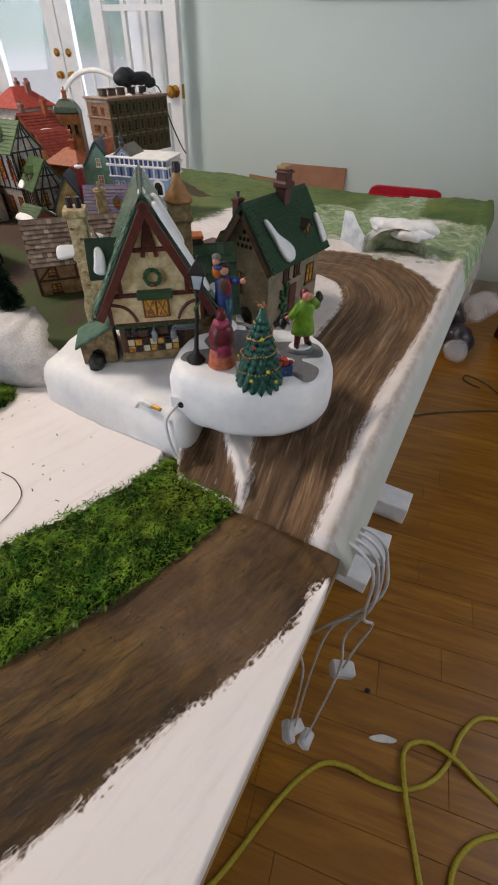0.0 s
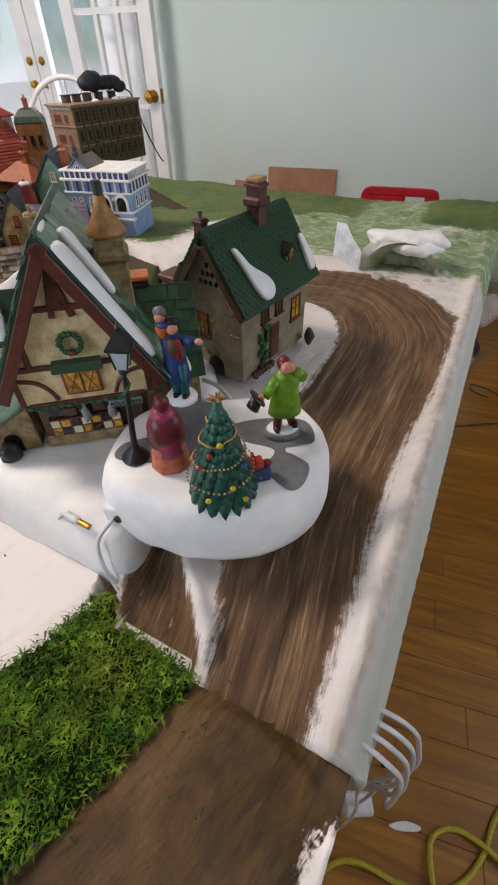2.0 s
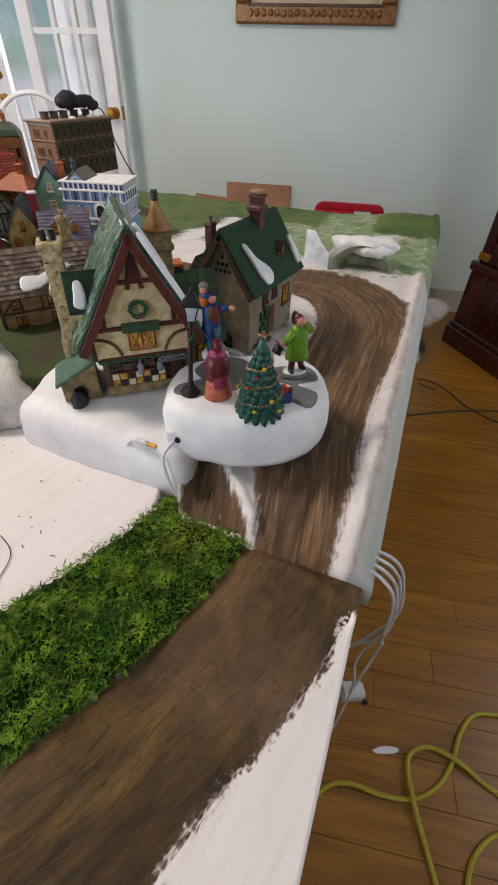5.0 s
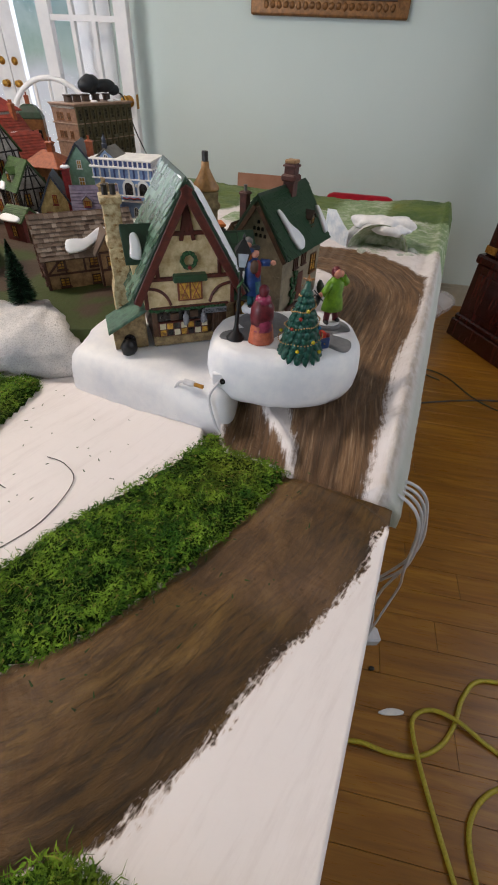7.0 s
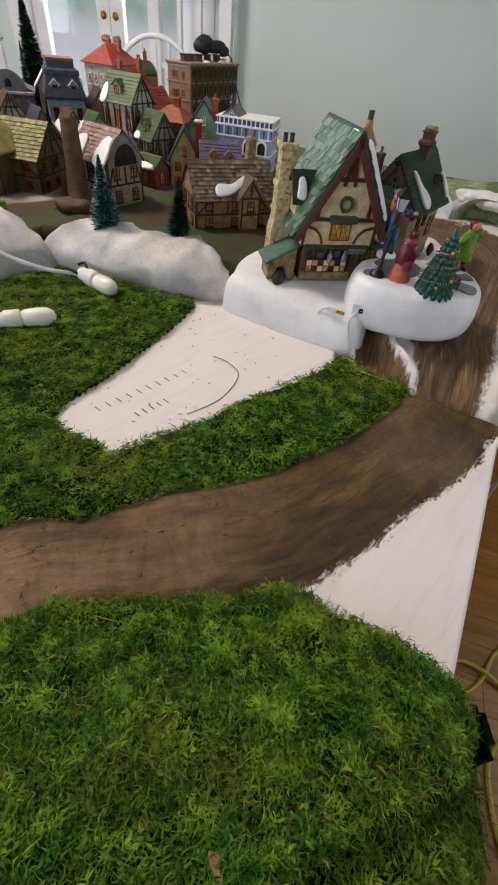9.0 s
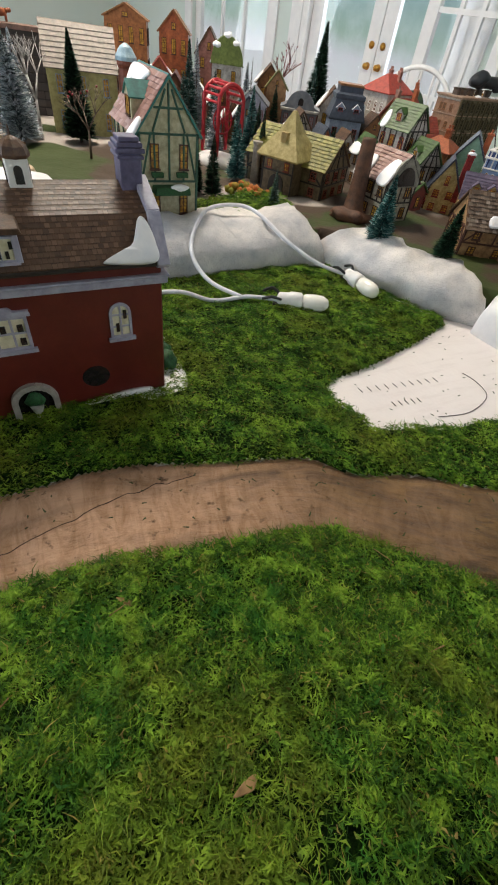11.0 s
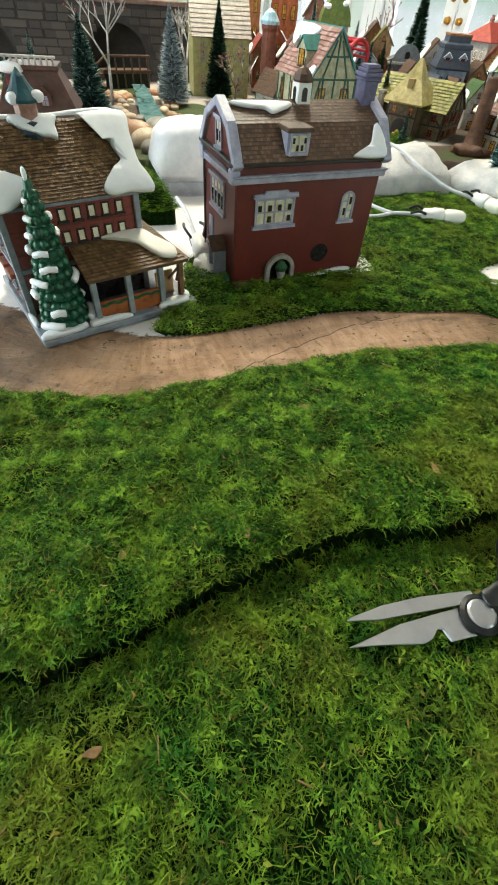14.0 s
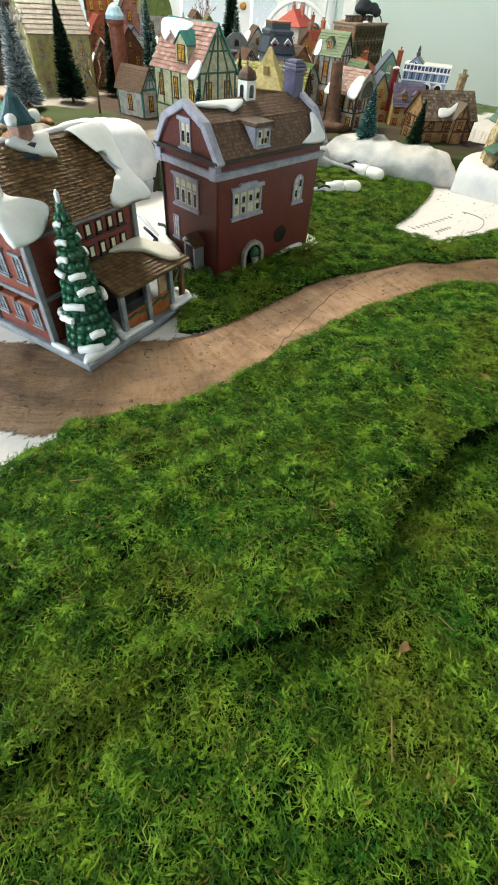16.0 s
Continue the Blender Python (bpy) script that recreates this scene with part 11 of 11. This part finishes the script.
part("cord", tube(bmesh.new(), [(-0.02, 0.50, 0.862), (0.0, 0.47, 0.872), (0.012, 0.445, 0.866), (0.0, 0.44, 0.858), (-0.018, 0.452, 0.856), (-0.01, 0.475, 0.858), (0.015, 0.452, 0.862), (0.035, 0.43, 0.86)], 0.0023, 8), CABLE, loop, smooth=True)

# ---- cords and foam below the table edge ----
for k, (x, y, ln, wd, th, r) in enumerate(((0.345, 0.955, 0.40, 0.085, 0.07, 0), (0.255, 0.793, 0.38, 0.10, 0.036, 3), (0.20, 0.71, 0.36, 0.08, 0.05, -4))):
    b = soft(box(bmesh.new(), -ln / 2, ln / 2, -wd / 2, wd / 2, 0, th), 0.003)
    tagged(part("foam_block", b, FOAM, None, "white foam offcut lying on the floor below the table", m=pose(x, y, 0.0005, 0, 0, -27.6 + r)), category="foam block", group="foam offcuts")
hang = thing("hanging_cords", "bunch of white lamp cords hanging over the table edge", "cable", Matrix.Identity(4))
for k in range(4):
    p0, p1 = tab(0.036 + 0.006 * k, 0.012), tab(0.034 + 0.008 * k, -0.014 - 0.002 * k)
    e = ((0.141, 0.219, 0.478), (0.101, 0.216, 0.18), (0.125, 0.205, 0.15), (0.085, 0.20, 0.22))[k]
    part("cord", tube(bmesh.new(), [(p0.x, p0.y, 0.814), (p1.x, p1.y, 0.806), (p1.x + 0.016, p1.y - 0.006, 0.775), (p1.x + 0.022, p1.y - 0.008, 0.70), (e[0] + 0.018 - 0.01 * k, e[1] + 0.01, 0.60), (e[0] + 0.004 * (-1) ** k, e[1], 0.5 if k else 0.55), e], 0.0017, 7), CABLE, hang, smooth=True)
    part("plug", soft(box(bmesh.new(), -0.017, 0.017, -0.011, 0.011, -0.009, 0.009), 0.003), CABLE, hang, "white plastic plug", m=pose(*e, 20 * k, 10, 30 * k))
part("grey_cable", tube(bmesh.new(), [(*tab(-0.26, 0.03), 0.75), (*tab(-0.27, -0.02), 0.70), (*tab(-0.25, -0.03), 0.55), (*tab(-0.27, 0.0), 0.3), (*tab(-0.3, 0.1), 0.02)], 0.004, 8), paint("a9a9ad", "8d8d92", 0.4), None, "grey cord hanging below the table edge", smooth=True)["category"] = "cable"

# ---- on the floor ----
YEL = paint("b7a62c", "988a1e", 0.45, 200, 0.5, 600)
yel = thing("extension_cord", "yellow extension cord in loops on the floor", "cable", Matrix.Identity(4))
zc = 0.0052
part("cord", tube(bmesh.new(), [(-0.16, -0.06, zc), (-0.04, 0.014, zc), (0.08, 0.13, zc), (0.163, 0.187, zc), (0.22, 0.19, zc), (0.28, 0.165, zc), (0.341, 0.152, zc), (0.40, 0.165, zc), (0.45, 0.20, zc), (0.50, 0.255, zc), (0.56, 0.285, zc), (0.66, 0.26, zc)], 0.005, 10), YEL, yel, smooth=True)
part("cord", tube(bmesh.new(), [(0.335, -0.12, zc), (0.336, -0.03, zc), (0.338, 0.06, zc), (0.341, 0.155, zc + 0.008), (0.36, 0.22, zc), (0.41, 0.235, zc), (0.46, 0.205, zc + 0.008), (0.51, 0.155, zc), (0.56, 0.12, zc), (0.68, 0.10, zc)], 0.005, 10), YEL, yel, smooth=True)
part("cord", tube(bmesh.new(), [(0.37, -0.14, zc), (0.375, -0.05, zc), (0.40, 0.03, zc), (0.46, 0.075, zc), (0.54, 0.085, zc), (0.62, 0.065, zc)], 0.005, 10), YEL, yel, smooth=True)
part("floor_lead", tube(bmesh.new(), [(0.55, 1.34, 0.004), (0.75, 1.40, 0.004), (0.893, 1.421, 0.004), (1.05, 1.43, 0.004), (1.248, 1.42, 0.004), (1.5, 1.36, 0.004)], 0.0035, 8), BLACK, None, "thin dark lead across the floor", smooth=True)["category"] = "cable"
part("floor_lead", tube(bmesh.new(), [(1.05, 1.60, 0.004), (1.00, 1.66, 0.004), (1.03, 1.70, 0.004), (1.10, 1.62, 0.004), (1.14, 1.46, 0.004), (1.20, 1.36, 0.004), (1.28, 1.30, 0.004), (1.34, 1.34, 0.004)], 0.003, 8), paint("2c3a34", "1c2622", 0.4), None, "dark green lead coiled on the floor", smooth=True)["category"] = "cable"
part("paper_scrap", pillow(bmesh.new(), [(-0.03, 0), (0.0, 0.008), (0.03, 0.002), (0.022, -0.006), (-0.015, -0.007)], 0.003), WHITE, None, "torn white scrap on the floor", m=pose(0.316, 0.24, 0.0005, 0, 0, -5))["category"] = "scrap"
part("bark_crumb", blob(bmesh.new(), (0, 0, 0.004), (0.007, 0.006, 0.005), 2, 0.4, 200), BLACK, None, "small dark crumb on the floor", m=pose(0.30, 0.335, 0))["category"] = "scrap"


def clock():
    """A tall mahogany case clock, set across the corner of the room."""
    p = room(0.64, 2.39)
    q = room(0.89, 1.96)
    d = q - p
    o = thing("longcase_clock", "tall dark mahogany case clock with glass door and brass fittings", "clock", Matrix.Translation(p) @ Matrix.Rotation(math.atan2(d.y, d.x), 4, "Z"))
    n = Nodes("mahogany")
    f = n.noise(9, 6, 0.6, n.pos((6, 6, 0.8)))
    mah = n.done(n.ramp(f, [(0.3, C("1e0a08")), (0.6, C("3a1510")), (0.8, C("4c2016"))]), 0.18)
    w, dep = 0.50, 0.30
    part("plinth", soft(box(bmesh.new(), 0, w, 0, dep, 0, 0.10), 0.006), mah, o)
    part("plinth_moulding", soft(box(bmesh.new(), 0.008, w - 0.008, 0.008, dep, 0.10, 0.13), 0.008), mah, o)
    part("lower_case", soft(box(bmesh.new(), 0.02, w - 0.02, 0.02, dep, 0.13, 0.40), 0.004), mah, o)
    part("lower_panel", soft(box(bmesh.new(), 0.06, w - 0.06, 0.012, 0.0195, 0.17, 0.36), 0.006), mah, o)
    part("mid_moulding", soft(box(bmesh.new(), 0.006, w - 0.006, 0.006, dep, 0.40, 0.445), 0.010), mah, o)
    case = part("trunk_case", soft(box(bmesh.new(), 0.035, w - 0.035, dep - 0.03, dep, 0.445, 1.5), 0.003), mah, o)
    for x0, x1 in ((0.03, 0.09), (w - 0.09, w - 0.03)):
        part("pilaster", soft(box(bmesh.new(), x0, x1, 0.03, dep - 0.031, 0.446, 1.5), 0.006), mah, o)
    for z in (0.455, 1.44):
        for x in (0.06, w - 0.06):
            part("brass_band", soft(box(bmesh.new(), x - 0.034, x + 0.034, 0.026, 0.06, z, z + 0.035), 0.003), GOLD, o, "brass capital band")
    pane = part("door_glass", box(bmesh.new(), 0.092, w - 0.092, 0.045, 0.049, 0.55, 1.498), GLASS, o)
    pane.visible_shadow = False
    part("door_rail", soft(prism(bmesh.new(), [(0.091, 0.447), (w - 0.091, 0.447), (w - 0.091, 0.545), (w * 0.62, 0.57), (w / 2, 0.61), (w * 0.38, 0.57), (0.091, 0.545)], 0.035, 0.06), 0.004), mah, o)
    part("pendulum", rod(bmesh.new(), (w / 2, 0.15, 0.75), (w / 2, 0.15, 1.5), 0.004), GOLD, o)
    part("bob", lathe(bmesh.new(), [(0.001, -0.006), (0.05, -0.002), (0.05, 0.002), (0.001, 0.006)], 28), GOLD, o, "round brass bob", m=Matrix.Translation((w / 2, 0.15, 0.72)) @ pose(0, 0, 0, 90))
    part("hood", soft(box(bmesh.new(), 0.0, w, 0.0, dep, 1.501, 2.05), 0.008), mah, o)
    part("dial", lathe(bmesh.new(), [(0.17, 0), (0.17, 0.006), (0.15, 0.008)], 36), paint("d9cfa8", "bfb488", 0.4), o, "pale round dial", m=Matrix.Translation((w / 2, -0.001, 1.78)) @ pose(0, 0, 0, 90))
    return o


clock()

# picture on the far wall
pic = thing("framed_picture", "picture in an ornate gilt wooden frame on the wall", "picture", ROOM @ pose(-0.285, FAR_B - 0.001, 1.30))
GILT = paint("8d6236", "5c3c1c", 0.4, 60, 0.8, 120, 0.35)
pw, ph = 0.745, 0.58
for x0, x1, z0, z1 in ((-pw / 2, pw / 2, 0, 0.07), (-pw / 2, pw / 2, ph - 0.07, ph), (-pw / 2, -pw / 2 + 0.07, 0.0701, ph - 0.0701), (pw / 2 - 0.07, pw / 2, 0.0701, ph - 0.0701)):
    part("frame_rail", soft(box(bmesh.new(), x0, x1, -0.035, 0, z0, z1), 0.008, 2), GILT, pic)
for k in range(20):
    x = -pw / 2 + 0.06 + (pw - 0.12) * (k + 0.5) / 20
    part("carved_leaf", blob(bmesh.new(), (x, -0.035, 0.037), (0.013, 0.006, 0.014), 2, 0.3, 60, seed=k), GILT, pic, smooth=True)
part("inner_lip", soft(box(bmesh.new(), -pw / 2 + 0.06, pw / 2 - 0.06, -0.038, -0.0352, 0.058, 0.066), 0.002), paint("3d2616", "2a180c", 0.4), pic)
part("mount", box(bmesh.new(), -pw / 2 + 0.07, pw / 2 - 0.07, -0.012, -0.003, 0.07, ph - 0.07), paint("9c8468", "b8a890", 0.6, 8), pic, "faded brown picture sheet")

# red chair back, cardboard and bags behind the table
chair = thing("red_plastic_chair", "red plastic chair with a handle hole, behind the table", "chair", ROOM @ pose(0.01, 2.33, -0.018))
REDPL = paint("b3142a", "8f0d1f", 0.35, 20, 0.1)
b = bmesh.new()
outer = [Vector((x, 0, z)) for x, z in [(-0.17, 0.36), (0.17, 0.36), (0.165, 0.62), (0.15, 0.668), (0.10, 0.685), (-0.10, 0.685), (-0.15, 0.668), (-0.165, 0.62)]]
box(b, -0.165, 0.165, -0.012, 0.012, 0.36, 0.615)
box(b, -0.165, 0.025, -0.012, 0.012, 0.6151, 0.655)
box(b, 0.105, 0.165, -0.012, 0.012, 0.6151, 0.655)
prism(b, [(-0.165, 0.6551), (0.165, 0.6551), (0.155, 0.676), (0.13, 0.686), (-0.13, 0.686), (-0.155, 0.676)], -0.012, 0.012)
part("backrest", soft(b, 0.004), REDPL, chair)
part("seat", soft(box(bmesh.new(), -0.17, 0.17, -0.32, 0.0, 0.33, 0.359), 0.008), REDPL, chair)
for sx in (-0.15, 0.15):
    for sy in (-0.3, -0.02):
        part("leg", soft(box(bmesh.new(), sx - 0.018, sx + 0.018, sy - 0.018, sy + 0.018, 0, 0.33), 0.004), REDPL, chair)
CARD = paint("a97c64", "96694f", 0.8, 8, 0.15, 60)
card = part("cardboard_sheet", soft(box(bmesh.new(), -0.19, 0.19, -0.006, 0, 0, 0.64), 0.002), CARD, None, "brown cardboard sheet leaning on the wall", m=ROOM @ pose(-0.52, FAR_B - 0.075, 0.001, -6.2))
card["category"] = "cardboard"
card = part("cardboard_sheet", soft(box(bmesh.new(), -0.13, 0.13, -0.006, 0, 0, 0.56), 0.002), CARD, None, "smaller cardboard sheet leaning on the wall", m=ROOM @ pose(-0.80, FAR_B - 0.12, 0.012, -7, 4, 0))
card["category"] = "cardboard"
# every second lump is dark, standing in for black items; the rest are bags
for k, (a, b0, z, r) in enumerate(((0.43, 2.15, 0.08, 0.085), (0.50, 2.25, 0.20, 0.08), (0.36, 2.2, 0.16, 0.085), (0.42, 2.05, 0.05, 0.06))):
    p = room(a, b0)
    tagged(part("bag_clutter", blob(bmesh.new(), (0, 0, 0), (r, r * 0.8, r * 0.85), 3, 0.5, 14, seed=k), FILM if k % 2 else paint("4a4448", "2c282c", 0.3, 30), None, "crumpled clear plastic bags of packing and dark clutter lumps under the table", m=pose(p.x, p.y, max(z, r * 0.9))), category="plastic bag", group="plastic bags")
p = room(0.40, 2.32)
bot = thing("water_bottle", "clear plastic bottle with a bright blue cap", "bottle", pose(p.x, p.y, 0.3))
part("bottle_body", lathe(bmesh.new(), [(0.034, -0.3), (0.036, -0.28), (0.036, 0.1), (0.015, 0.16), (0.014, 0.18)], 18), FILM, bot, smooth=True)
part("cap", lathe(bmesh.new(), [(0.017, 0.18), (0.017, 0.215), (0.012, 0.218)], 16), paint("1c2f9c", "142272", 0.35), bot)
# white windsor chair behind the village
wc = thing("windsor_chair", "white painted chair with an arched spindle back", "chair", ROOM @ pose(-1.36, 2.05, 0, 0, 0, 15))
arc = [(0.20 * math.cos(a), 0, 0.80 + 0.24 * math.sin(a)) for a in [math.pi * i / 12 for i in range(13)]]
part("hoop", tube(bmesh.new(), [(0.2, 0, 0.46)] + arc + [(-0.2, 0, 0.46)], 0.010, 10, fine=3), TRIM, wc, smooth=True)
for k in range(5):
    x = -0.12 + 0.06 * k
    part("spindle", rod(bmesh.new(), (x * 0.9, 0, 0.46), (x, 0, 0.79 + 0.24 * math.sqrt(max(0, 1 - (x / 0.20) ** 2))), 0.006), TRIM, wc)
part("seat", soft(box(bmesh.new(), -0.23, 0.23, -0.4, 0.03, 0.425, 0.46), 0.01), TRIM, wc)
for sx in (-0.18, 0.18):
    for sy in (-0.35, -0.02):
        part("leg", rod(bmesh.new(), (sx * 1.1, sy, 0), (sx, sy, 0.425), 0.014, 0.018), TRIM, wc)
# ceiling lamp over the table
cl = thing("ceiling_lamp", "round white ceiling lamp", "ceiling lamp", Matrix.Translation(room(LAMP_A, LAMP_B, WALL_H)))
part("rose", lathe(bmesh.new(), [(0.2, -0.03), (0.21, -0.02), (0.21, 0.0)], 32), TRIM, cl, smooth=True)
